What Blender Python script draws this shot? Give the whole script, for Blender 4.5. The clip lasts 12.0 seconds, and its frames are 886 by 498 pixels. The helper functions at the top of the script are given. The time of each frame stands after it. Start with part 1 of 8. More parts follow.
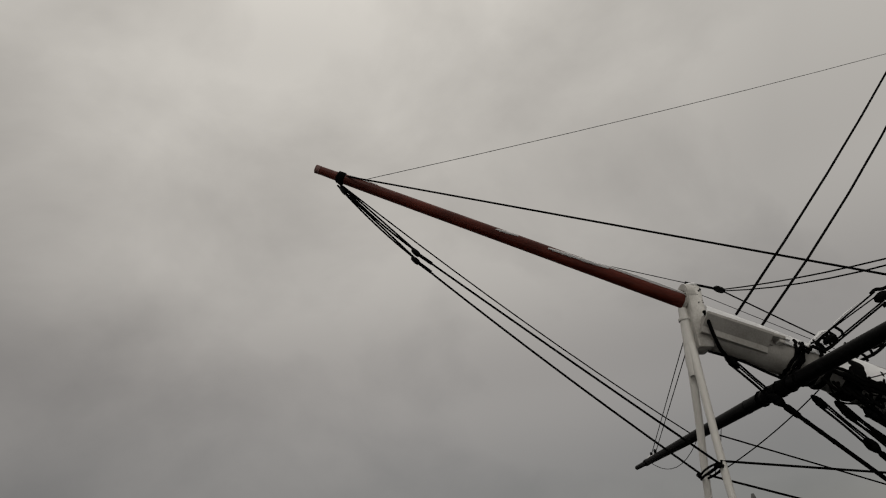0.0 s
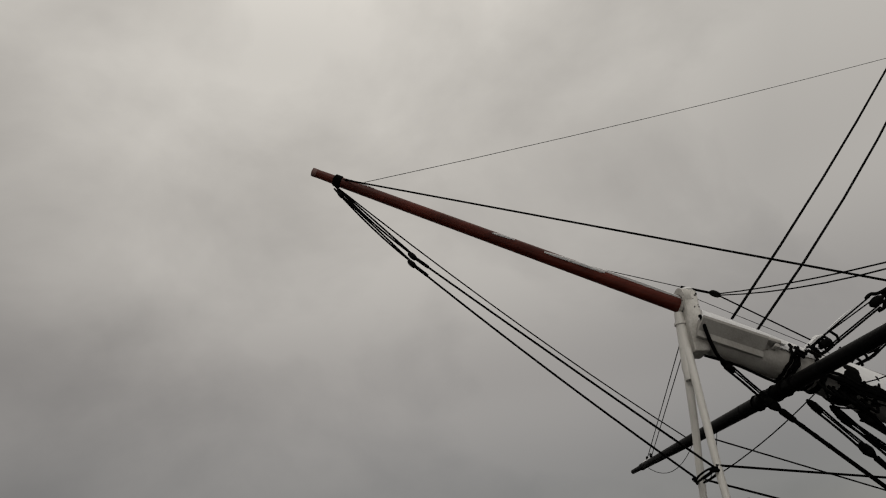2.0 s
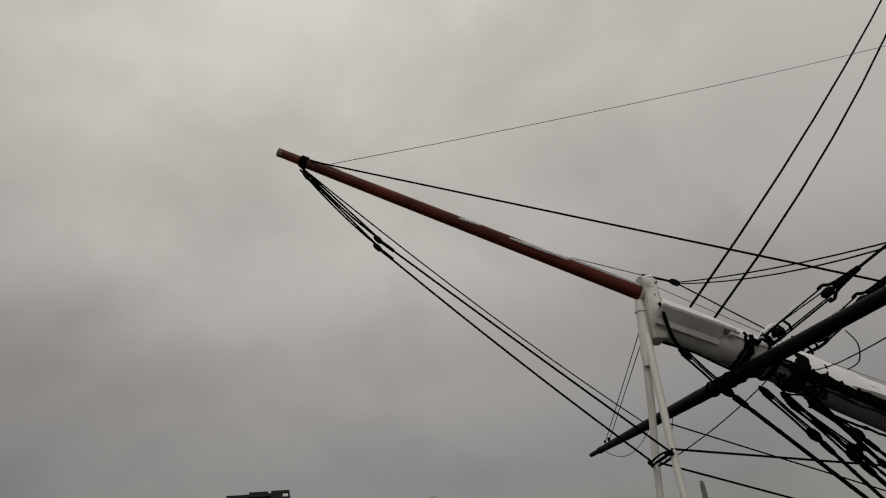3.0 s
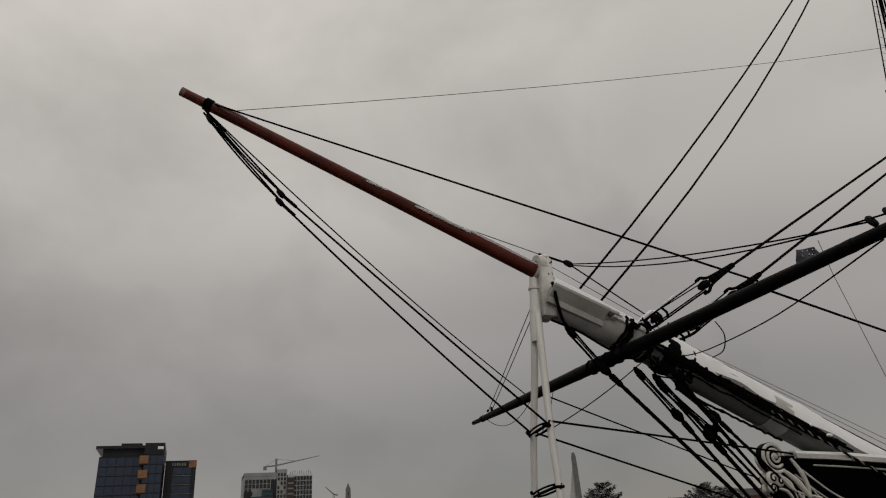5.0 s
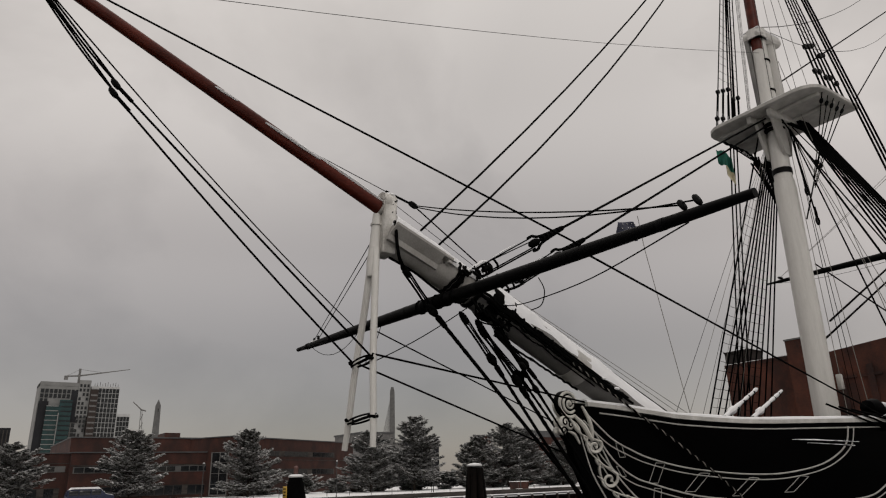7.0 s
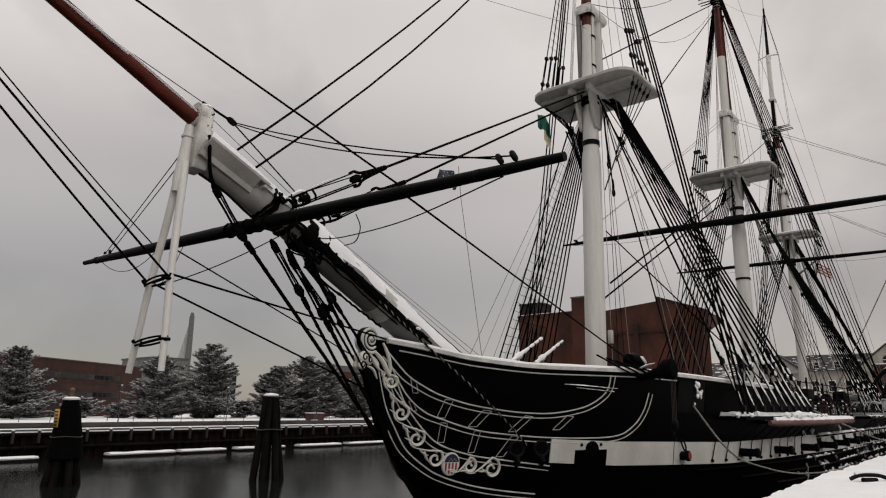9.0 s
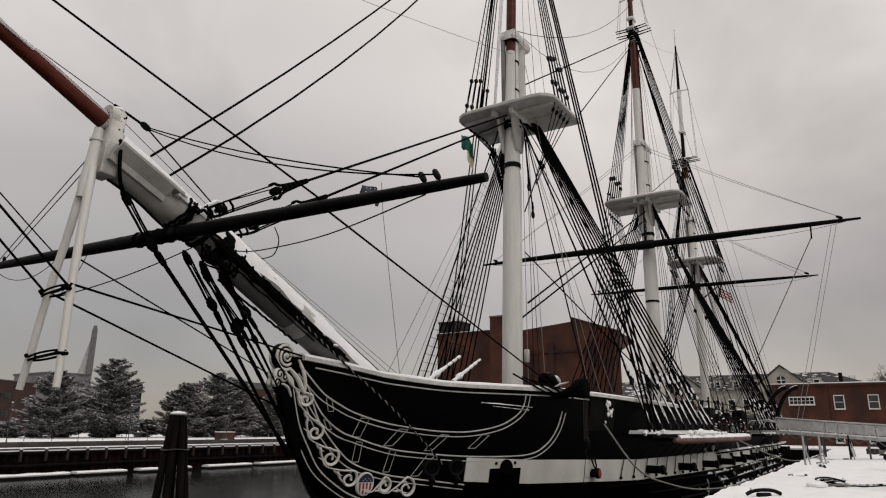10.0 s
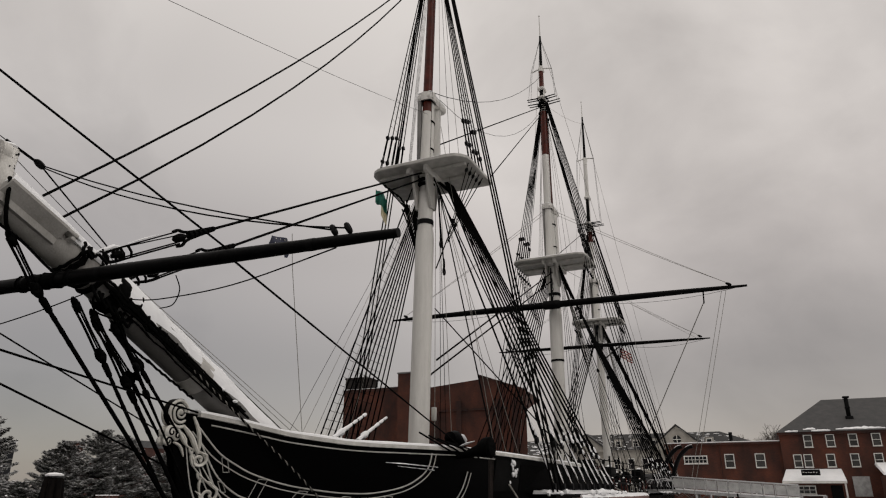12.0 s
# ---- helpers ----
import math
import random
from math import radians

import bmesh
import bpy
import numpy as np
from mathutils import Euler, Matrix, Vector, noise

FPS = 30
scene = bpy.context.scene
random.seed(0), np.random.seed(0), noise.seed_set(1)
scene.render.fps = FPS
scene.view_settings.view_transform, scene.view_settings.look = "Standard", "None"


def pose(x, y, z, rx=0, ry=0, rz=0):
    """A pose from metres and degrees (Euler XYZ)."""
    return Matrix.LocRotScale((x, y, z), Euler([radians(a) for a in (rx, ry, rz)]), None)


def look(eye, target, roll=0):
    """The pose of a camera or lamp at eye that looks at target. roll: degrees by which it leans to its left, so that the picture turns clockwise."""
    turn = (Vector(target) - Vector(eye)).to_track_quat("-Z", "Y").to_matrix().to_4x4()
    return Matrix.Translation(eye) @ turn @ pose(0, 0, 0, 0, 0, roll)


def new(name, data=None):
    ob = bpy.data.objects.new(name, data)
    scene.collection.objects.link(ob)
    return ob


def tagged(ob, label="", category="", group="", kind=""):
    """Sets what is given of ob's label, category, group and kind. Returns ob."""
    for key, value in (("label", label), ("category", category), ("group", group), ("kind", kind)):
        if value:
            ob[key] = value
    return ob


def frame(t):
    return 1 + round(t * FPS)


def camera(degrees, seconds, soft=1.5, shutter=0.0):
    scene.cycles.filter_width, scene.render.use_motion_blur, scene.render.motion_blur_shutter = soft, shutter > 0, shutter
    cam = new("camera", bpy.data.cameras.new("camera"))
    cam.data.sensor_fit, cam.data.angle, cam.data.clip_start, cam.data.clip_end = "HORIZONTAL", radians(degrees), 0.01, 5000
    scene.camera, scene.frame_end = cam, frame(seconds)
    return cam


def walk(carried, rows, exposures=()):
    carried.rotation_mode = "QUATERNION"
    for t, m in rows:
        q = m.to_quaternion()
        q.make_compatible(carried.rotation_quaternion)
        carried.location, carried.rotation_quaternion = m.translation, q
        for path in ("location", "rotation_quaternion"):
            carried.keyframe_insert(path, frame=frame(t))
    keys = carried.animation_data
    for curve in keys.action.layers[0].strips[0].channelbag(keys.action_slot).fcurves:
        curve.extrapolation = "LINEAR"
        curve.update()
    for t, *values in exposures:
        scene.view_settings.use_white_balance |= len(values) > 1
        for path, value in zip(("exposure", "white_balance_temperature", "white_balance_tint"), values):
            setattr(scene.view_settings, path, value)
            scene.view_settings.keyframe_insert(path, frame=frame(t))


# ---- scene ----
cam = camera(66.8, 12.0, 1.15)
PATH = [
    (0, (-27.814, -13.735, 5.924), (-27.552, -12.021, 6.921), -5.4),
    (0.5, (-27.812, -13.735, 5.92), (-27.551, -12.025, 6.923), -5.3),
    (1, (-27.811, -13.743, 5.921), (-27.543, -12.032, 6.921), -5.2),
    (1.5, (-27.813, -13.731, 5.924), (-27.55, -12.024, 6.932), -5.2),
    (2, (-27.811, -13.742, 5.924), (-27.539, -12.034, 6.929), -5.4),
    (2.5, (-27.809, -13.746, 5.914), (-27.506, -12.038, 6.909), -5.7),
    (3, (-27.803, -13.752, 5.916), (-27.432, -12.035, 6.872), -5.8),
    (3.2, (-27.797, -13.749, 5.916), (-27.389, -12.029, 6.851), -5.9),
    (5, (-27.805, -13.745, 5.902), (-27.152, -12.054, 6.746), -4.5),
    (5.5, (-27.801, -13.755, 5.895), (-27.076, -12.08, 6.712), -3.6),
    (6, (-27.795, -13.775, 5.885), (-26.966, -12.135, 6.675), -3.1),
    (6.5, (-27.791, -13.786, 5.865), (-26.837, -12.184, 6.588), -2.6),
    (7, (-27.79, -13.786, 5.858), (-26.706, -12.234, 6.502), -1.7),
    (7.5, (-27.799, -13.792, 5.842), (-26.579, -12.317, 6.422), -0.2),
    (7.7, (-27.795, -13.789, 5.837), (-26.526, -12.342, 6.383), -0.5),
    (9.3, (-27.653, -13.732, 5.821), (-26.101, -12.558, 6.282), 0.8),
    (9.5, (-27.645, -13.728, 5.826), (-26.064, -12.597, 6.298), 0.7),
    (10, (-27.643, -13.735, 5.827), (-26.009, -12.702, 6.341), 0.4),
    (10.5, (-27.637, -13.746, 5.822), (-25.97, -12.785, 6.368), 0.3),
    (11, (-27.619, -13.739, 5.831), (-25.93, -12.848, 6.424), 0.5),
    (11.5, (-27.615, -13.738, 5.838), (-25.912, -12.905, 6.474), 0.3),
    (12, (-27.607, -13.74, 5.841), (-25.892, -12.96, 6.513), -0.0),
]
walk(cam, [(t, look(eye, target, roll)) for t, eye, target, roll in PATH], [(0.0, -0.34, 6620, 6.0), (3.0, -0.26, 6620, 6.0), (5.0, -0.22, 6600, 7.0), (6.5, 0.02, 6560, 9.0), (7.5, 0.10, 6530, 9.5), (9.5, 0.35, 6500, 9.5), (10.5, 0.30, 6530, 9.5), (12.0, 0.16, 6550, 9.5)])

# ---------- sky and light ----------
world = bpy.data.worlds.new("overcast_sky")
world.use_nodes = True
scene.world = world
wt = world.node_tree
wt.nodes.clear()


def wn(kind, **values):
    n = wt.nodes.new(kind)
    for k, v in values.items():
        n.inputs[k].default_value = v
    return n


SUN_EL, SUN_ROT = radians(38), radians(200)
w_out = wt.nodes.new("ShaderNodeOutputWorld")
w_bg = wn("ShaderNodeBackground", Strength=1.0)
w_sky = wt.nodes.new("ShaderNodeTexSky")
w_sky.sky_type, w_sky.sun_disc = "NISHITA", False
w_sky.sun_elevation, w_sky.sun_rotation = SUN_EL, SUN_ROT
w_co = wt.nodes.new("ShaderNodeTexCoord")
w_map = wn("ShaderNodeMapping", Scale=(1.0, 1.0, 1.35), Rotation=(0.2, 0.1, 0.6))
w_n1 = wn("ShaderNodeTexNoise", Scale=3.2, Detail=7.0, Roughness=0.52, Distortion=0.25)
w_n2 = wn("ShaderNodeTexNoise", Scale=0.9, Detail=3.0, Roughness=0.5)
w_add = wt.nodes.new("ShaderNodeMath")
w_add.operation = "MULTIPLY_ADD"
w_add.inputs[1].default_value = 0.78
w_ramp = wt.nodes.new("ShaderNodeValToRGB")
w_ramp.color_ramp.elements[0].position, w_ramp.color_ramp.elements[0].color = 0.60, (0.304, 0.279, 0.259, 1)
w_ramp.color_ramp.elements[1].position, w_ramp.color_ramp.elements[1].color = 1.0, (0.520, 0.485, 0.455, 1)
w_sep = wt.nodes.new("ShaderNodeSeparateXYZ")
w_el = wt.nodes.new("ShaderNodeValToRGB")
w_el.color_ramp.interpolation = "EASE"
e = w_el.color_ramp.elements
e[0].position, e[0].color = 0.0, (0.497, 0.465, 0.452, 1)
e[1].position, e[1].color = 1.0, (2.4, 2.4, 2.4, 1)
for pos, val, warm in ((0.15, 0.465, 0.045), (0.30, 0.665, 0.03), (0.5, 1.03, 0.008), (0.7, 1.28, 0.0)):
    n = e.new(pos)
    n.color = (val * (1 + warm), val, val * (1 - 0.3 * warm), 1)
w_half = wt.nodes.new("ShaderNodeMath")
w_half.operation, w_half.inputs[1].default_value, w_half.inputs[2].default_value = "MULTIPLY_ADD", 0.5, 0.5
w_az = wt.nodes.new("ShaderNodeValToRGB")
e = w_az.color_ramp.elements
e[0].position, e[0].color = 0.0, (0.98, 0.98, 0.98, 1)
e[1].position, e[1].color = 1.0, (1.60, 1.60, 1.60, 1)
for pos, val in ((0.35, 1.10), (0.5, 1.10), (0.65, 1.04), (0.775, 0.90), (0.85, 0.98), (0.91, 1.13), (0.96, 1.42)):
    n = e.new(pos)
    n.color = (val, val, val, 1)
w_side = wt.nodes.new("ShaderNodeMixRGB")
w_side.blend_type, w_side.inputs[0].default_value = "MULTIPLY", 1.0
w_mul = wt.nodes.new("ShaderNodeMixRGB")
w_mul.blend_type, w_mul.inputs[0].default_value = "MULTIPLY", 1.0
w_mix = wt.nodes.new("ShaderNodeMixRGB")
w_mix.blend_type, w_mix.inputs[0].default_value = "ADD", 0.012
L = wt.links.new
L(w_co.outputs["Generated"], w_map.inputs["Vector"])
L(w_map.outputs["Vector"], w_n1.inputs["Vector"])
L(w_map.outputs["Vector"], w_n2.inputs["Vector"])
L(w_n1.outputs["Fac"], w_add.inputs[0])
L(w_n2.outputs["Fac"], w_add.inputs[2])
L(w_add.outputs[0], w_ramp.inputs["Fac"])
L(w_co.outputs["Generated"], w_sep.inputs["Vector"])
L(w_sep.outputs["Z"], w_el.inputs["Fac"])
L(w_ramp.outputs["Color"], w_mul.inputs[1])
L(w_el.outputs["Color"], w_mul.inputs[2])
L(w_sep.outputs["X"], w_half.inputs[0])
L(w_half.outputs[0], w_az.inputs["Fac"])
L(w_mul.outputs["Color"], w_side.inputs[1])
L(w_az.outputs[0], w_side.inputs[2])
L(w_side.outputs["Color"], w_mix.inputs[1])
L(w_sky.outputs["Color"], w_mix.inputs[2])
L(w_mix.outputs["Color"], w_bg.inputs["Color"])
L(w_bg.outputs[0], w_out.inputs["Surface"])

sun = new("sun", bpy.data.lights.new("sun", "SUN"))
sun.data.energy, sun.data.angle, sun.data.color = 0.5, radians(30), (1.0, 0.97, 0.93)
sun.matrix_world = look((0, 0, 60), (20 * math.sin(SUN_ROT) * -1, 20 * math.cos(SUN_ROT) * -1, 60 - 20 * math.tan(SUN_EL)))


# ---------- materials ----------
def material(name, dark, light, scale=3.0, rough=0.6, bump=0.15, fine=30.0, metal=0.0, spread=0.35, snow=0.0, stretch=(1, 1, 1), spec=0.5):
    """Two scales of noise between two colours, with relief; snow: share of the upward faces that carry snow."""
    m = bpy.data.materials.new(name)
    m.use_nodes = True
    t = m.node_tree
    b = t.nodes["Principled BSDF"]
    co = t.nodes.new("ShaderNodeTexCoord")
    mp = t.nodes.new("ShaderNodeMapping")
    mp.inputs["Scale"].default_value = stretch
    info = t.nodes.new("ShaderNodeObjectInfo")
    n1, n2 = t.nodes.new("ShaderNodeTexNoise"), t.nodes.new("ShaderNodeTexNoise")
    n1.inputs["Scale"].default_value, n1.inputs["Detail"].default_value = scale, 6
    n2.inputs["Scale"].default_value, n2.inputs["Detail"].default_value = fine, 3
    ramp = t.nodes.new("ShaderNodeValToRGB")
    ramp.color_ramp.elements[0].position, ramp.color_ramp.elements[0].color = 0.5 - spread / 2, (*dark, 1)
    ramp.color_ramp.elements[1].position, ramp.color_ramp.elements[1].color = 0.5 + spread / 2, (*light, 1)
    half_mix = t.nodes.new("ShaderNodeMath")
    half_mix.operation, half_mix.inputs[1].default_value = "MULTIPLY_ADD", 0.3
    off = t.nodes.new("ShaderNodeMath")
    off.operation, off.inputs[1].default_value, off.inputs[2].default_value = "MULTIPLY_ADD", 0.8, -0.12
    bp = t.nodes.new("ShaderNodeBump")
    bp.inputs["Strength"].default_value, bp.inputs["Distance"].default_value = bump, 0.02
    k = t.links.new
    k(co.outputs["Object"], mp.inputs["Vector"])
    k(mp.outputs["Vector"], n1.inputs["Vector"])
    k(mp.outputs["Vector"], n2.inputs["Vector"])
    k(n1.outputs["Fac"], off.inputs[0])
    k(n2.outputs["Fac"], half_mix.inputs[0])
    k(off.outputs[0], half_mix.inputs[2])
    k(half_mix.outputs[0], ramp.inputs["Fac"])
    k(n2.outputs["Fac"], bp.inputs["Height"])
    k(bp.outputs["Normal"], b.inputs["Normal"])
    colour = ramp.outputs["Color"]
    if snow > 0:
        geo = t.nodes.new("ShaderNodeNewGeometry")
        sep = t.nodes.new("ShaderNodeSeparateXYZ")
        ad = t.nodes.new("ShaderNodeMath")
        ad.operation = "MULTIPLY_ADD"
        ad.inputs[1].default_value = 0.7
        sr = t.nodes.new("ShaderNodeValToRGB")
        edge = 1.25 - snow * 0.8
        sr.color_ramp.elements[0].position, sr.color_ramp.elements[1].position = max(edge - 0.1, 0), min(edge + 0.1, 1)
        mx = t.nodes.new("ShaderNodeMixRGB")
        mx.inputs[2].default_value = (0.82, 0.83, 0.85, 1)
        k(geo.outputs["Normal"], sep.inputs[0])
        k(n1.outputs["Fac"], ad.inputs[0])
        k(sep.outputs["Z"], ad.inputs[2])
        k(ad.outputs[0], sr.inputs["Fac"])
        k(sr.outputs["Color"], mx.inputs[0])
        k(colour, mx.inputs[1])
        colour = mx.outputs[0]
    k(colour, b.inputs["Base Color"])
    b.inputs["Roughness"].default_value, b.inputs["Metallic"].default_value = rough, metal
    b.inputs["Specular IOR Level"].default_value = spec
    return m


def brick_material(name, a, b2, mortar, scale=1.0):
    m = bpy.data.materials.new(name)
    m.use_nodes = True
    t = m.node_tree
    p = t.nodes["Principled BSDF"]
    co = t.nodes.new("ShaderNodeTexCoord")
    sep = t.nodes.new("ShaderNodeSeparateXYZ")
    addxy = t.nodes.new("ShaderNodeMath")
    comb = t.nodes.new("ShaderNodeCombineXYZ")
    br = t.nodes.new("ShaderNodeTexBrick")
    br.inputs["Scale"].default_value = scale
    br.inputs["Brick Width"].default_value, br.inputs["Row Height"].default_value, br.inputs["Mortar Size"].default_value = 0.23, 0.075, 0.012
    br.inputs["Color1"].default_value, br.inputs["Color2"].default_value, br.inputs["Mortar"].default_value = (*a, 1), (*b2, 1), (*mortar, 1)
    nz = t.nodes.new("ShaderNodeTexNoise")
    nz.inputs["Scale"].default_value, nz.inputs["Detail"].default_value = 0.35, 8
    rp = t.nodes.new("ShaderNodeValToRGB")
    rp.color_ramp.elements[0].position, rp.color_ramp.elements[0].color = 0.36, (0.34, 0.32, 0.32, 1)
    rp.color_ramp.elements[1].position, rp.color_ramp.elements[1].color = 0.7, (1.1, 1.08, 1.06, 1)
    mu = t.nodes.new("ShaderNodeMixRGB")
    mu.blend_type, mu.inputs[0].default_value = "MULTIPLY", 1.0
    bp = t.nodes.new("ShaderNodeBump")
    bp.inputs["Strength"].default_value, bp.inputs["Distance"].default_value = 0.3, 0.01
    k = t.links.new
    k(co.outputs["Object"], sep.inputs[0])
    k(sep.outputs["X"], addxy.inputs[0])
    k(sep.outputs["Y"], addxy.inputs[1])
    k(addxy.outputs[0], comb.inputs["X"])
    k(sep.outputs["Z"], comb.inputs["Y"])
    k(comb.outputs[0], br.inputs["Vector"])
    mp = t.nodes.new("ShaderNodeMapping")
    mp.inputs["Scale"].default_value = (1.3, 1.3, 0.8)
    k(co.outputs["Object"], mp.inputs["Vector"])
    k(mp.outputs["Vector"], nz.inputs["Vector"])
    k(nz.outputs["Fac"], rp.inputs["Fac"])
    k(br.outputs["Color"], mu.inputs[1])
    k(rp.outputs["Color"], mu.inputs[2])
    k(mu.outputs[0], p.inputs["Base Color"])
    k(br.outputs["Fac"], bp.inputs["Height"])
    k(bp.outputs[0], p.inputs["Normal"])
    p.inputs["Roughness"].default_value = 0.85
    return m


M_HULL = material("black_hull_paint", (0.0002, 0.0002, 0.0003), (0.0009, 0.0009, 0.0011), 0.8, 0.5, 0.05, 14, stretch=(0.25, 1, 1.6), spec=0.03)
# weathered white, toned down further to put undersides' shade into the colour
M_WHITE = material("weathered_shaded_white_paint", (0.34, 0.328, 0.305), (0.60, 0.585, 0.555), 1.6, 0.5, 0.14, 22, stretch=(1.6, 1.6, 0.3), spread=0.55, spec=0.3)
M_WHITEDULL = material("mottled_dull_white", (0.19, 0.182, 0.168), (0.45, 0.435, 0.41), 1.3, 0.5, 0.18, 22, stretch=(1.2, 1.6, 0.5), spread=0.6, spec=0.3)
M_CAP = material("flaking_white_paint", (0.30, 0.285, 0.26), (0.74, 0.725, 0.69), 3.2, 0.5, 0.2, 26, stretch=(1, 1, 0.7), spread=0.5, spec=0.3)
M_MAST = material("white_mast_paint", (0.52, 0.505, 0.475), (0.76, 0.745, 0.71), 1.6, 0.45, 0.12, 22, stretch=(2.2, 2.2, 0.22), spread=0.6, spec=0.3)
M_MIDGREY = material("mottled_mid_grey", (0.13, 0.125, 0.12), (0.22, 0.215, 0.205), 1.4, 0.55, 0.12, 22, spread=0.5, spec=0.3)
M_BAND = material("white_strake_paint", (0.50, 0.485, 0.45), (0.74, 0.73, 0.69), 0.9, 0.5, 0.10, 16, stretch=(1, 1, 0.5), spread=0.5)
M_SNOW = material("snow", (0.72, 0.725, 0.735), (0.86, 0.86, 0.865), 1.3, 0.9, 0.35, 9, spread=0.6, spec=0.2)
M_FROST = material("frosted_needles", (0.26, 0.258, 0.25), (0.80, 0.80, 0.80), 2.2, 0.9, 0.3, 14, spread=0.4, spec=0.1)
M_SPAR = material("varnished_red_spar", (0.050, 0.010, 0.006), (0.115, 0.022, 0.013), 2.2, 0.42, 0.08, 18, stretch=(0.3, 1, 1), spec=0.15)
M_BLACKSPAR = material("black_spar_paint", (0.0010, 0.0010, 0.0012), (0.0035, 0.0033, 0.0036), 1.8, 0.5, 0.25, 20, spec=0.06)
M_TAR = material("tarred_rope", (0.0008, 0.0008, 0.0008), (0.003, 0.003, 0.003), 9, 0.8, 0.4, 60, spec=0.04)
M_TARSNOW = material("tarred_rope_with_snow", (0.001, 0.001, 0.001), (0.005, 0.005, 0.005), 5, 0.8, 0.4, 40, snow=0.57, spec=0.05)
M_HEMP = material("pale_rope", (0.16, 0.152, 0.135), (0.30, 0.288, 0.26), 9, 0.85, 0.4, 60)
M_IRON = material("black_iron", (0.0015, 0.0015, 0.002), (0.006, 0.006, 0.006), 6, 0.55, 0.2, 40, spec=0.08)
M_CARVE = material("white_carving_paint", (0.58, 0.56, 0.51), (0.76, 0.74, 0.69), 5, 0.45, 0.15, 40)
M_LINE = material("white_moulding_paint", (0.40, 0.39, 0.365), (0.62, 0.61, 0.575), 4, 0.5, 0.1, 30)
M_RED = material("red_paint", (0.20, 0.022, 0.022), (0.32, 0.04, 0.04), 4, 0.45, 0.1, 30)
M_BLUE = material("navy_blue_paint", (0.010, 0.012, 0.030), (0.022, 0.026, 0.06), 4, 0.5, 0.1, 30)
M_GREEN = material("green_cloth", (0.008, 0.10, 0.07), (0.015, 0.17, 0.12), 4, 0.8, 0.1, 40)
M_CREAMCLOTH = material("cream_cloth", (0.5, 0.45, 0.30), (0.7, 0.64, 0.46), 4, 0.8, 0.1, 40)
M_DECK = material("deck_planks", (0.16, 0.13, 0.09), (0.27, 0.22, 0.16), 2, 0.7, 0.2, 25, stretch=(0.2, 3, 1))
M_FENDER = material("brown_wood", (0.085, 0.038, 0.032), (0.19, 0.098, 0.085), 2, 0.65, 0.2, 25, stretch=(0.3, 2, 2))
M_PILE = material("wet_dark_timber", (0.0015, 0.001, 0.001), (0.010, 0.007, 0.0055), 1.6, 0.8, 0.5, 14, stretch=(2, 2, 0.25), spec=0.1)
M_QUAY = material("rusty_sheet_piling", (0.0016, 0.0008, 0.0005), (0.018, 0.0062, 0.0036), 0.8, 0.85, 0.5, 9, stretch=(2, 2, 0.35), spec=0.12)
M_RUSTPOST = material("weathered_fender_post", (0.012, 0.007, 0.005), (0.040, 0.024, 0.018), 1.5, 0.8, 0.4, 12)
# for the unseen ground that is darkened to cut upward bounce
M_BOUNCECUT = material("bounce_cutting_dark_ground", (0.03, 0.03, 0.03), (0.07, 0.07, 0.07), 0.6, 0.7, 0.3, 8)
M_KERB = material("dirty_kerb_timber", (0.018, 0.015, 0.013), (0.07, 0.06, 0.052), 1.2, 0.85, 0.3, 12, stretch=(0.4, 1, 2))
M_CONCRETE = material("weathered_concrete", (0.10, 0.097, 0.094), (0.20, 0.196, 0.19), 1.0, 0.85, 0.3, 12)
M_STEEL = material("galvanised_aluminium", (0.30, 0.30, 0.30), (0.48, 0.48, 0.48), 3, 0.45, 0.1, 30, metal=0.5)
M_DULLSTEEL = material("weathered_dull_steel", (0.055, 0.055, 0.055), (0.15, 0.15, 0.148), 3, 0.55, 0.1, 30, metal=0.3)
M_GREYPANEL = material("grey_screen_panel", (0.26, 0.26, 0.255), (0.44, 0.44, 0.43), 2.2, 0.6, 0.1, 20)
M_SCREEN = material("dark_grey_canvas", (0.002, 0.002, 0.002), (0.006, 0.006, 0.006), 2, 0.8, 0.1, 20, spec=0.1)
M_ROOF = material("dark_slate_roof", (0.018, 0.018, 0.018), (0.042, 0.040, 0.039), 1.2, 0.7, 0.4, 14, snow=0.0)
M_ROOFSNOW = material("slate_roof_with_snow", (0.05, 0.05, 0.052), (0.10, 0.10, 0.10), 0.7, 0.75, 0.4, 14, snow=0.55)
M_CREAM = material("cream_render", (0.26, 0.245, 0.215), (0.38, 0.36, 0.32), 0.6, 0.8, 0.15, 9)
M_TRIM = material("white_window_trim", (0.55, 0.54, 0.51), (0.72, 0.71, 0.68), 3, 0.6, 0.1, 20)
M_BARK = material("pine_bark", (0.03, 0.022, 0.016), (0.075, 0.058, 0.045), 5, 0.9, 0.6, 20)
M_NEEDLE = material("pine_needles", (0.016, 0.016, 0.011), (0.055, 0.053, 0.040), 0.9, 0.7, 0.1, 12)
M_BRICK = brick_material("red_brick", (0.086, 0.0195, 0.0075), (0.130, 0.030, 0.011), (0.046, 0.019, 0.012))
M_BRICKDARK = brick_material("dark_red_brick", (0.050, 0.012, 0.006), (0.074, 0.018, 0.009), (0.034, 0.015, 0.011))
M_SOOT = brick_material("sooty_brick", (0.016, 0.010, 0.008), (0.026, 0.015, 0.012), (0.012, 0.009, 0.008))
M_TOWERWHITE = material("pale_tower_cladding", (0.15, 0.15, 0.145), (0.23, 0.23, 0.225), 0.1, 0.6, 0.1, 2)
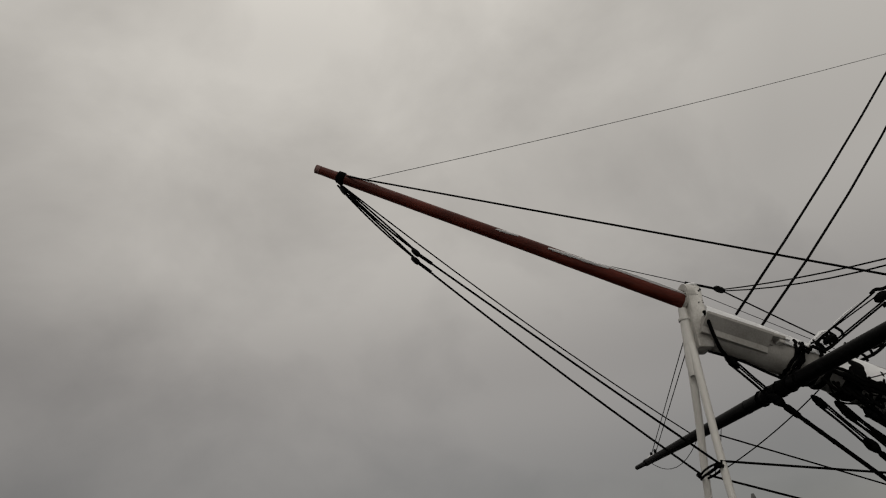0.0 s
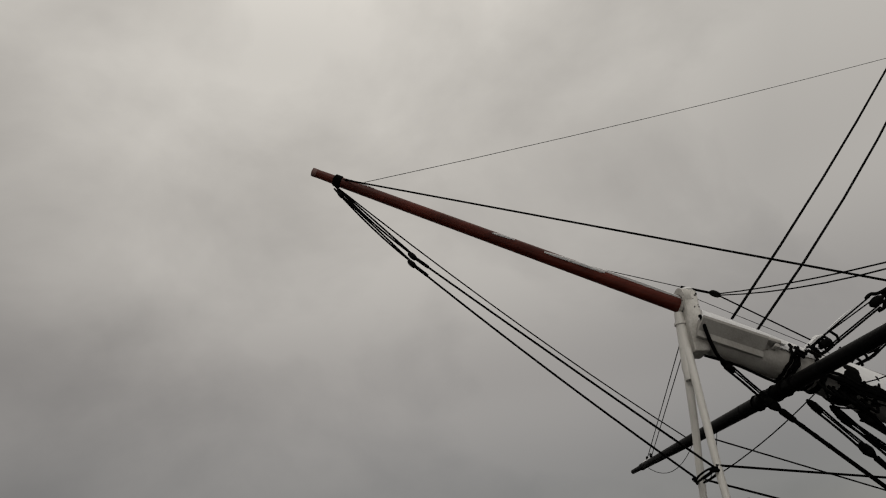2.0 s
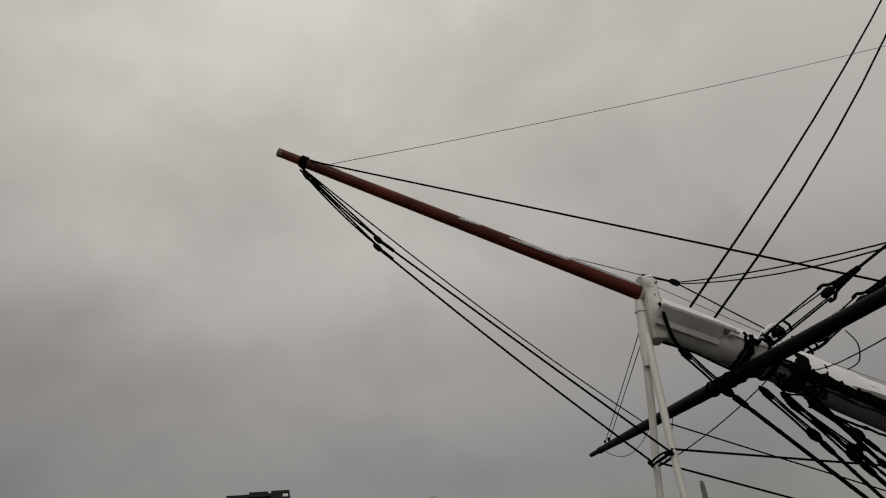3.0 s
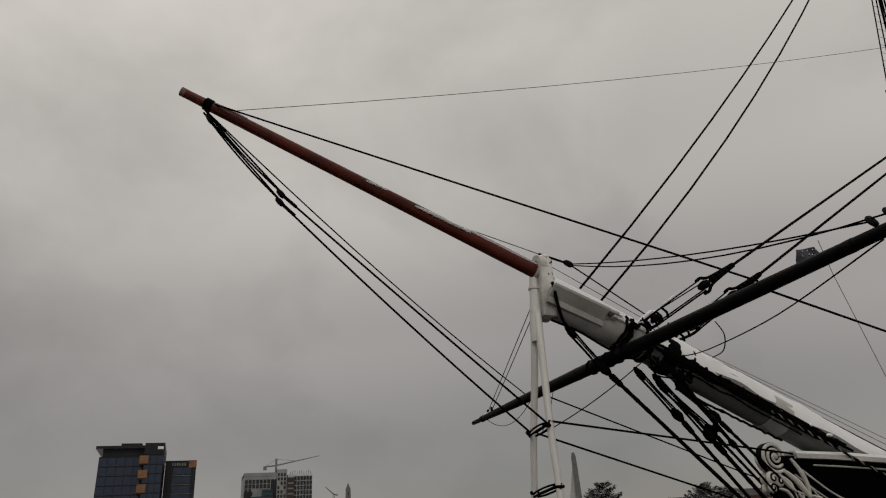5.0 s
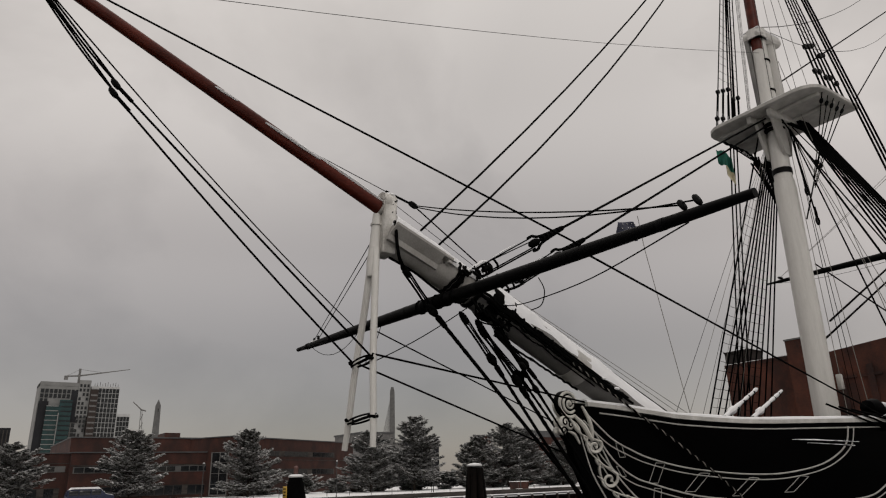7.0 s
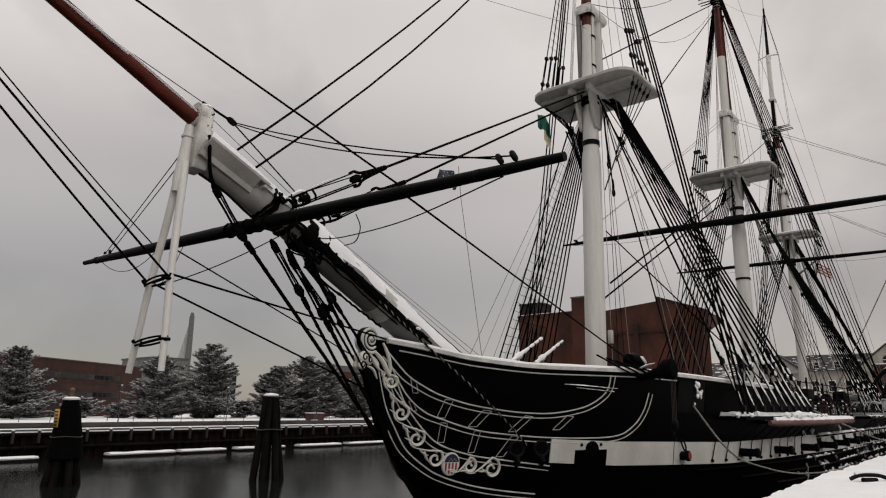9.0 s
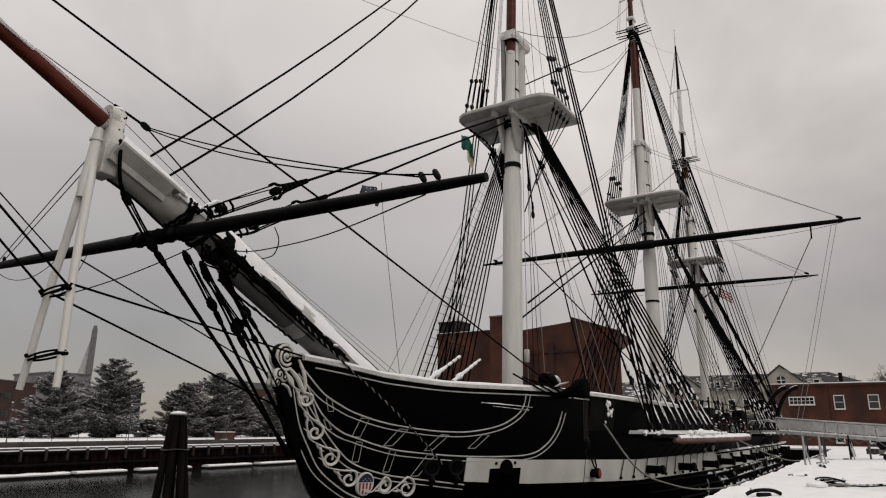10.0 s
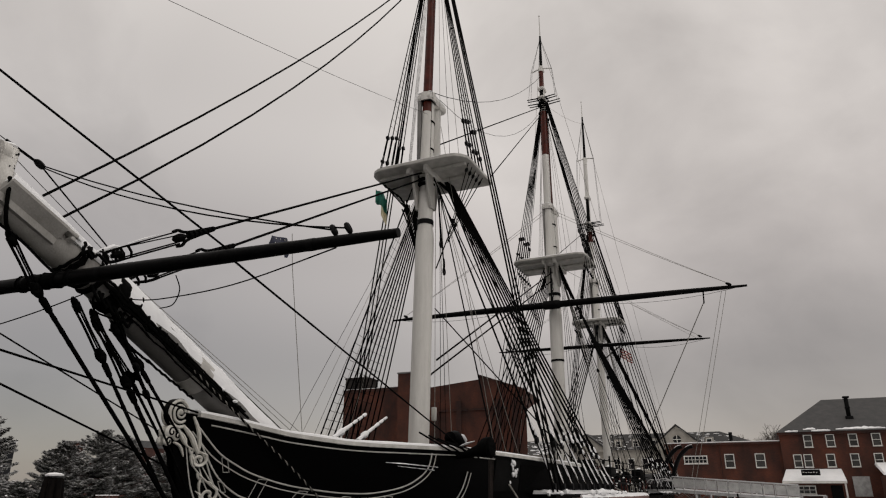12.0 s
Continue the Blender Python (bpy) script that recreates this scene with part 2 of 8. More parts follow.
M_TOWERFRAME = material("white_concrete_frame", (0.34, 0.34, 0.335), (0.44, 0.44, 0.435), 0.2, 0.7, 0.1, 2)
M_TOWERDARK = material("dark_tower_cladding", (0.008, 0.008, 0.010), (0.020, 0.021, 0.024), 0.1, 0.5, 0.1, 2, spec=0.2)
M_ORANGE = material("ochre_cladding", (0.12, 0.05, 0.018), (0.20, 0.09, 0.03), 0.5, 0.6, 0.1, 4)
M_STONE = material("grey_granite", (0.075, 0.074, 0.073), (0.125, 0.124, 0.12), 0.3, 0.8, 0.2, 3)
M_VANBLUE = material("dark_blue_car_paint", (0.01, 0.014, 0.035), (0.018, 0.025, 0.06), 1, 0.25, 0.02, 20)
M_RUBBER = material("black_rubber", (0.01, 0.01, 0.01), (0.02, 0.02, 0.02), 5, 0.8, 0.2, 30)
M_LAMPPOST = material("lamp_post_paint", (0.02, 0.02, 0.02), (0.04, 0.04, 0.04), 4, 0.5, 0.1, 30)
M_YELLOW = material("yellow_sign_paint", (0.45, 0.27, 0.03), (0.6, 0.38, 0.05), 4, 0.6, 0.1, 20)


def glass_material(name, tint, rough=0.08):
    m = material(name, [c * 0.6 for c in tint], tint, 0.4, rough, 0.02, 3, spec=0.45)
    return m


M_GREYPANE = material("grey_window_glass", (0.022, 0.021, 0.02), (0.06, 0.058, 0.054), 0.6, 0.25, 0.02, 5, spec=0.5)
M_PANE = glass_material("dark_window_glass", (0.016, 0.018, 0.02))
M_TOWERGLASS = glass_material("blue_tower_glass", (0.020, 0.032, 0.058), 0.2)
M_TEALGLASS = glass_material("teal_tower_glass", (0.018, 0.050, 0.052))

M_WATER = bpy.data.materials.new("dark_harbour_water")
M_WATER.use_nodes = True
wtr = M_WATER.node_tree
wb = wtr.nodes["Principled BSDF"]
wb.inputs["Base Color"].default_value = (0.006, 0.007, 0.007, 1)
wb.inputs["Roughness"].default_value = 0.12
wb.inputs["IOR"].default_value = 1.33
wb.inputs["Specular IOR Level"].default_value = 0.075
wco, wmp = wtr.nodes.new("ShaderNodeTexCoord"), wtr.nodes.new("ShaderNodeMapping")
wmp.inputs["Scale"].default_value = (0.5, 1.2, 1)
wno, wn3, wbp = wtr.nodes.new("ShaderNodeTexNoise"), wtr.nodes.new("ShaderNodeTexNoise"), wtr.nodes.new("ShaderNodeBump")
wno.inputs["Scale"].default_value, wno.inputs["Detail"].default_value = 2.6, 5
wbp.inputs["Strength"].default_value, wbp.inputs["Distance"].default_value = 0.35, 0.03
wtr.links.new(wco.outputs["Object"], wmp.inputs["Vector"])
wtr.links.new(wmp.outputs["Vector"], wno.inputs["Vector"])
wtr.links.new(wno.outputs["Fac"], wbp.inputs["Height"])
wtr.links.new(wbp.outputs["Normal"], wb.inputs["Normal"])


# ---------- mesh tools ----------
class Geo:
    """Vertices and faces of one mesh in the making."""

    def __init__(self):
        self.v, self.f = [], []

    def quad(self, *pts):
        n = len(self.v)
        self.v += [tuple(p) for p in pts]
        self.f.append(tuple(range(n, n + len(pts))))
        return self

    def rings(self, rings, closed=True, caps=True):
        n, k = len(self.v), len(rings[0])
        for r in rings:
            self.v += [tuple(p) for p in r]
        for i in range(len(rings) - 1):
            for j in range(k if closed else k - 1):
                a, b = n + i * k + j, n + i * k + (j + 1) % k
                self.f.append((a, b, b + k, a + k))
        if caps and closed:
            self.f.append(tuple(n + j for j in reversed(range(k))))
            self.f.append(tuple(n + (len(rings) - 1) * k + j for j in range(k)))
        return self

    def tube(self, pts, radii, seg=8, squash=1.0):
        pts = [Vector(p) for p in pts]
        if not isinstance(radii, (list, tuple)):
            radii = [radii] * len(pts)
        rings, up = [], None
        for i, p in enumerate(pts):
            d = (pts[min(i + 1, len(pts) - 1)] - pts[max(i - 1, 0)]).normalized()
            if up is None:
                up = Vector((0, 0, 1)) if abs(d.z) < 0.9 else Vector((1, 0, 0))
            side = d.cross(up).normalized()
            up = side.cross(d).normalized()
            rings.append([p + (side * math.cos(6.2832 * j / seg) + up * math.sin(6.2832 * j / seg) * squash) * radii[i] for j in range(seg)])
        return self.rings(rings)

    def box(self, lo, hi, m=None, bevel=0.0):
        lo, hi = Vector(lo), Vector(hi)
        b = min(bevel, *((hi - lo) / 2.01))
        if b > 0:
            def ring(z, s):
                x0, x1, y0, y1 = lo.x + s, hi.x - s, lo.y + s, hi.y - s
                return [(x0 + b, y0, z), (x1 - b, y0, z), (x1, y0 + b, z), (x1, y1 - b, z), (x1 - b, y1, z), (x0 + b, y1, z), (x0, y1 - b, z), (x0, y0 + b, z)]
            rr = [ring(lo.z, b * 0.6), ring(lo.z + b, 0), ring(hi.z - b, 0), ring(hi.z, b * 0.6)]
        else:
            rr = [[(lo.x, lo.y, z), (hi.x, lo.y, z), (hi.x, hi.y, z), (lo.x, hi.y, z)] for z in (lo.z, hi.z)]
        if m is not None:
            rr = [[m @ Vector(p) for p in r] for r in rr]
        return self.rings(rr)

    def ball(self, c, r, seg=8, rows=5, squash=(1, 1, 1)):
        c = Vector(c)
        rings = []
        for i in range(rows + 1):
            a = math.pi * (0.04 + 0.92 * i / rows)
            rings.append([c + Vector((r * squash[0] * math.sin(a) * math.cos(6.2832 * j / seg), r * squash[1] * math.sin(a) * math.sin(6.2832 * j / seg), -r * squash[2] * math.cos(a))) for j in range(seg)])
        return self.rings(rings)

    def disc(self, c, axis, r, depth, seg=12):
        c, axis = Vector(c), Vector(axis).normalized()
        return self.tube([c - axis * depth / 2, c + axis * depth / 2], r, seg)

    def join(self, other, m=None):
        n = len(self.v)
        self.v += [tuple(m @ Vector(p)) if m is not None else p for p in other.v]
        self.f += [tuple(i + n for i in f) for f in other.f]
        return self

    def mesh(self, name, mat, smooth=False):
        me = bpy.data.meshes.new(name)
        me.from_pydata(self.v, [], self.f)
        me.update()
        if mat is not None:
            me.materials.append(mat)
        if smooth:
            me.shade_smooth()
            me.set_sharp_from_angle(angle=radians(40))
        return me


def thing(name, label, category, loc=(0, 0, 0), group="", kind=""):
    ob = new(name)
    ob.location = loc
    ob.empty_display_size = 0.5
    return tagged(ob, label, category, group, kind)


def part(name, geo, mat, parent, label="", smooth=True):
    ob = new(name, geo if isinstance(geo, bpy.types.Mesh) else geo.mesh(name, mat, smooth))
    ob.parent = parent
    if label:
        ob["label"] = label
    return ob


def solo(name, geo, mat, label, category, kind="", group="", smooth=True):
    ob = new(name, geo.mesh(name, mat, smooth))
    return tagged(ob, label, category, group, kind)


def lerp(a, b, t):
    return Vector(a) * (1 - t) + Vector(b) * t


def table(x, xs, ys):
    return float(np.interp(x, xs, ys))


def smooth_path(pts, n=6):
    """Catmull-Rom through the points."""
    pts = [Vector(p) for p in pts]
    out = []
    for i in range(len(pts) - 1):
        p0, p1, p2, p3 = pts[max(i - 1, 0)], pts[i], pts[i + 1], pts[min(i + 2, len(pts) - 1)]
        for k in range(n):
            t = k / n
            out.append(0.5 * ((2 * p1) + (p2 - p0) * t + (2 * p0 - 5 * p1 + 4 * p2 - p3) * t * t + (3 * p1 - p0 - 3 * p2 + p3) * t ** 3))
    return out + [pts[-1]]


def sagging(a, b, sag, n=10):
    return [lerp(a, b, i / n) - Vector((0, 0, 4 * sag * (i / n) * (1 - i / n))) for i in range(n + 1)]


def rope(name, a, b, r, parent, mat=None, sag=0.0, label=""):
    pts = sagging(a, b, sag) if sag else [a, b]
    return part(name, Geo().tube(pts, r, 6), mat or M_TAR, parent, label)


def pulley(parent, at, d, size=0.16, name="block"):
    """A wooden rigging block, long along d."""
    d = Vector(d).normalized()
    at = Vector(at)
    g = Geo().tube([at - d * size, at - d * size * 0.75, at - d * size * 0.3, at + d * size * 0.3, at + d * size * 0.75, at + d * size],
                   [size * 0.2, size * 0.55, size * 0.68, size * 0.68, size * 0.55, size * 0.2], 8, 0.7)
    return part(name, g, M_IRON, parent)


# ---------- ground, water, quay ----------
WATER_Z, PIER_Z, LAND_Z = 1.0, 4.05, 3.65
PIER_Y, QUAY_Y, END_X = -9.8, 55.4, 52.0

g = Geo()
g.quad((-700, PIER_Y, WATER_Z), (END_X + 1, PIER_Y, WATER_Z), (END_X + 1, QUAY_Y + 1, WATER_Z), (-700, QUAY_Y + 1, WATER_Z))
solo("water", g, M_WATER, "dark still harbour water with faint ripples", "water", "structure", smooth=False)

g = Geo()
FAR = 4000
nx = [-FAR, -700, -60, -45, -30, -20, -10, 0, 10, 20, 35, END_X]
BACK_Y = -30.0
for i in range(len(nx) - 1):  # the pier, in strips with a worn snow edge
    g.quad((nx[i], BACK_Y, PIER_Z), (nx[i + 1], BACK_Y, PIER_Z), (nx[i + 1], PIER_Y, PIER_Z), (nx[i], PIER_Y, PIER_Z))
    g.quad((nx[i], PIER_Y, PIER_Z), (nx[i + 1], PIER_Y, PIER_Z), (nx[i + 1], PIER_Y, -2), (nx[i], PIER_Y, -2))
g.quad((END_X, -FAR, PIER_Z), (FAR, -FAR, PIER_Z), (FAR, QUAY_Y, PIER_Z), (END_X, QUAY_Y, PIER_Z))
g.quad((END_X, PIER_Y, PIER_Z), (END_X, QUAY_Y, PIER_Z), (END_X, QUAY_Y, -2), (END_X, PIER_Y, -2))
g.quad((END_X, QUAY_Y, PIER_Z), (FAR, QUAY_Y, PIER_Z), (FAR, QUAY_Y, LAND_Z), (END_X, QUAY_Y, LAND_Z))
g.quad((-FAR, QUAY_Y, LAND_Z), (FAR, QUAY_Y, LAND_Z), (FAR, FAR, LAND_Z), (-FAR, FAR, LAND_Z))
g.quad((-FAR, QUAY_Y + 0.5, -2), (END_X, QUAY_Y + 0.5, -2), (END_X, QUAY_Y + 0.5, LAND_Z), (-FAR, QUAY_Y + 0.5, LAND_Z))
solo("ground", g, M_SNOW, "snow-covered pier and quayside ground", "ground", "structure", smooth=False)

# unseen dark sheet, added so less snow light reaches the ship's undersides
g = Geo().quad((-FAR, -FAR, PIER_Z), (END_X, -FAR, PIER_Z), (END_X, BACK_Y, PIER_Z), (-FAR, BACK_Y, PIER_Z))
solo("road", g, M_BOUNCECUT, "unseen dark ground added behind the pier to cut snow bounce", "road", "structure", smooth=False)

# uneven snow on the pier, footworn and drifted towards the edge
g = Geo()
xs = np.concatenate([np.arange(-16, 16, 0.22), np.arange(16, 50, 0.8)])
ys = np.concatenate([np.arange(-16.5, -9.55, 0.2)])
rows = []
for x in xs:
    row = []
    for y in ys:
        h = 0.08 * noise.noise((x * 0.45, y * 0.6, 1.0)) + 0.045 * noise.noise((x * 2.1, y * 2.4, 5.0)) + 0.02 * noise.noise((x * 6, y * 6, 9.0))
        edge = (PIER_Y + 0.18 + 0.05 * noise.noise((x * 0.5, 3.0, 0.0))) - y
        z = PIER_Z + 0.10 + h if edge > 0 else PIER_Z - 0.12 - 0.4 * min(-edge, 0.1)
        if y < -16.2 or x < -15.7:
            z = PIER_Z - 0.05
        row.append((float(x), float(min(y, PIER_Y + 0.2 + 0.05 * noise.noise((x * 0.5, 3.0, 0.0)))), z))
    rows.append(row)
g.rings(rows, closed=False, caps=False)
solo("snow_drift", g, M_SNOW, "lumpy trodden snow lying along the pier", "snow", "stuff")

g = Geo()
g.box((-60, PIER_Y + 0.02, PIER_Z - 0.55), (END_X, PIER_Y + 0.28, PIER_Z - 0.12), bevel=0.04)
g.box((-60, PIER_Y + 0.01, -2.0), (END_X, PIER_Y + 0.12, PIER_Z - 0.5))
solo("pier_stringer", g, M_PILE, "dark timber stringer along the pier edge", "trim", "structure")

g = Geo().box((END_X - 0.25, PIER_Y + 0.3, -2.0), (END_X - 0.05, QUAY_Y - 0.1, PIER_Z - 0.15))
solo("dock_wall", g, M_PILE, "dark timber-faced wall at the head of the dock", "wall", "structure", smooth=False)

# far quay wall
quay = thing("quay_wall", "rusty sheet-pile quay wall with posts and a snowy rail", "quay wall", (0, 0, 0), kind="structure")
prof = []
x = -130.0
while x < END_X:
    prof += [(x, QUAY_Y), (x + 0.25, QUAY_Y - 0.0), (x + 0.4, QUAY_Y + 0.28), (x + 0.75, QUAY_Y + 0.28), (x + 0.9, QUAY_Y)]
    x += 0.95
g = Geo().rings([[(a, b, z) for a, b in prof] for z in (-1.0, 3.15)], closed=False, caps=False)
part("sheet_piling", g, M_QUAY, quay, smooth=False)
g = Geo().box((-130, QUAY_Y - 0.25, 3.1), (END_X, QUAY_Y + 0.6, 3.36), bevel=0.03)
part("capping_beam", g, M_PILE, quay)
g = Geo().tube([(x, QUAY_Y - 0.02 + 0.03 * noise.noise((x, 0, 0)), 3.40 + 0.02 * noise.noise((x * 0.6, 2, 0))) for x in np.arange(-130, END_X, 1.0)], 0.10, 6, 0.7)
part("snow_cap", g, M_SNOW, quay, "snow lying along the beam")
g = Geo().box((-130, QUAY_Y - 0.3, 1.95), (END_X, QUAY_Y - 0.05, 2.2), bevel=0.03)
part("wale", g, M_PILE, quay)
g = Geo().box((-130, QUAY_Y + 3.0, LAND_Z), (END_X, QUAY_Y + 3.25, LAND_Z + 0.52), bevel=0.03)
part("kerb_wall", g, M_KERB, quay)
rnd = random.Random(15)
for k in range(46):
    x0 = -60 + 2.45 * k + rnd.uniform(-0.6, 0.6)
    ln, t = rnd.uniform(0.5, 2.2), rnd.uniform(0.03, 0.07)
    part("kerb_snow", Geo().box((x0, QUAY_Y + 2.99, LAND_Z + 0.515), (x0 + ln, QUAY_Y + 3.24, LAND_Z + 0.52 + t), bevel=0.03), M_SNOW, quay)
post_mesh = Geo().box((-0.10, -0.42, -0.75), (0.10, -0.1, 0.34), bevel=0.03).mesh("post", M_RUSTPOST)
cap_mesh = Geo().ball((0, -0.26, 0.37), 0.16, 8, 4, (1, 1, 0.5)).mesh("snow_cap", M_SNOW, True)
for i in range(68):
    ob = part("post", post_mesh, None, quay)
    ob.location = (-96 + i * 2.15 + random.uniform(-0.15, 0.15), QUAY_Y, 3.2)
    ob2 = part("snow_cap", cap_mesh, None, ob)

# floating docks under the quay
for x0, x1 in ((4.3, 11.0), (11.7, 17.0), (18.6, 25.0), (27.4, 34.0), (35.4, 43.4), (-9.0, -2.0)):
    d = thing("floating_dock", "low floating dock under a thick slab of snow", "dock", ((x0 + x1) / 2, QUAY_Y - 1.6, WATER_Z), "floating docks along the quay")
    h = (x1 - x0) / 2
    part("float", Geo().box((-h, -0.9, -0.3), (h, 0.9, 0.22), bevel=0.05), M_PILE, d)
    rr = []
    for k in range(13):
        xx = -h + 2 * h * k / 12
        t = 0.22 + 0.05 * noise.noise((xx * 0.7 + x0, 1, 2))
        e = 0.85 if 0 < k < 12 else 0.7
        rr.append([(xx, -e, 0.2), (xx, -e - 0.05, 0.2 + t * 0.6), (xx, -e + 0.2, 0.2 + t), (xx, e - 0.2, 0.2 + t), (xx, e, 0.2)])
    part("snow_slab", Geo().rings(rr), M_SNOW, d)


# ---------- pile clusters in the water ----------
def dolphin(loc, label, count, top, sign):
    d = thing("mooring_dolphin", label, "mooring piles", loc, "pile clusters in the harbour")
    rnd = random.Random(int(loc[0] * 10))
    for i in range(count):
        a = 6.2832 * i / count + 0.3
        r0 = (0.14 if sign else 0.36) if i else 0.0
        foot = Vector((math.cos(a) * (1.15 + 0.1 * rnd.random()), math.sin(a) * 1.15, -2.0)) if i else Vector((0, 0, -2))
        head = Vector((math.cos(a) * r0, math.sin(a) * r0, top - rnd.random() * 0.25 + (0.25 if i == 0 else 0)))
        n = 7
        pts = [lerp(foot, head, k / n) + Vector((0.02 * rnd.uniform(-1, 1), 0.02 * rnd.uniform(-1, 1), 0)) for k in range(n + 1)]
        part("timber", Geo().tube(pts, [0.27 - 0.05 * k / n for k in range(n + 1)], 10), M_PILE, d)
    z = top - 2.3
    rad = 0.62 + (top - z) * 0.10
    part("wire_lashing", Geo().tube([(math.cos(t * 0.3) * rad, math.sin(t * 0.3) * rad, z + 0.03 * math.sin(t)) for t in range(22)], 0.10, 6, 0.5), M_KERB, d, "grey strap round the piles")
    part("snow_cap", Geo().ball((0, 0, top + 0.02), 0.55, 10, 5, (1, 1, 0.3)), M_SNOW, d)
    if sign:
        part("sign", Geo().box((-0.96, -0.75, top - 1.7), (-0.90, -0.15, top - 0.6), bevel=0.01), M_YELLOW, d, "yellow warning sign")
        for k in range(5):
            part("sign_lettering", Geo().box((-0.972, -0.70, top - 1.6 + k * 0.2), (-0.962, -0.22 - 0.08 * (k % 2), top - 1.53 + k * 0.2)), M_IRON, d)
        part("cover", Geo().tube([(0, 0, top - 3.6), (0, 0, top - 2.0), (0, 0, top - 0.6), (0, 0, top + 0.05), (0, 0, top + 0.15)], [1.10, 0.86, 0.60, 0.42, 0.2], 14), M_TAR, d, "black sheathing round the pile heads")
        part("light", Geo().tube([(0, 0, top), (0, 0, top + 0.5)], 0.16, 8).ball((0, 0, top + 0.55), 0.18, 8, 5), M_FENDER, d, "small navigation light")
    return d


dolphin((2.3, 26.2, WATER_Z), "cluster of dark timber piles lashed with wire, snow on top", 7, 5.6, False)
dolphin((-8.5, 32.4, WATER_Z), "cluster of dark timber piles with a light and a yellow sign", 7, 5.2, True)


# ---------- the ship ----------
ship = thing("sailing_frigate", "three-masted black-hulled wooden sailing frigate moored alongside a pier in snow", "ship", (0, 0, 0))


def stem_x(z):
    return -13.0 - 0.16 * max(z - 2.5, 0) - 0.018 * max(z - 2.5, 0) ** 2 + (0.5 * (2.5 - z) if z < 2.5 else 0)


def half(x, z):
    """Half the hull's breadth."""
    u = min(max((x - stem_x(z)) / (24.0 + 0.55 * max(7.6 - z, 0)), 0), 1)
    b = 6.6 * (1 - (1 - u) ** 2.25)
    if x > 30:
        b *= 1 - 0.26 * ((x - 30) / 19) ** 2
    if z < 2:
        b *= 1 - 0.10 * ((2 - z) / 4) ** 2
    if z > 3.5:
        b *= 1 - 0.012 * (z - 3.5) * min(max((x + 2) / 8, 0), 1)
    return b


RAIL_X = [-14.0, -13.1, -12.3, -11.5, -10.6, -9.7, -8.75, -5.3, -3.5, -0.55, 5, 6.2, 20, 29, 31, 48.5]
RAIL_Z = [7.72, 7.58, 7.44, 7.29, 7.20, 7.13, 7.11, 7.12, 7.06, 6.94, 6.8, 6.15, 6.1, 6.15, 6.8, 7.3]


def rail_z(x):
    return table(x, RAIL_X, RAIL_Z)


def skin(x, z, off=0.0, side=-1):
    return Vector((x, side * (half(x, z) + off), z))


STERN = 48.5


def forefoot(x):
    """Underside of the hull, sweeping up to the head at the bow."""
    return table(x, [-13.55, -13.35, -12.98, -12.53, -12.1, -11.67, -11.0, -10.0, -8.5], [5.2, 4.85, 4.38, 3.93, 3.65, 3.42, 3.1, 2.2, -1.0])


US = [0, 0.004, 0.01, 0.018, 0.028, 0.04, 0.055, 0.072, 0.09, 0.11, 0.135, 0.165, 0.2, 0.25, 0.3, 0.36, 0.44, 0.52, 0.6, 0.68, 0.76, 0.84, 0.92, 1.0]
rows = []
for u in US:
    port, star = [], []
    for k in range(17):
        s = k / 16
        x = stem_x(4) + u * (STERN - stem_x(4))
        for _ in range(3):
            z0 = forefoot(x)
            z = z0 + s * (rail_z(x) - z0)
            x = stem_x(z) + u * (STERN - stem_x(z))
        port.append(skin(x, z, 0.0, -1) if k else Vector((x, -0.04, z)))
        star.append(skin(x, z, 0.0, 1) if k else Vector((x, 0.04, z)))
    rows.append(port + list(reversed(star)))
g = Geo().rings(rows, closed=False, caps=False)
n = len(rows[-1])
g.f.append(tuple(len(g.v) - n + j for j in range(n)))
for i in range(len(rows) - 1):
    g.f.append((i * n, (i + 1) * n, (i + 2) * n - 1, (i + 1) * n - 1))
hull = part("hull", g, M_HULL, ship, "glossy black painted hull")

# cutwater under the billethead
rr = []
for z in np.linspace(5.0, 7.0, 12):
    xs = stem_x(z)
    w = 0.02 + 0.22 * min(1, (z - 5.0) / 1.2)
    rr.append([(xs - w, -0.12, z), (xs - w, 0.12, z), (xs + 0.4, 0.16, z), (xs + 0.4, -0.16, z)])
part("cutwater", Geo().rings(rr), M_HULL, hull)

g = Geo()
rows = [[skin(x, rail_z(x) - 1.3, -0.3, s) for s in (-1, 1)] for x in np.linspace(-11, STERN - 0.3, 24)]
g.rings([[Vector((p[0].x, p[0].y, rail_z(p[0].x) - 1.3)), Vector((p[1].x, p[1].y, rail_z(p[0].x) - 1.3))] for p in rows], closed=False, caps=False)
part("deck", g, M_DECK, ship, "planked deck")

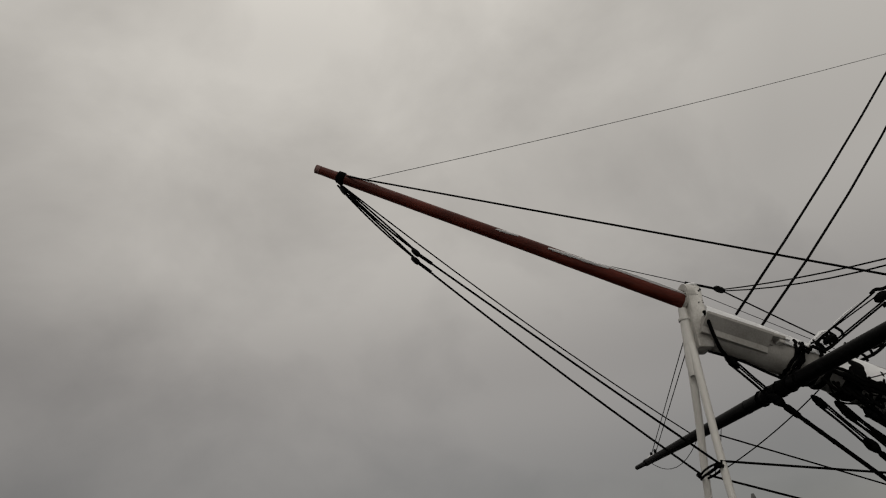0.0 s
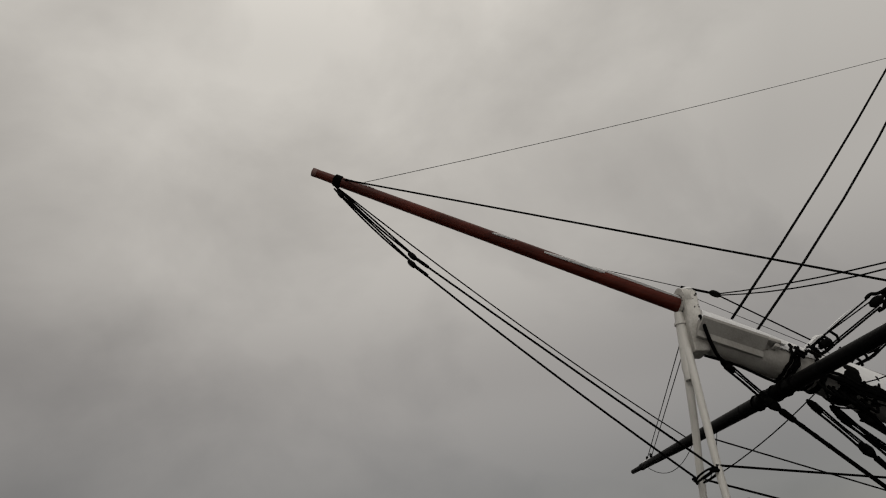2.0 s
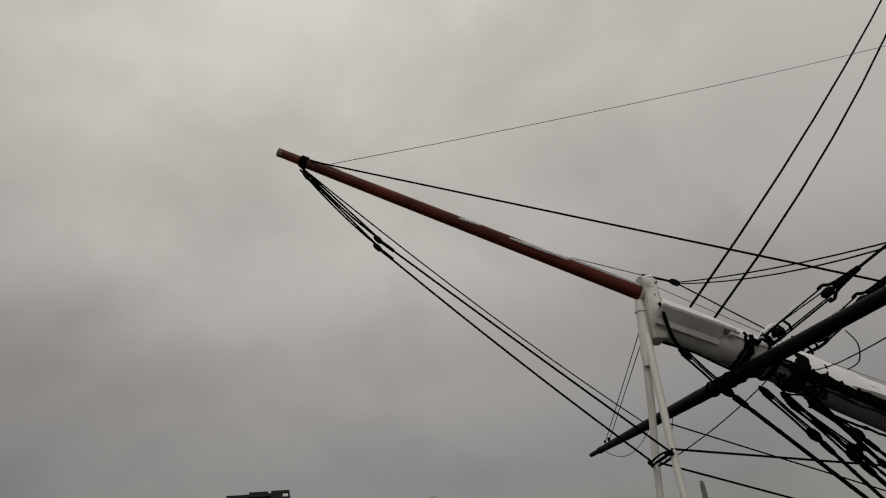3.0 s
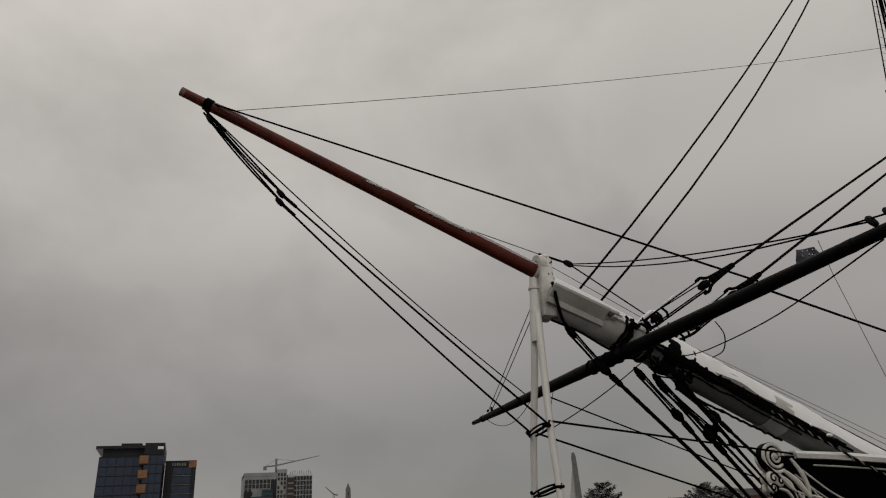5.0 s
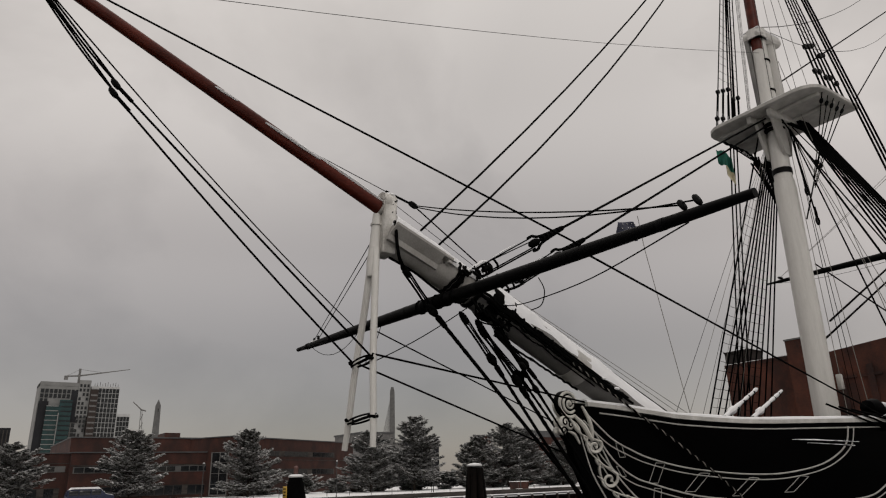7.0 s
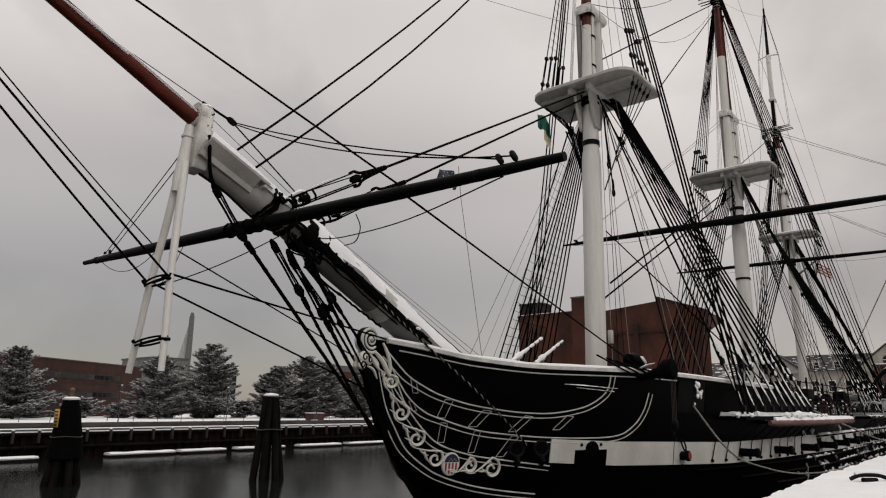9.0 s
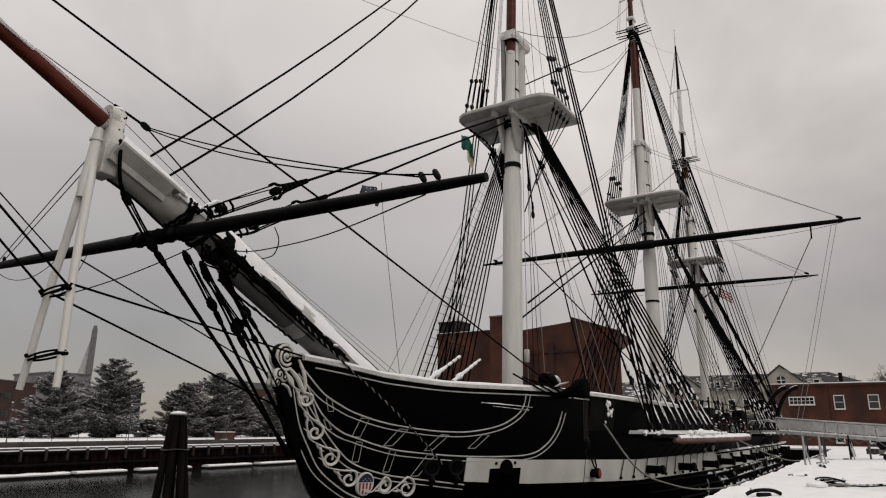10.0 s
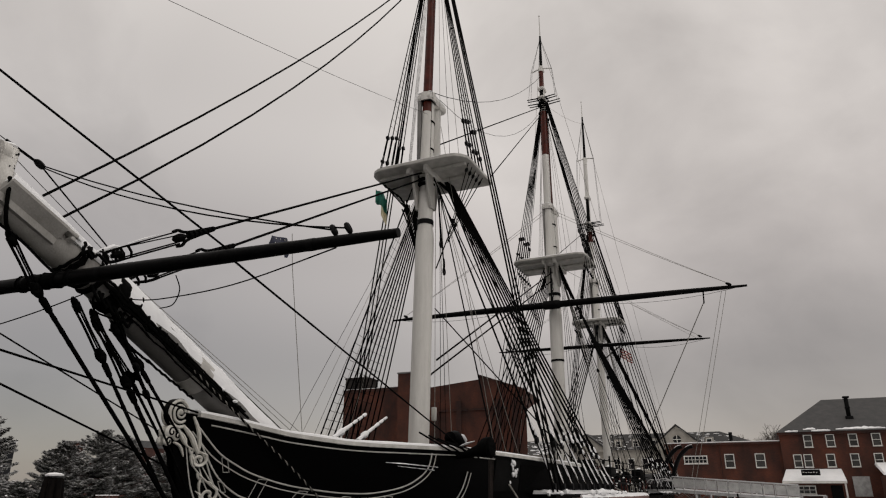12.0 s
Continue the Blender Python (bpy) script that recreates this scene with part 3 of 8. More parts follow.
for side in (-1, 1):
    xs = np.concatenate([np.linspace(-13.75, -6, 40), np.linspace(-5.6, STERN, 40)])
    rr, sr = [], []
    for x in xs:
        z = rail_z(x)
        o, i = half(x, z) + 0.10, max(half(x, z) - 0.34, 0.02)
        rr.append([(x, side * o, z - 0.06), (x, side * o, z + 0.05), (x, side * i, z + 0.05), (x, side * i, z - 0.06)])
        t = (0.11 + 0.03 * noise.noise((x * 0.9, side, 0))) * (0.75 if x < -4.5 else 0.55)
        i = i if x < -4.5 else max(o - 0.24, 0.02)
        sr.append([(x, side * (o - 0.01), z + 0.045), (x, side * (o - 0.03), z + 0.05 + t * 0.6), (x, side * (o - 0.12), z + 0.05 + t), (x, side * (i + 0.1), z + 0.05 + t), (x, side * i, z + 0.045)])
    n = int(np.searchsorted(xs, 5.4))
    part("rail", Geo().rings(rr[:n]), M_LINE, ship, "white capping rail")
    part("rail_snow", Geo().rings(sr[:n]), M_SNOW, ship, "snow lying on the rail")
    part("waist_rail", Geo().rings(rr[n - 1:]), M_HULL, ship, "black rail along the waist and quarter")
    # white strake with the gun ports
    bx = np.linspace(-8.5, STERN - 1, 90)
    rr = []
    for x in bx:
        z0, z1 = table(x, [-8.5, -6, 0, 8, 20, 48], [4.2, 4.03, 3.88, 3.95, 3.85, 3.95]), table(x, [-8.5, -6, -3.7, 0, 8, 20, 48], [4.92, 4.8, 4.75, 4.66, 4.75, 4.72, 4.8])
        rr.append([skin(x, z0, 0.0, side), skin(x, z0, 0.03, side), skin(x, z1, 0.03, side), skin(x, z1, 0.0, side)])
    part("gun_strake", Geo().rings(rr), M_BAND, hull, "white painted band along the gun ports")


def on_hull(path, side, off, r, squash=1.0, n=6, mat=None, name="moulding", seg=6):
    pts = [skin(p.x, p.z, off, side) for p in smooth_path([(x, 0, z) for x, z in path], n)]
    return part(name, Geo().tube(pts, r, seg, squash), mat or M_LINE, hull)


def beside(path, w):
    """The path set off to its right-hand side."""
    out = []
    for k, (x, z) in enumerate(path):
        a, b = path[max(k - 1, 0)], path[min(k + 1, len(path) - 1)]
        d = math.hypot(b[0] - a[0], b[1] - a[1])
        out.append((x + (b[1] - a[1]) / d * w * 1.35, z - (b[0] - a[0]) / d * w))
    return out


RAIL_1 = [(-13.65, 7.35), (-13.08, 6.75), (-12.6, 6.44), (-12.11, 6.2), (-11.28, 5.95), (-10.38, 5.8), (-9.48, 5.71), (-8.51, 5.71), (-7.48, 5.89), (-6.88, 6.18), (-6.58, 6.5), (-6.52, 6.95)]
RAIL_2 = [(-13.58, 7.05), (-13.03, 6.2), (-12.5, 5.73), (-12.0, 5.52), (-11.16, 5.25), (-10.3, 5.1), (-8.4, 4.95), (-6.2, 4.96), (-5.37, 5.27), (-4.93, 5.79), (-4.75, 6.4)]
RAIL_3 = [(-13.45, 6.75), (-13.27, 6.42), (-12.98, 5.87), (-12.42, 5.18), (-11.92, 4.78), (-11.06, 4.49), (-10.17, 4.34), (-8.49, 4.1)]
TRAIL = [(-13.85, 6.9), (-13.55, 5.94), (-13.22, 5.28), (-12.85, 4.67), (-12.3, 4.19), (-11.8, 3.9), (-10.95, 3.62), (-10.06, 3.44), (-8.9, 3.28)]
for side in (-1, 1):
    for path in (RAIL_1, RAIL_2, RAIL_3, TRAIL):
        on_hull(path, side, 0.02, 0.023)
        on_hull(beside(path, 0.14), side, 0.02, 0.017)
    on_hull([(x, rail_z(x) - 0.2) for x in np.linspace(-13.4, -3.4, 16)], side, 0.015, 0.022, 1.0, 3)
    # thin painted outlines of the head timbers
    for a, b, w in (((-12.97, 6.62), (-12.86, 6.25), 0.14), ((-11.96, 6.08), (-12.13, 5.55), 0.23), ((-10.82, 5.78), (-11.21, 5.3), 0.26), ((-9.48, 5.62), (-9.97, 5.15), 0.26), ((-8.04, 5.62), (-8.5, 5.2), 0.26), ((-12.94, 6.02), (-12.8, 5.75), 0.11), ((-11.99, 5.42), (-12.02, 4.86), 0.18), ((-11.0, 5.18), (-11.12, 4.56), 0.18), ((-9.84, 5.02), (-10.27, 4.42), 0.23), ((-8.41, 4.92), (-8.51, 4.3), 0.11)):
        loop = [a, (a[0] + w, a[1] - 0.02), (b[0] + w, b[1]), b, a]
        pts = []
        for p, q in zip(loop, loop[1:]):
            pts += [skin(p[0] + (q[0] - p[0]) * k / 4, p[1] + (q[1] - p[1]) * k / 4, 0.012, side) for k in range(4)]
        part("head_timber", Geo().tube(pts + [pts[0]], 0.010, 4), M_LINE, hull)
    # hawse holes with their black rims
    for x in (-9.67, -8.85):
        c = skin(x, 4.63, 0.03, side)
        u, v = (skin(x + 0.2, 4.63, 0.03, side) - c).normalized(), Vector((0, 0, 1))
        part("hawse_rim", Geo().tube([c + u * 0.25 * math.cos(q) + v * 0.22 * math.sin(q) for q in np.linspace(0, 6.2832, 21)], 0.065, 8), M_IRON, hull, "black iron rim of a hawse hole")
        part("hawse_plug", Geo().disc(c, u.cross(v), 0.2, 0.06, 16), M_TAR, hull)
        part("hawse_lip", Geo().tube([c - v * 0.22, c - v * 0.36 + Vector((0, side * 0.05, 0)), c - v * 0.52], [0.09, 0.10, 0.05], 8), M_IRON, hull)

# carved trailboard: a running acanthus scroll either side of a shield
def hull_tube(pts, radii, side, seg=6, squash=0.7):
    return Geo().tube([skin(x, z, 0.035, side) for x, z in pts], radii, seg, squash)


def curl(cx, cz, r, start, flip, turns=1.45, n=30):
    """A volute that winds inwards from its start angle."""
    return [(cx + math.cos(start + flip * turns * 6.2832 * k / n) * r * (1 - 0.80 * (k / n) ** 0.85) * 0.92, cz + math.sin(start + flip * turns * 6.2832 * k / n) * r * (1 - 0.80 * (k / n) ** 0.85)) for k in range(n + 1)]


def leaf(x, z, a, ln, bend):
    """A curved pointed leaf."""
    return [(x + math.cos(a + bend * t) * ln * t, z + math.sin(a + bend * t) * ln * t) for t in (0, 0.2, 0.4, 0.6, 0.8, 1.0)]


SCROLLS = (((-13.80, 7.10, 0.2), (-13.49, 6.55, 0.20), (-13.11, 5.68, 0.23), (-12.62, 4.98, 0.255), (-12.05, 4.40, 0.26)), ((-11.55, 4.28, 0.3), (-11.05, 4.18, 0.24), (-10.38, 4.08, 0.32)))
LEAF_R = [0.020, 0.042, 0.054, 0.047, 0.032, 0.006]
for side in (-1, 1):
    for chain in SCROLLS:
        for i in range(1, len(chain)):
            (ax, az, ar), (cx, cz, r) = chain[i - 1], chain[i]
            head = math.atan2(cz - az, cx - ax)
            joint = (ax + math.cos(head - 0.75) * ar * 1.05, az + math.sin(head - 0.75) * ar * 1.05)
            pts = curl(cx, cz, r, head + 1.75, -1, 1.2)
            swell = ((joint[0] + pts[0][0]) / 2 + math.cos(head - 1.57) * 0.03, (joint[1] + pts[0][1]) / 2 + math.sin(head - 1.57) * 0.03)
            stem = smooth_path([(joint[0], 0, joint[1]), (swell[0], 0, swell[1]), (pts[0][0], 0, pts[0][1])], 5)
            path = [(p.x, p.z) for p in stem[:-1]] + pts
            m = len(path)
            part("carved_scroll", hull_tube(path, [0.017 + 0.042 * math.sin(math.pi * (0.06 + 0.84 * k / m)) for k in range(m)], side), M_CARVE, hull, "white carved scrollwork")
            part("carved_bud", Geo().ball(skin(*pts[-1], 0.05, side), 0.04, 6, 4), M_CARVE, hull)
            # acanthus leaves: two swept back along the vine from the joint, two hugging the volute, a barb outside it
            for f, b, ln, bend2 in ((0.0, 2.85, 0.44, 0.35), (0.02, -2.75, 0.34, -0.5), (0.10, -0.75, 0.44, 0.5), (0.05, -0.25, 0.34, 0.45), (0.16, 1.1, 0.22, -0.7)):
                q = path[int(m * f)]
                part("carved_leaf", hull_tube(leaf(q[0], q[1], head + b, ln, bend2), LEAF_R, side, 5, 0.6), M_CARVE, hull)
    # shield
    def oval(r, off, n=18, z0=-9.0, z1=9.0, x0=-9.0, x1=9.0):
        return [skin(-11.60 + min(max(math.sin(6.2832 * k / n) * 0.24 * r, x0), x1), 4.25 + min(max(math.cos(6.2832 * k / n) * 0.33 * r, z0), z1), off, side) for k in range(n)]
    shield = part("shield", Geo().rings([oval(1.0, 0.0), oval(1.0, 0.05), oval(0.9, 0.065)]), M_TRIM, hull, "painted shield with red and white stripes")
    part("blue_chief", Geo().rings([oval(0.86, 0.066, z0=0.05), oval(0.86, 0.072, z0=0.05)]), M_BLUE, shield)
    for k in range(4):
        x0 = -0.175 + k * 0.095
        part("stripe", Geo().rings([oval(0.86, 0.066, z1=0.03, x0=x0, x1=x0 + 0.048), oval(0.86, 0.071, z1=0.03, x0=x0, x1=x0 + 0.048)]), M_RED, shield)
    for k in range(5):
        part("star", Geo().ball(skin(-11.69 + 0.05 * k + 0.01, 4.34 + 0.05 * (k % 2), 0.074, side), 0.014, 5, 3), M_TRIM, shield)

# billethead: a white spiral scroll, lobes below it and a long leaf running down to the trailboard
bil = part("billethead", Geo().tube([(-14.17, -0.10, 7.70), (-14.17, 0.10, 7.70)], 0.36, 24).box((-14.38, -0.10, 6.85), (-13.72, 0.10, 7.6), bevel=0.06), M_HULL, ship, "carved spiral billethead")
for side in (-1, 1):
    for r0_, w, mat, off, nm in ((0.385, 0.046, M_CARVE, 0.115, "volute"),):
        pts = []
        for k in range(60):
            t = k / 59
            q = r0_ * (1 - 0.88 * t)
            a = -0.6 - 2.8 * 6.2832 * t
            pts.append((-14.17 + math.cos(a) * q, side * (off + 0.05 * t), 7.70 + math.sin(a) * q))
        part(nm, Geo().tube(pts, [w * (1 - 0.45 * k / 59) for k in range(60)], 7), mat, bil)
    part("scroll_eye", Geo().ball((-14.17, side * 0.17, 7.70), 0.06, 8, 5), M_CARVE, bil)
    for cx, cz, r in ((-14.40, 7.20, 0.17), (-14.46, 6.98, 0.13), (-14.18, 7.12, 0.13)):
        part("carved_lobe", Geo().ball((cx, side * 0.10, cz), r, 10, 6, (1, 0.55, 1)), M_CARVE, bil)
        pts = [(cx + math.cos(k * 0.42) * r * (0.8 - k / 26), side * (0.10 + r * 0.5), cz + math.sin(k * 0.42) * r * (0.8 - k / 26)) for k in range(18)]
        part("groove", Geo().tube(pts, 0.022, 5), M_HULL, bil)
    for path, w in (([(-14.02, 7.36), (-13.80, 7.12), (-13.66, 6.88), (-13.55, 6.70)], 0.085), ([(-13.86, 7.62), (-13.68, 7.28), (-13.58, 6.95), (-13.56, 6.72)], 0.065), ([(-14.2, 7.28), (-14.0, 7.02), (-13.82, 6.86)], 0.06), ([(-14.30, 6.95), (-14.08, 6.86), (-13.92, 6.62)], 0.05)):
        pts = smooth_path([(x, side * max(0.17, half(x, z) + 0.05), z) for x, z in path], 5)
        n = len(pts)
        part("carved_leaf", Geo().tube(pts, [w * (0.35 + 0.65 * math.sin(math.pi * (0.12 + 0.84 * k / (n - 1)))) for k in range(n)], 7, 0.8), M_CARVE, bil)

# gun ports and guns
PORTS = [-3.0, 0.75, 3.8, 7.0, 10.3, 13.6, 16.9, 20.5, 24.1, 27.7, 31.3, 34.9, 38.5, 42.1]


def panel(x0, x1, z0, z1, side, off, depth):
    a = [skin(x0, z0, off, side), skin(x1, z0, off, side), skin(x1, z1, off, side), skin(x0, z1, off, side)]
    b = [skin(x0, z0, off + depth, side), skin(x1, z0, off + depth, side), skin(x1, z1, off + depth, side), skin(x0, z1, off + depth, side)]
    return Geo().rings([a, b])


for side in (-1, 1):
    port = part("bow_port", panel(-7.62, -6.42, 4.06, 4.56, side, 0.02, 0.05), M_HULL, hull, "black bow port lid with a rounded notch")
    part("port_arch", Geo().disc(skin(-7.0, 4.58, 0.05, side), (-0.35, side, 0), 0.26, 0.1, 16), M_HULL, port)
    for x in (-7.4, -6.65):
        part("hawse_hole", Geo().disc(skin(x, 4.72, 0.03, side), (-0.35, side, 0), 0.05, 0.06, 10), M_IRON, port)
    for i, x in enumerate(PORTS):
        if i == 0:
            lid = part("gun_port", panel(x - 0.24, x + 0.3, 4.12, 4.5, side, 0.02, 0.03), M_BAND, hull, "closed white half port")
            part("lid_hinge", Geo().tube(smooth_path([skin(x - 0.06, 4.85, 0.06, side), skin(x - 0.06, 4.55, 0.2, side), skin(x + 0.06, 4.42, 0.2, side), skin(x + 0.12, 4.55, 0.18, side), skin(x + 0.12, 4.85, 0.06, side)], 4), 0.03, 6), M_IRON, lid)
            part("lid_seam", Geo().tube([skin(x - 0.3, 4.74, 0.035, side), skin(x - 0.3, 3.95, 0.035, side)], 0.012, 4), M_IRON, lid)
        else:
            lid = part("gun_port", panel(x - 0.4, x + 0.45, 4.08, 4.58, side, 0.02, 0.03), M_HULL if i > 3 else M_BAND, hull, "gun port in the white band")
            if i > 3:
                part("port_lid", Geo().rings([[skin(x - 0.48, 4.62, 0.03, side), skin(x + 0.52, 4.62, 0.03, side), skin(x + 0.52, 4.7, 0.6, side), skin(x - 0.48, 4.7, 0.6, side)],
                                              [skin(x - 0.48, 4.68, 0.03, side), skin(x + 0.52, 4.68, 0.03, side), skin(x + 0.52, 4.78, 0.6, side), skin(x - 0.48, 4.78, 0.6, side)]]), M_HULL, lid)
                part("lid_snow", Geo().rings([[skin(x - 0.45, 4.72, 0.1, side), skin(x + 0.48, 4.72, 0.1, side), skin(x + 0.48, 4.78, 0.57, side), skin(x - 0.45, 4.78, 0.57, side)],
                                              [skin(x - 0.4, 4.82, 0.14, side), skin(x + 0.42, 4.82, 0.14, side), skin(x + 0.42, 4.87, 0.5, side), skin(x - 0.4, 4.87, 0.5, side)]]), M_SNOW, lid)
        ln = 0.35 if i == 0 else 0.75
        gz = 4.26
        gun = part("gun", Geo().tube([skin(x + 0.2, gz, -0.3, side), skin(x + 0.1, gz, ln - 0.15, side), skin(x + 0.1, gz, ln - 0.1, side), skin(x + 0.1, gz, ln, side)], [0.17, 0.15, 0.19, 0.18], 14), M_IRON, hull, "black cannon muzzle")
        part("tampion", Geo().disc(skin(x + 0.1, gz, ln, side), skin(x + 0.1, gz, ln + 1, side) - skin(x + 0.1, gz, ln, side), 0.15, 0.03, 14), M_RED if i == 0 else M_IRON, gun, "red muzzle plug" if i == 0 else "black muzzle plug")

# fore, main and mizzen channels: shelves for the shrouds, with snow
CHANNELS = {"fore": (-0.6, 8.6, 5.62), "main": (21.5, 33.0, 5.55), "mizzen": (40.0, 46.5, 5.9)}
for side in (-1, 1):
    for key, (x0, x1, z) in CHANNELS.items():
        rr, sr = [], []
        for x in np.linspace(x0, x1, 22):
            a, b = half(x, z) - 0.05, half(x, z) + 0.95
            rr.append([(x, side * a, z - 0.14), (x, side * b, z - 0.12), (x, side * b, z + 0.02), (x, side * a, z + 0.02)])
            t = 0.10 + 0.05 * noise.noise((x * 1.3, side * 2, 7))
            sr.append([(x, side * (a + 0.05), z + 0.02), (x, side * (a + 0.1), z + 0.06 + t), (x, side * (b - 0.34), z + 0.02 + t * 0.8), (x, side * (b - 0.12 + 0.14 * noise.noise((x * 2.3, 4, side))), z + 0.015)])
        ch = part("channel", Geo().rings(rr), M_HULL, hull, "shelf that spreads the shrouds")
        part("channel_snow", Geo().rings(sr), M_SNOW, ch)
        if side < 0:
            rnd = random.Random(int(x0) + 77)
            for k in range(22 if key == "fore" else 10):
                x = rnd.uniform(x0 + 0.1, x1 - 0.1)
                y = -half(x, z) - rnd.choice((rnd.uniform(0.1, 0.9), 0.95, 0.97))
                q = rnd.uniform(0.06, 0.2)
                part("snow_lump", Geo().ball((x, y, z + 0.05), q, 7, 4, (rnd.uniform(0.9, 3.6), 0.8, rnd.uniform(0.5, 1.2))), M_SNOW, ch)
    # the brown rubbing plank under the waist
    log = [(x, side * (half(x, 5.5) + 0.97), 5.38) for x in np.linspace(1.2, 14.7, 24)]
    pl = part("rubbing_plank", Geo().tube(log, [0.09] + [0.15] * 22 + [0.10], 10), M_FENDER, hull, "reddish brown rounded timber edging the channel")
    rr = []
    for x in np.linspace(2.4, 14.8, 20):
        b = half(x, 5.5)
        rr.append([(x, side * b, 5.32), (x, side * (b + 0.9), 5.32), (x, side * (b + 0.9), 5.46), (x, side * b, 5.46)])
    part("plank_shelf", Geo().rings(rr), M_HULL, pl)
    rr = [[(x, side * (half(x, 5.5) + 0.6), 5.46), (x, side * (half(x, 5.5) + 0.62), 5.62 + 0.08 * noise.noise((x * 1.7, 5, 5))), (x, side * (half(x, 5.5) + 1.0), 5.61 + 0.05 * noise.noise((x * 2.1, 1, 5))), (x, side * (half(x, 5.5) + 1.08 + 0.03 * noise.noise((x * 3.1, 2, 5))), 5.47)] for x in np.linspace(1.6, 14.6, 60)]
    part("plank_snow", Geo().rings(rr), M_SNOW, pl)
    # wales below the gun strake, with wind-blown snow lodged on them
    for z, x0 in ((3.72, -2.0), (3.32, 1.0), (2.92, 4.0), (2.5, 6.0)):
        pts = [skin(x, z + 0.02 * math.sin(x * 0.3), 0.02, side) for x in np.linspace(x0, STERN - 2, 60)]
        wale = part("wale", Geo().tube(pts, 0.07, 6, 0.8), M_HULL, hull)
        if side < 0:
            rnd = random.Random(int(z * 100))
            for k in range(22):
                x = rnd.uniform(max(x0, 7.0), 36)
                ln, r = rnd.uniform(0.4, 1.8), rnd.uniform(0.03, 0.06)
                lumps = [skin(x + ln * q / 5, z + 0.06 + 0.10 * rnd.random() * (q == 2), 0.06, side) for q in range(6)]
                part("wale_snow", Geo().tube(lumps, [r * 0.2, r * rnd.uniform(0.6, 1), r, r * rnd.uniform(0.5, 1), r * 0.8, r * 0.2], 6), M_SNOW, wale)
    if side < 0:  # snow streaks between the port lids
        rnd = random.Random(44)
        for k in range(46):
            x, z = rnd.uniform(5.5, 33), rnd.uniform(3.0, 5.2)
            dz = rnd.uniform(0.15, 0.42)
            part("snow_streak", Geo().tube([skin(x, z, 0.05, side), skin(x + 0.06, z - dz * 0.4, 0.06, side), skin(x + 0.16 + 0.1 * rnd.random(), z - dz, 0.04, side)], [0.02, rnd.uniform(0.04, 0.10), 0.015], 6, 0.5), M_SNOW, hull)
    # chain plates below the fore and main channels
    for x0, x1, z in ((-0.9, 7.2, 5.5), (22.5, 32, 5.45)):
        for k in range(10):
            x = x0 + (x1 - x0) * k / 9
            part("chain_plate", Geo().tube([skin(x, z, 0.92, side), skin(x - 0.15, 4.7, 0.12, side), skin(x - 0.2, 4.05, 0.06, side)], 0.022, 6).ball(skin(x - 0.2, 4.02, 0.07, side), 0.065, 6, 4), M_IRON, hull)

# hammock cloths, a spar and gear heaped along the waist rail
rnd = random.Random(9)
for k in range(26):
    x = 6.6 + 0.55 * k
    z = rail_z(x) + 0.02
    y = -half(x, z) + 0.1 + rnd.uniform(-0.05, 0.1)
    h = rnd.uniform(0.12, 0.32)
    roll = part("hammock_roll", Geo().tube([(x - 0.3, y, z + h * 0.5), (x - 0.2, y, z + h * 0.6), (x + 0.15, y + 0.03, z + h * 0.6), (x + 0.3, y, z + h * 0.45)], [h * 0.3, h * 0.62, h * 0.6, h * 0.3], 7), M_TAR if k % 3 else M_SCREEN, ship, "dark rolled cloth stowed on the rail")
    if rnd.random() < 0.35:
        part("snow_cap", Geo().tube([(x - 0.25, y, z + h * 1.05), (x - 0.05, y, z + h * 1.2), (x + 0.2, y, z + h * 1.05)], [0.02, rnd.uniform(0.04, 0.09), 0.02], 6, 0.6), M_SNOW, roll)
part("spare_spar", Geo().tube([(7.5, -5.2, 6.9), (11, -5.3, 6.95), (16.5, -5.3, 6.9)], [0.08, 0.1, 0.07], 8), M_SPAR, ship, "dark red spare spar lashed in the waist")
for k in range(6):
    x = 6.8 + 3.9 * k
    part("waist_stanchion", Geo().tube([(x, -half(x, 6.1) + 0.2, 5.9), (x, -half(x, 6.1) + 0.2, 7.35 + 0.15 * (k % 2))], 0.045, 6), M_IRON, ship)
for z in (6.55, 6.9, 7.25):
    pts = [(x, -half(x, 6.1) + 0.2, z + 0.012 * math.sin(x * 1.7)) for x in np.linspace(6.8, 28.4, 30)]
    part("waist_lifeline", Geo().tube(pts, 0.025, 6), M_TAR, ship, "netting rope along the waist")
rnd = random.Random(21)
for k in range(16):
    x = 7.0 + rnd.uniform(0, 21)
    y = -half(x, 6.1) + rnd.uniform(0.5, 2.0)
    w, h = rnd.uniform(0.3, 0.9), rnd.uniform(0.8, 1.7)
    box = part("deck_gear", Geo().box((x - w, y - 0.3, 4.85), (x + w, y + 0.3, 5.5 + h), bevel=0.12), M_TAR if k % 4 else M_SCREEN, ship, "dark covered gear on the deck")
    if k % 3 == 1:
        part("snow_cap", Geo().tube([(x - w * 0.9, y - 0.1, 5.5 + h), (x - w * 0.3, y - 0.15, 5.55 + h), (x + w * 0.4, y, 5.54 + h), (x + w * 0.85, y, 5.49 + h)], [0.02, 0.14, 0.1, 0.02], 7, 0.5), M_SNOW, box)
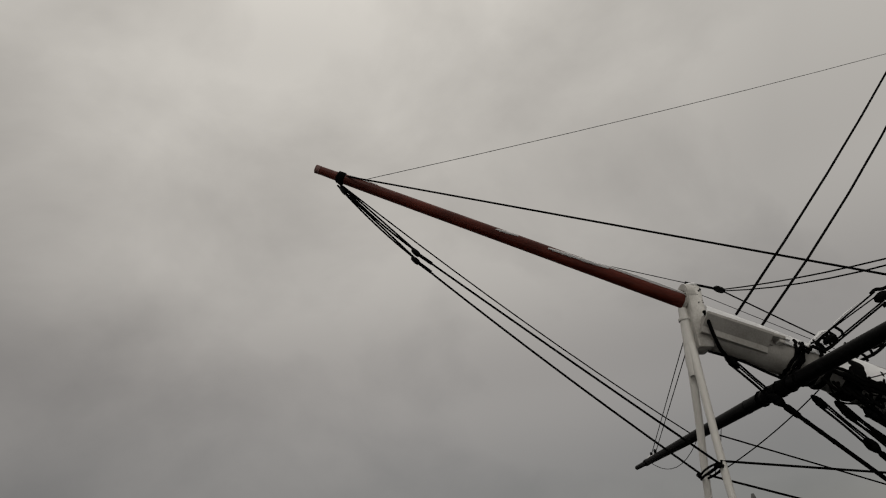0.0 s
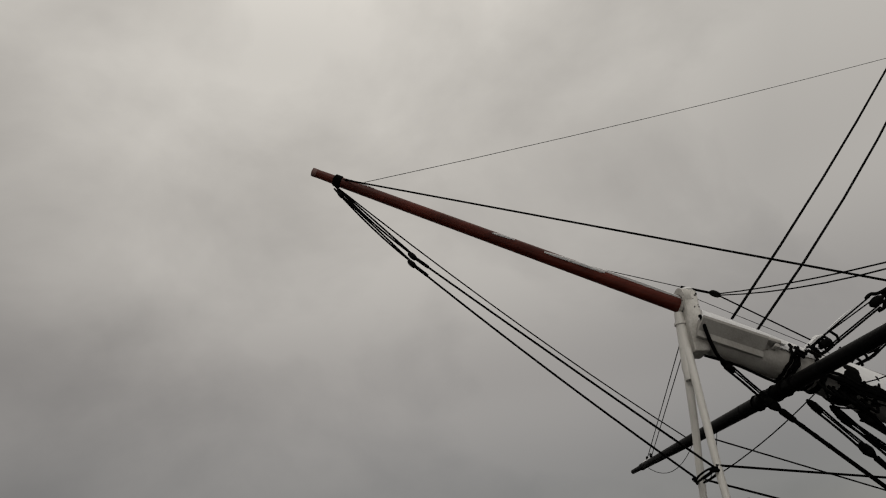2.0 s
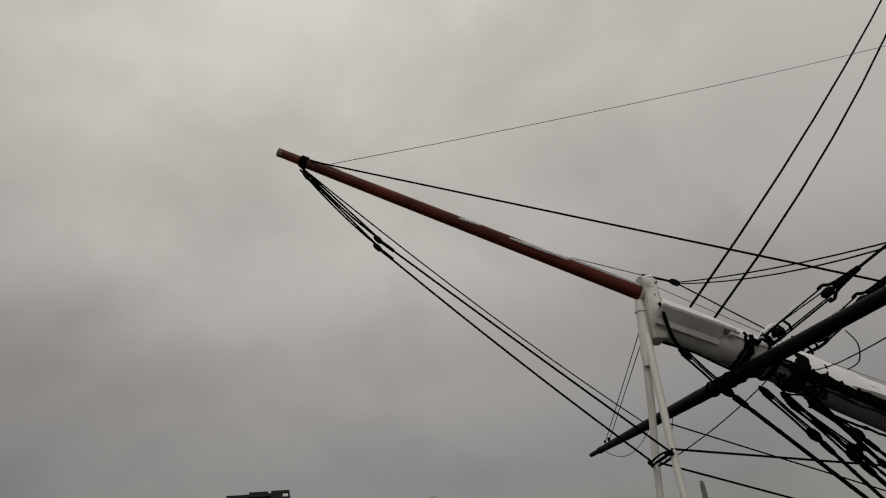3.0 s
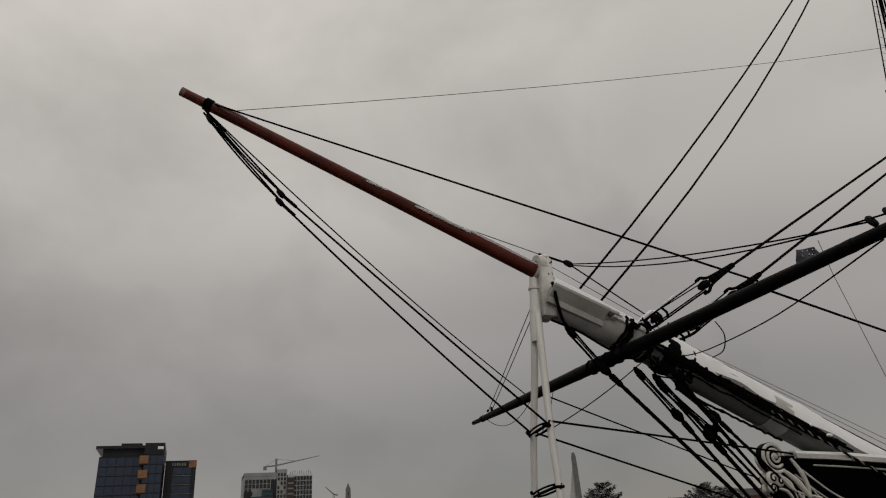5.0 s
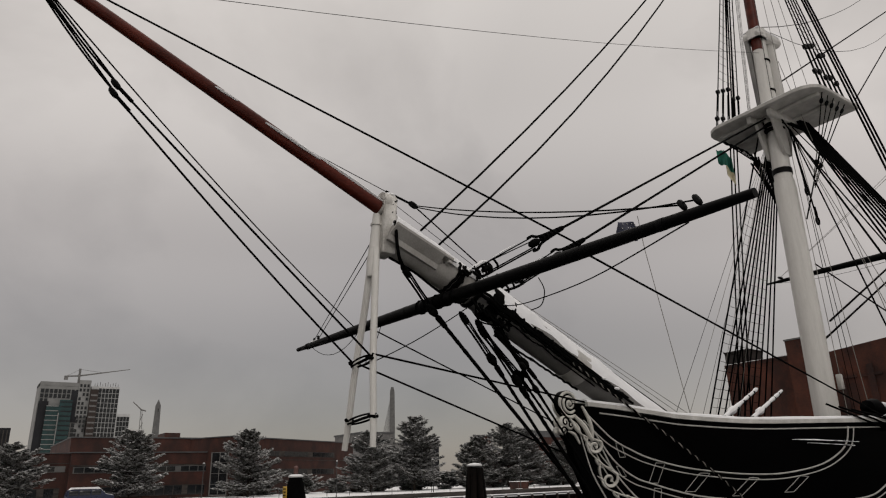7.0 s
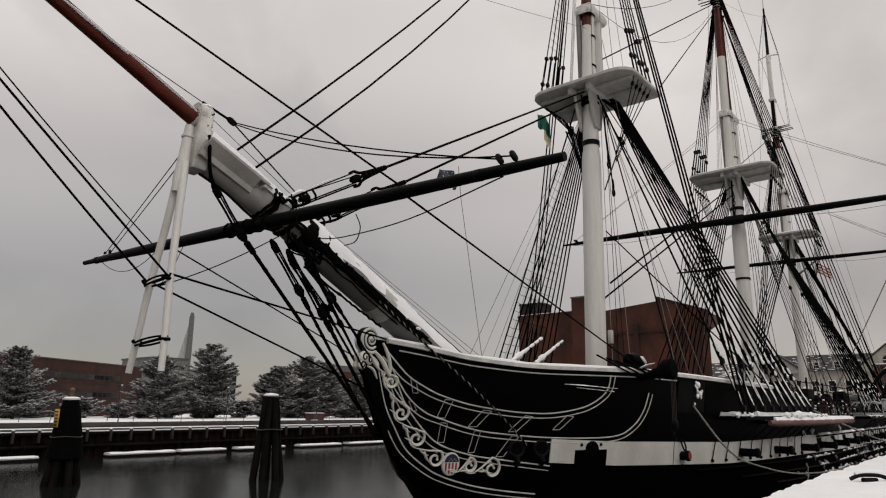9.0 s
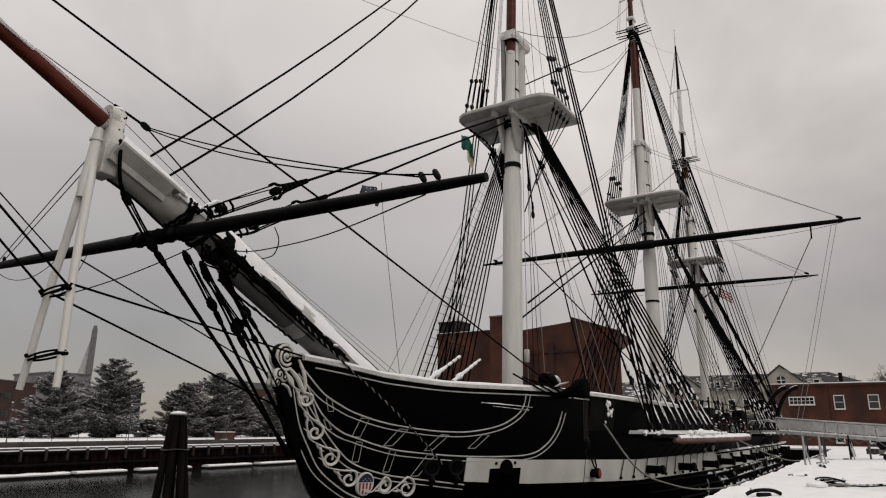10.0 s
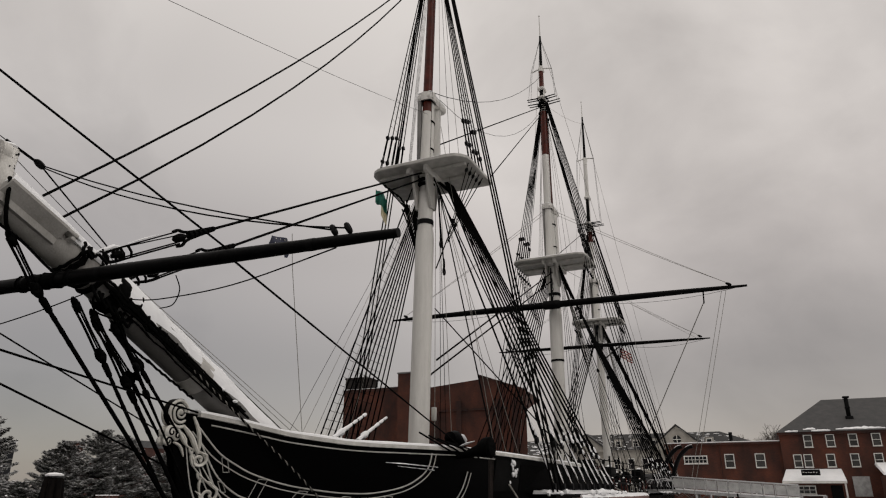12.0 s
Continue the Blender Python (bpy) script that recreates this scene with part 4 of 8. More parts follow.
for k in range(46):
    x = 9.0 + rnd.uniform(0, 15)
    z0, z1 = rnd.uniform(6.0, 6.4), rnd.uniform(5.4, 5.9)
    part("side_line", Geo().tube([skin(x, z0, 0.06), skin(x + rnd.uniform(-0.2, 0.2), (z0 + z1) / 2, 0.09), skin(x + rnd.uniform(-0.4, 0.4), z1, 0.06)], rnd.uniform(0.015, 0.035), 5), (M_TAR, M_TARSNOW, M_HEMP, M_SPAR)[k % 4], ship, "line belayed over the ship's side")
    if k % 2:
        zs = rnd.uniform(5.5, 6.3)
        part("clinging_snow", Geo().tube([skin(x, zs, 0.1), skin(x + 0.12, zs - 0.03, 0.12), skin(x + 0.3, zs - 0.02, 0.1)], [0.01, rnd.uniform(0.03, 0.06), 0.01], 6, 0.7), M_SNOW, ship)
part("fife_rail", Geo().box((8.6, -4.9, 6.62), (22.5, -4.75, 6.74), bevel=0.02), M_SPAR, ship, "dark red pin rail along the waist")
for k in range(24):
    x = 8.8 + 0.57 * k + rnd.uniform(-0.1, 0.1)
    h = rnd.uniform(0.25, 0.6)
    coil = part("rope_coil", Geo().tube([(x - 0.08, -4.98, 6.8), (x - 0.12, -5.0, 6.7 - h * 0.5), (x, -5.02, 6.66 - h), (x + 0.12, -5.0, 6.7 - h * 0.5), (x + 0.07, -4.98, 6.8)], 0.05, 6), M_TAR if k % 4 else M_HEMP, ship, "coiled line hung from the pin rail")
    if k % 3 == 0:
        part("snow_cap", Geo().tube([(x - 0.15, -4.95, 6.83), (x, -4.95, 6.87), (x + 0.16, -4.95, 6.82)], [0.015, 0.06, 0.015], 6), M_SNOW, coil)
for k in range(14):
    x = 7.5 + 1.5 * k + rnd.uniform(-0.4, 0.4)
    part("deck_post", Geo().tube([(x, -4.3 + rnd.uniform(-0.5, 0.9), 5.4), (x + rnd.uniform(-0.3, 0.3), -4.2, 7.1 + rnd.uniform(0, 0.9))], rnd.uniform(0.025, 0.06), 6), M_TAR, ship, "dark upright gear on the deck")


# ---------- bowsprit, jibboom, spritsail yard, dolphin striker ----------
def bow_axis(x):
    return Vector((x, 0, 8.82 + 0.497 * (-13.83 - x) - 0.075 * max(0, -17.3 - x)))


bx = np.linspace(-19.75, -7.5, 14)
bowsprit = part("bowsprit", Geo().tube([bow_axis(x) for x in bx], [0.31 + 0.15 * min(1, k / 4) for k in range(14)], 20), M_MIDGREY, ship, "thick grey bowsprit under a layer of snow")
part("bowsprit_end", Geo().tube([bow_axis(-19.75) - Vector((0.02, 0, 0.055)), bow_axis(-18.5) - Vector((0.02, 0, 0.045)), bow_axis(-17.4)], [0.335, 0.38, 0.45], 22), M_WHITEDULL, bowsprit, "white painted outer end")
rr = []
for x in np.linspace(-18.7, -8.2, 60):
    c = bow_axis(x)
    t = (0.09 + 0.05 * noise.noise((x * 0.8, 3, 1)) + 0.03 * noise.noise((x * 3, 1, 1))) * min(1.0, max(0.1, (x + 18.7) / 3.0)) - 0.17 * min(1.0, max(0.0, (-16.7 - x) / 1.2))
    up = Vector((0.445, 0, 0.895))
    w = 0.40 + 0.04 * noise.noise((x * 1.1, 8, 1))
    low = -0.06 if x > -17.2 else 0.10
    rr.append([c + Vector((0, -w - 0.05, 0)) + up * low, c + Vector((0, -w * 1.04 - 0.04, 0)) + up * (low + 0.16 + t * 0.6), c + Vector((0, -w * 0.55, 0)) + up * (0.44 + t), c + up * (0.48 + t),
               c + Vector((0, w * 0.55, 0)) + up * (0.44 + t), c + Vector((0, w * 0.95, 0)) + up * (0.30 + t * 0.5), c + Vector((0, w, 0)) + up * 0.22])
part("bowsprit_snow", Geo().rings(rr), M_SNOW, bowsprit, "thick ridge of snow")
for x, w in ((-17.45, 0.10), (-17.25, 0.12), (-16.72, 0.36), (-16.2, 0.08)):
    part("rope_collar", Geo().tube([bow_axis(x - w / 2), bow_axis(x - w / 4), bow_axis(x + w / 4), bow_axis(x + w / 2)], [0.455, 0.482, 0.482, 0.455], 18), M_TAR, bowsprit, "tarred rope collar")
part("gammon_plate", Geo().tube([bow_axis(-14.0), bow_axis(-13.5)], 0.48, 18), M_WHITE, bowsprit, "white bolted plate round the bowsprit")
for s in (-1, 1):
    for k in range(4):
        part("gammon_bolt", Geo().ball(bow_axis(-13.95 + 0.12 * k) + Vector((0, s * 0.44, -0.2)), 0.03, 6, 4), M_IRON, bowsprit)

# cap at the bowsprit's end
m = Matrix.Translation((-19.92, 0, 11.80)) @ Matrix.Rotation(radians(3), 4, "Y")
cap = part("bowsprit_cap", Geo().box((-0.18, -0.27, -0.70), (0.18, 0.27, 0.70), m, 0.025), M_CAP, ship, "heavy white timber cap, paint flaking at the top")
part("cap_head", Geo().tube([m @ Vector((-0.17, 0, 0.68)), m @ Vector((0.02, 0, 0.68))], 0.29, 20), M_CAP, cap)
part("cap_post", Geo().box((0.0, -0.25, 0.55), (0.20, 0.25, 0.86), m, 0.04), M_CAP, cap)
part("cap_snow", Geo().ball(m @ Vector((0.05, 0, 0.93)), 0.22, 10, 6, (0.8, 0.9, 0.35)), M_SNOW, cap)
part("cap_collar", Geo().tube([m @ Vector((-0.20, 0, 0.56)), m @ Vector((-0.14, 0, 0.54))], 0.245, 20), M_CAP, cap)
rnd = random.Random(4)
for k in range(16):
    a = k * 0.393
    part("bolt", Geo().ball(m @ Vector((-0.205, math.cos(a) * 0.23, 0.56 + math.sin(a) * 0.23)), 0.017, 5, 3), M_RUSTPOST, cap)
for k in range(9):
    part("bolt", Geo().ball(m @ Vector((rnd.uniform(0.02, 0.17), -0.265, rnd.uniform(0.35, 0.82))), rnd.uniform(0.012, 0.026), 5, 3), M_IRON, cap)

JT, JB = Vector((-28.72, 0, 16.3)), Vector((-20.1, 0, 12.36))


def jib(t):
    return lerp(JT, JB, t)


jibboom = part("jibboom", Geo().tube([jib(t) for t in (0, 0.06, 0.065, 0.3, 0.6, 1.0, 1.03)], [0.105, 0.115, 0.13, 0.145, 0.16, 0.178, 0.17], 18), M_SPAR, ship, "varnished red-brown jibboom with streaks of snow")
for t0, t1, a, w in ((0.09, 0.17, 0.6, 0.035), (0.5, 0.56, 0.12, 0.05), (0.64, 0.80, 0.04, 0.068), (0.78, 1.02, 0.75, 0.08)):
    pts, rad = [], []
    for k in range(15):
        t = t0 + (t1 - t0) * k / 14
        r = 0.132 + 0.045 * t
        aa = a + 0.25 * k / 14 * (1 if w > 0.02 else 0)
        pts.append(jib(t) + Vector((0.42 * math.sin(aa) * r, -math.cos(aa) * r, 0.9 * math.sin(aa) * r)))
        rad.append(w * (math.sin(math.pi * (0.06 + 0.88 * k / 14)) ** 0.5) * (1 + 0.3 * noise.noise((t * 30, 1, 1))))
    part("snow_streak", Geo().tube(pts, rad, 6, 0.6), M_SNOW, jibboom)
part("rope_collar", Geo().tube([jib(t) for t in (0.060, 0.063, 0.080, 0.084)], [0.12, 0.155, 0.155, 0.12], 14), M_TAR, jibboom, "tarred rope collar")
part("end_band", Geo().tube([jib(-0.001), jib(0.012)], 0.112, 16), M_FENDER, jibboom)

for s in (-1, 1):  # bees beside the cap: a cheek under an overhanging flange, with a notched end
    mm = Matrix.Translation((-19.08, s * 0.36, 11.42)) @ Matrix.Rotation(radians(22.5), 4, "Y")
    prof = [(-0.24, 0.06), (-0.24, 0.0), (-0.03, -0.23), (-0.03, -0.38), (0.08, -0.38), (0.08, 0.06)]
    bee = part("bee_block", Geo().rings([[mm @ Vector((u, y * -s, z)) for y, z in (prof if s < 0 else prof[::-1])] for u in (-0.90, 0.62)]), M_WHITEDULL, bowsprit, "white timber cheek coved under its top edge", smooth=False)
    part("bee_flange", Geo().box((0.60, -0.24 if s < 0 else -0.10, -0.02), (0.90, 0.10 if s < 0 else 0.24, 0.06), mm, 0.012), M_WHITEDULL, bee)
    part("bee_end", Geo().box((0.60, -0.05, -0.16), (0.72, 0.06, -0.02), mm, 0.012), M_WHITEDULL, bee)
    part("bee_lip", Geo().box((0.78, -0.21 if s < 0 else -0.14, -0.10), (0.90, 0.14 if s < 0 else 0.21, -0.015), mm, 0.012), M_WHITE, bee)
    rr = []
    for k in range(15):
        u = -0.90 + 1.95 * k / 14
        t = 0.15 + 0.05 * noise.noise((u * 2.3, s, 4)) - (0.06 if k in (0, 14) else 0)
        rr.append([mm @ Vector((u, -0.165, 0.05)), mm @ Vector((u, -0.15, 0.05 + t * 0.7)), mm @ Vector((u, -0.08, 0.05 + t)), mm @ Vector((u, 0.2, 0.06 + t)), mm @ Vector((u, 0.24, 0.05))])
    part("bee_snow", Geo().rings(rr), M_SNOW, bee, "snow lying on the timber")
# the jibboom's heel lying on the bowsprit, under snow
part("jib_saddle", Geo().tube([(-19.72, 0, 11.97), (-18.6, 0, 11.47), (-17.3, 0, 10.9)], [0.26, 0.26, 0.2], 12), M_SNOW, bowsprit, "snow heaped over the jibboom's heel")

YP, YS = Vector((-18.25, -8.66, 9.923)), Vector((-18.4, 8.95, 10.36))


def syard(t):
    return lerp(YS, YP, t)


sy = part("spritsail_yard", Geo().tube([syard(t) for t in (0, 0.045, 0.05, 0.2, 0.35, 0.5, 0.65, 0.8, 0.95, 1.0)], [0.07, 0.08, 0.10, 0.135, 0.155, 0.165, 0.155, 0.135, 0.10, 0.082], 16), M_BLACKSPAR, ship, "black yard slung across under the bowsprit")
for t in (0.05, 0.30, 0.42, 0.46, 0.55, 0.60, 0.75, 0.90):
    part("iron_band", Geo().tube([syard(t - 0.004), syard(t + 0.004)], 0.178 - 0.15 * abs(t - 0.5), 14), M_IRON, sy)
part("rope_sling", Geo().tube([syard(0.47), syard(0.475), syard(0.525), syard(0.53)], [0.165, 0.18, 0.18, 0.165], 14), M_TAR, sy)
part("yard_snow", Geo().tube([syard(t) + Vector((0, 0, 0.10)) for t in (0.055, 0.07, 0.09, 0.10)], [0.01, 0.05, 0.045, 0.01], 6), M_SNOW, sy)
for t0, t1 in ((0.11, 0.17), (0.18, 0.31), (0.33, 0.37), (0.60, 0.66), (0.83, 0.87)):
    n = 14
    part("yard_snow", Geo().tube([syard(t0 + (t1 - t0) * k / n) + Vector((0, 0, 0.175 - 0.17 * abs(t0 - 0.5) - 0.02)) for k in range(n + 1)], [0.008] + [0.028 + 0.014 * noise.noise((k * 0.8, t0 * 50, 2)) for k in range(n - 1)] + [0.008], 6), M_SNOW, sy)

striker = part("dolphin_striker", Geo().tube([(-20.15, 0, 12.15), (-20.17, 0, 11.9), (-20.22, 0, 11.25), (-20.26, 0, 10.8), (-20.29, 0, 10.5)], [0.10, 0.112, 0.135, 0.16, 0.12], 16), M_MAST, ship, "white forked dolphin striker hanging from the cap")
for s in (-1, 1):
    pts = smooth_path([(-20.22, s * 0.07, 11.22), (-20.26, s * 0.135, 10.72), (-20.35, s * 0.25, 9.66), (-20.47, s * 0.42, 8.40), (-20.55, s * 0.59, 7.12), (-20.6, s * 0.67, 6.50)], 4)
    part("striker_leg", Geo().tube(pts, [0.098 - 0.03 * k / (len(pts) - 1) for k in range(len(pts))], 14), M_MAST, striker)
for z, x in ((11.85, -20.175), (11.22, -20.22)):
    part("iron_band", Geo().tube([(x, 0, z), (x, 0, z + 0.05)], 0.142, 16), M_MAST, striker)
for z, y in ((8.44, 0.46), (7.15, 0.62)):
    for dz, rr_ in ((0.035, 0.022), (-0.03, 0.024)):
        loop = [(-20.53 + 0.11 * math.cos(a), math.sin(a) * (y + 0.02), z + dz * (0.4 + abs(math.cos(a))) - 0.05 * math.sin(a)) for a in np.linspace(0, 6.2832, 25)]
        part("spreader_loop", Geo().tube(loop, rr_, 6), M_TAR, striker, "black rope lashing between the legs")
    for sd in (-1, 1):
        part("spreader_seizing", Geo().tube([(-20.64, sd * (y * 0.86), z + 0.02), (-20.56, sd * (y + 0.05), z), (-20.44, sd * (y * 0.9), z + 0.02)], 0.042, 7), M_TAR, striker)

# standing and running rigging of the head
COLLAR = Vector((-28.2, 0, 16.0))
for s in (-1, 1):
    knot = Vector((-26.38, s * 0.10, 13.72 - 0.05 * s))
    for k in (-1, 1):
        rope("martingale_stay", COLLAR + Vector((0, s * 0.08, -0.15)), knot + Vector((0.03 * k, 0.05 * k, 0.05)), 0.022, ship, sag=0.05 * (k + 1))
    pulley(ship, knot, Vector((1, 0, -1)), 0.13, "heart")
    rope("martingale_stay", knot, (-20.51, s * 0.46, 8.46), 0.024, ship, sag=0.02 if s < 0 else 0.09)
    rope("martingale_lashing", knot, lerp(knot, (-20.51, s * 0.46, 8.46), 0.06), 0.04, ship)
pulley(ship, COLLAR + Vector((0.15, 0, -0.36)), (0.6, 0, -1), 0.14, "heart")
rope("martingale_guy", COLLAR + Vector((0, 0, -0.1)), syard(0.24) + Vector((0, 0, 0.15)), 0.018, ship, sag=0.22)
rope("back_stay_of_striker", (-20.52, -0.46, 8.55), (-13.62, -0.32, 7.72), 0.025, ship)
rope("back_stay_of_striker", (-20.52, 0.46, 8.5), (-13.4, 0.75, 6.35), 0.024, ship)
rope("striker_guy", (-20.5, -0.25, 9.2), (-13.5, 0.5, 7.0), 0.017, ship)
rope("jib_guy", COLLAR + Vector((0, 0, 0.12)), syard(0.79) + Vector((0, 0, 0.15)), 0.021, ship)
rope("yard_brace", syard(0.80) - Vector((0, 0, 0.1)), skin(-4.7, 6.9, 0.1), 0.022, ship)
rope("signal_halyard", (-27.45, 0, 15.98), (0.2, -0.2, 24.4), 0.008, ship, M_IRON, sag=0.3)
rope("jib_footline", (-22.4, -0.02, 13.53), (-19.86, -0.02, 12.82), 0.010, ship)
heart = Vector((-19.14, -0.1, 12.59))
rope("lift_pendant", (-19.9, 0, 12.85), heart, 0.03, ship)
pulley(ship, heart, (1, 0, -0.5), 0.14)
rope("cap_guy", heart, (-16.9, -0.2, 11.1), 0.018, ship)
rope("cap_guy", (-19.6, 0.1, 12.6), (-16.6, 0.1, 11.05), 0.008, ship, M_IRON)
for k, t in ((0, 0.926), (1, 0.943)):
    p = syard(t) + Vector((0, 0, 0.22))
    rope("yard_lift", heart + Vector((0.1, 0, -0.04 * k)), p, 0.016, ship, sag=0.16 + 0.16 * k)
    pulley(ship, p, (0, 0.5, 1), 0.12)
    rope("yard_lift", (-20.15, 0.25, 11.55 - 0.25 * k), syard(0.075 + 0.02 * k) + Vector((0, 0, 0.12)), 0.013, ship)
pulley(ship, syard(0.078) + Vector((0, 0, 0.14)), (0, 0.3, 1), 0.09)
pulley(ship, syard(0.096) + Vector((0, 0, 0.17)), (0, 0.3, 1), 0.09)
# foot ropes and braces under the yard
rope("yard_footrope", syard(0.06), syard(0.27), 0.010, ship, sag=0.55)
part("yard_brace", Geo().tube(smooth_path([syard(0.93) - Vector((0, 0, 0.12)), (-17.2, -4.2, 9.84), (-16.7, -1.6, 9.95), (-16.6, -0.5, 10.1)], 6), 0.014, 6), M_TAR, ship)
part("yard_brace", Geo().tube(smooth_path([syard(0.34) - Vector((0, 0, 0.1)), (-18.9, 2.4, 9.3), (-19.2, 2.2, 8.95), (-19.3, 2.2, 8.75)], 5), 0.010, 6), M_TAR, ship)
rope("yard_brace", (-19.3, 2.2, 8.75), (-17.6, -0.2, 10.0), 0.014, ship, sag=0.1)

FORE_HOUNDS = Vector((0.45, 0, 21.2))
for a, b, r, f1, f2 in (((-17.15, -0.18, 11.02), FORE_HOUNDS, 0.045, 0.014, 0.122), ((-16.3, 0.18, 10.62), FORE_HOUNDS - Vector((0, 0, 0.35)), 0.045, 0.05, 0.15)):
    a, b = Vector(a), Vector(b)
    d = (b - a).normalized()
    up = Vector((-d.z, 0, d.x))
    h1, h2 = lerp(a, b, f1), lerp(a, b, f2)
    st = rope("fore_stay", h2, b, r, ship, label="thick tarred stay set up with a heart and lashing")
    part("stay_heart", Geo().tube([h2 - d * 0.26, h2 - d * 0.16, h2, h2 + d * 0.14, h2 + d * 0.24], [0.05, 0.13, 0.155, 0.10, 0.04], 10, 0.8), M_TAR, st)
    for q in (-1, 1):  # the served strop that closes round the heart
        part("serving", Geo().tube(smooth_path([h2 - d * 0.2 + up * 0.20 * q, h2 + up * 0.21 * q, h2 + d * 0.3 + up * 0.10 * q, h2 + d * 1.35 + up * 0.035 * q], 5), 0.045, 6), M_TAR, st)
    for k in range(6):
        c = h2 + d * (0.38 + 0.19 * k)
        part("seizing", Geo().tube([c - d * 0.045, c + d * 0.045], 0.105 - 0.006 * k, 8), M_TAR, st)
    # lower heart: two legs of the collar with cross turns
    for q in (-1, 1):
        part("collar_leg", Geo().tube(smooth_path([a - d * 0.55 - up * 0.12 + Vector((0, 0.1 * q, 0)), a - d * 0.1 + up * 0.02, h1 - d * 0.2 + up * 0.13 * q, h1 + d * 0.20 + up * 0.14 * q], 5), 0.04, 7), M_TAR, st)
    for k in range(5):
        c = a + d * (-0.25 + 0.24 * k)
        part("seizing", Geo().tube([c - up * 0.15, c - up * 0.02 + Vector((0, -0.06, 0)), c + up * 0.15], 0.034, 6), M_TAR, st)
    part("stay_heart", Geo().tube([h1 - d * 0.1, h1 + d * 0.08, h1 + d * 0.24], [0.08, 0.14, 0.05], 9, 0.8), M_TAR, st)
    part("heart_snow", Geo().tube([h1 - d * 0.75 + up * 0.16, h1 - d * 0.3 + up * 0.2, h1 + up * 0.22, h1 + d * 0.2 + up * 0.16], [0.02, 0.05, 0.055, 0.02], 6), M_SNOW, st)
    for p, q, rl in ((0.15, 0.18, 0.022), (0.15, 0.08, 0.018), (-0.15, -0.15, 0.026), (-0.10, -0.10, 0.022)):
        part("lashing", Geo().tube([h1 + d * 0.05 + up * p, h2 - d * 0.08 + up * q], rl, 6), M_TAR, st)
    part("lashing_snow", Geo().tube([lerp(h1, h2, 0.2) + up * 0.2, lerp(h1, h2, 0.45) + up * 0.22, lerp(h1, h2, 0.7) + up * 0.22], [0.008, 0.022, 0.006], 5), M_SNOW, st)
part("yard_pendant", Geo().tube(smooth_path([(-15.1, -0.3, 11.15), (-15.05, -0.45, 10.75), (-15.25, -0.5, 10.3), (-15.65, -0.5, 10.1)], 5), 0.016, 6), M_TAR, ship)
rope("fore_topmast_stay", (-18.88, -0.05, 11.95), (1.0, 0, 34.9), 0.033, ship, sag=0.78)
rope("fore_topmast_stay", (-18.3, 0.05, 11.65), (1.0, 0, 34.8), 0.033, ship, sag=1.3)

# bobstays from the bowsprit to the stem
strap = part("cap_strap", Geo().tube(smooth_path([(-19.87, -0.40, 11.88), (-19.88, -0.46, 11.80), (-19.85, -0.46, 11.35), (-19.72, -0.36, 10.98), (-19.45, -0.12, 10.84)], 5), 0.045, 8), M_TAR, ship)
part("cap_strap", Geo().tube(smooth_path([(-19.87, -0.1, 11.04), (-19.15, -0.12, 10.76), (-18.44, -0.12, 10.37), (-17.9, -0.15, 10.2)], 5), 0.032, 8), M_TAR, ship)
for a, h, b, r in (((-19.40, -0.08, 10.80), (-18.62, -0.08, 9.86), (-13.73, -0.08, 5.1), 0.048), ((-17.66, -0.1, 9.78), (-16.80, -0.1, 8.76), (-13.80, -0.08, 5.0), 0.042),
                   ((-17.15, -0.1, 9.62), (-15.99, -0.1, 8.25), (-13.62, -0.1, 5.35), 0.050), ((-16.6, -0.2, 9.4), (-15.75, -0.15, 8.72), (-13.7, -0.12, 6.75), 0.038),
                   ((-16.8, 0.25, 9.55), (-15.6, 0.25, 8.45), (-13.5, 0.35, 6.2), 0.034)):
    a, h, b = Vector(a), Vector(h), Vector(b)
    d, e = (b - h).normalized(), (h - a).normalized()
    side_ = Vector((e.z, 0, -e.x))
    st = rope("bobstay", h, b, r, ship, label="thick tarred stay from bowsprit to stem")
    for k, rl in ((-1, 0.024), (-0.2, 0.018), (1, 0.028)):
        bow = Vector((0, -0.05 * k, 0))
        part("lashing", Geo().tube(smooth_path([a + side_ * 0.085 * k, lerp(a, h, 0.5) + side_ * 0.10 * k + bow, h + side_ * 0.08 * k], 4), rl, 6), M_TAR, st)
    part("seizing", Geo().tube([h + d * 0.2, h + d * 0.26, h + d * 0.55, h + d * 0.6], [r, r * 1.7, r * 1.5, r], 8), M_TAR, st)
    for k in range(3):
        c = h + d * (0.75 + 0.33 * k)
        part("seizing", Geo().tube([c - d * 0.05, c + d * 0.05], r * 1.12, 8), M_TAR, st)
    for c, g_ in ((h, d), (a, e)):
        part("stay_heart", Geo().tube([c - g_ * 0.17, c - g_ * 0.08, c + g_ * 0.05, c + g_ * 0.15, c + g_ * 0.24], [0.03, 0.085, 0.10, 0.075, 0.03] if c is a else [0.04, 0.12, 0.14, 0.10, 0.04], 10, 0.8), M_TAR, st)
        part("heart_knot", Geo().ball(c + g_ * 0.08 + Vector((-0.06, -0.08, -0.03)), 0.075, 7, 5), M_TAR, st)
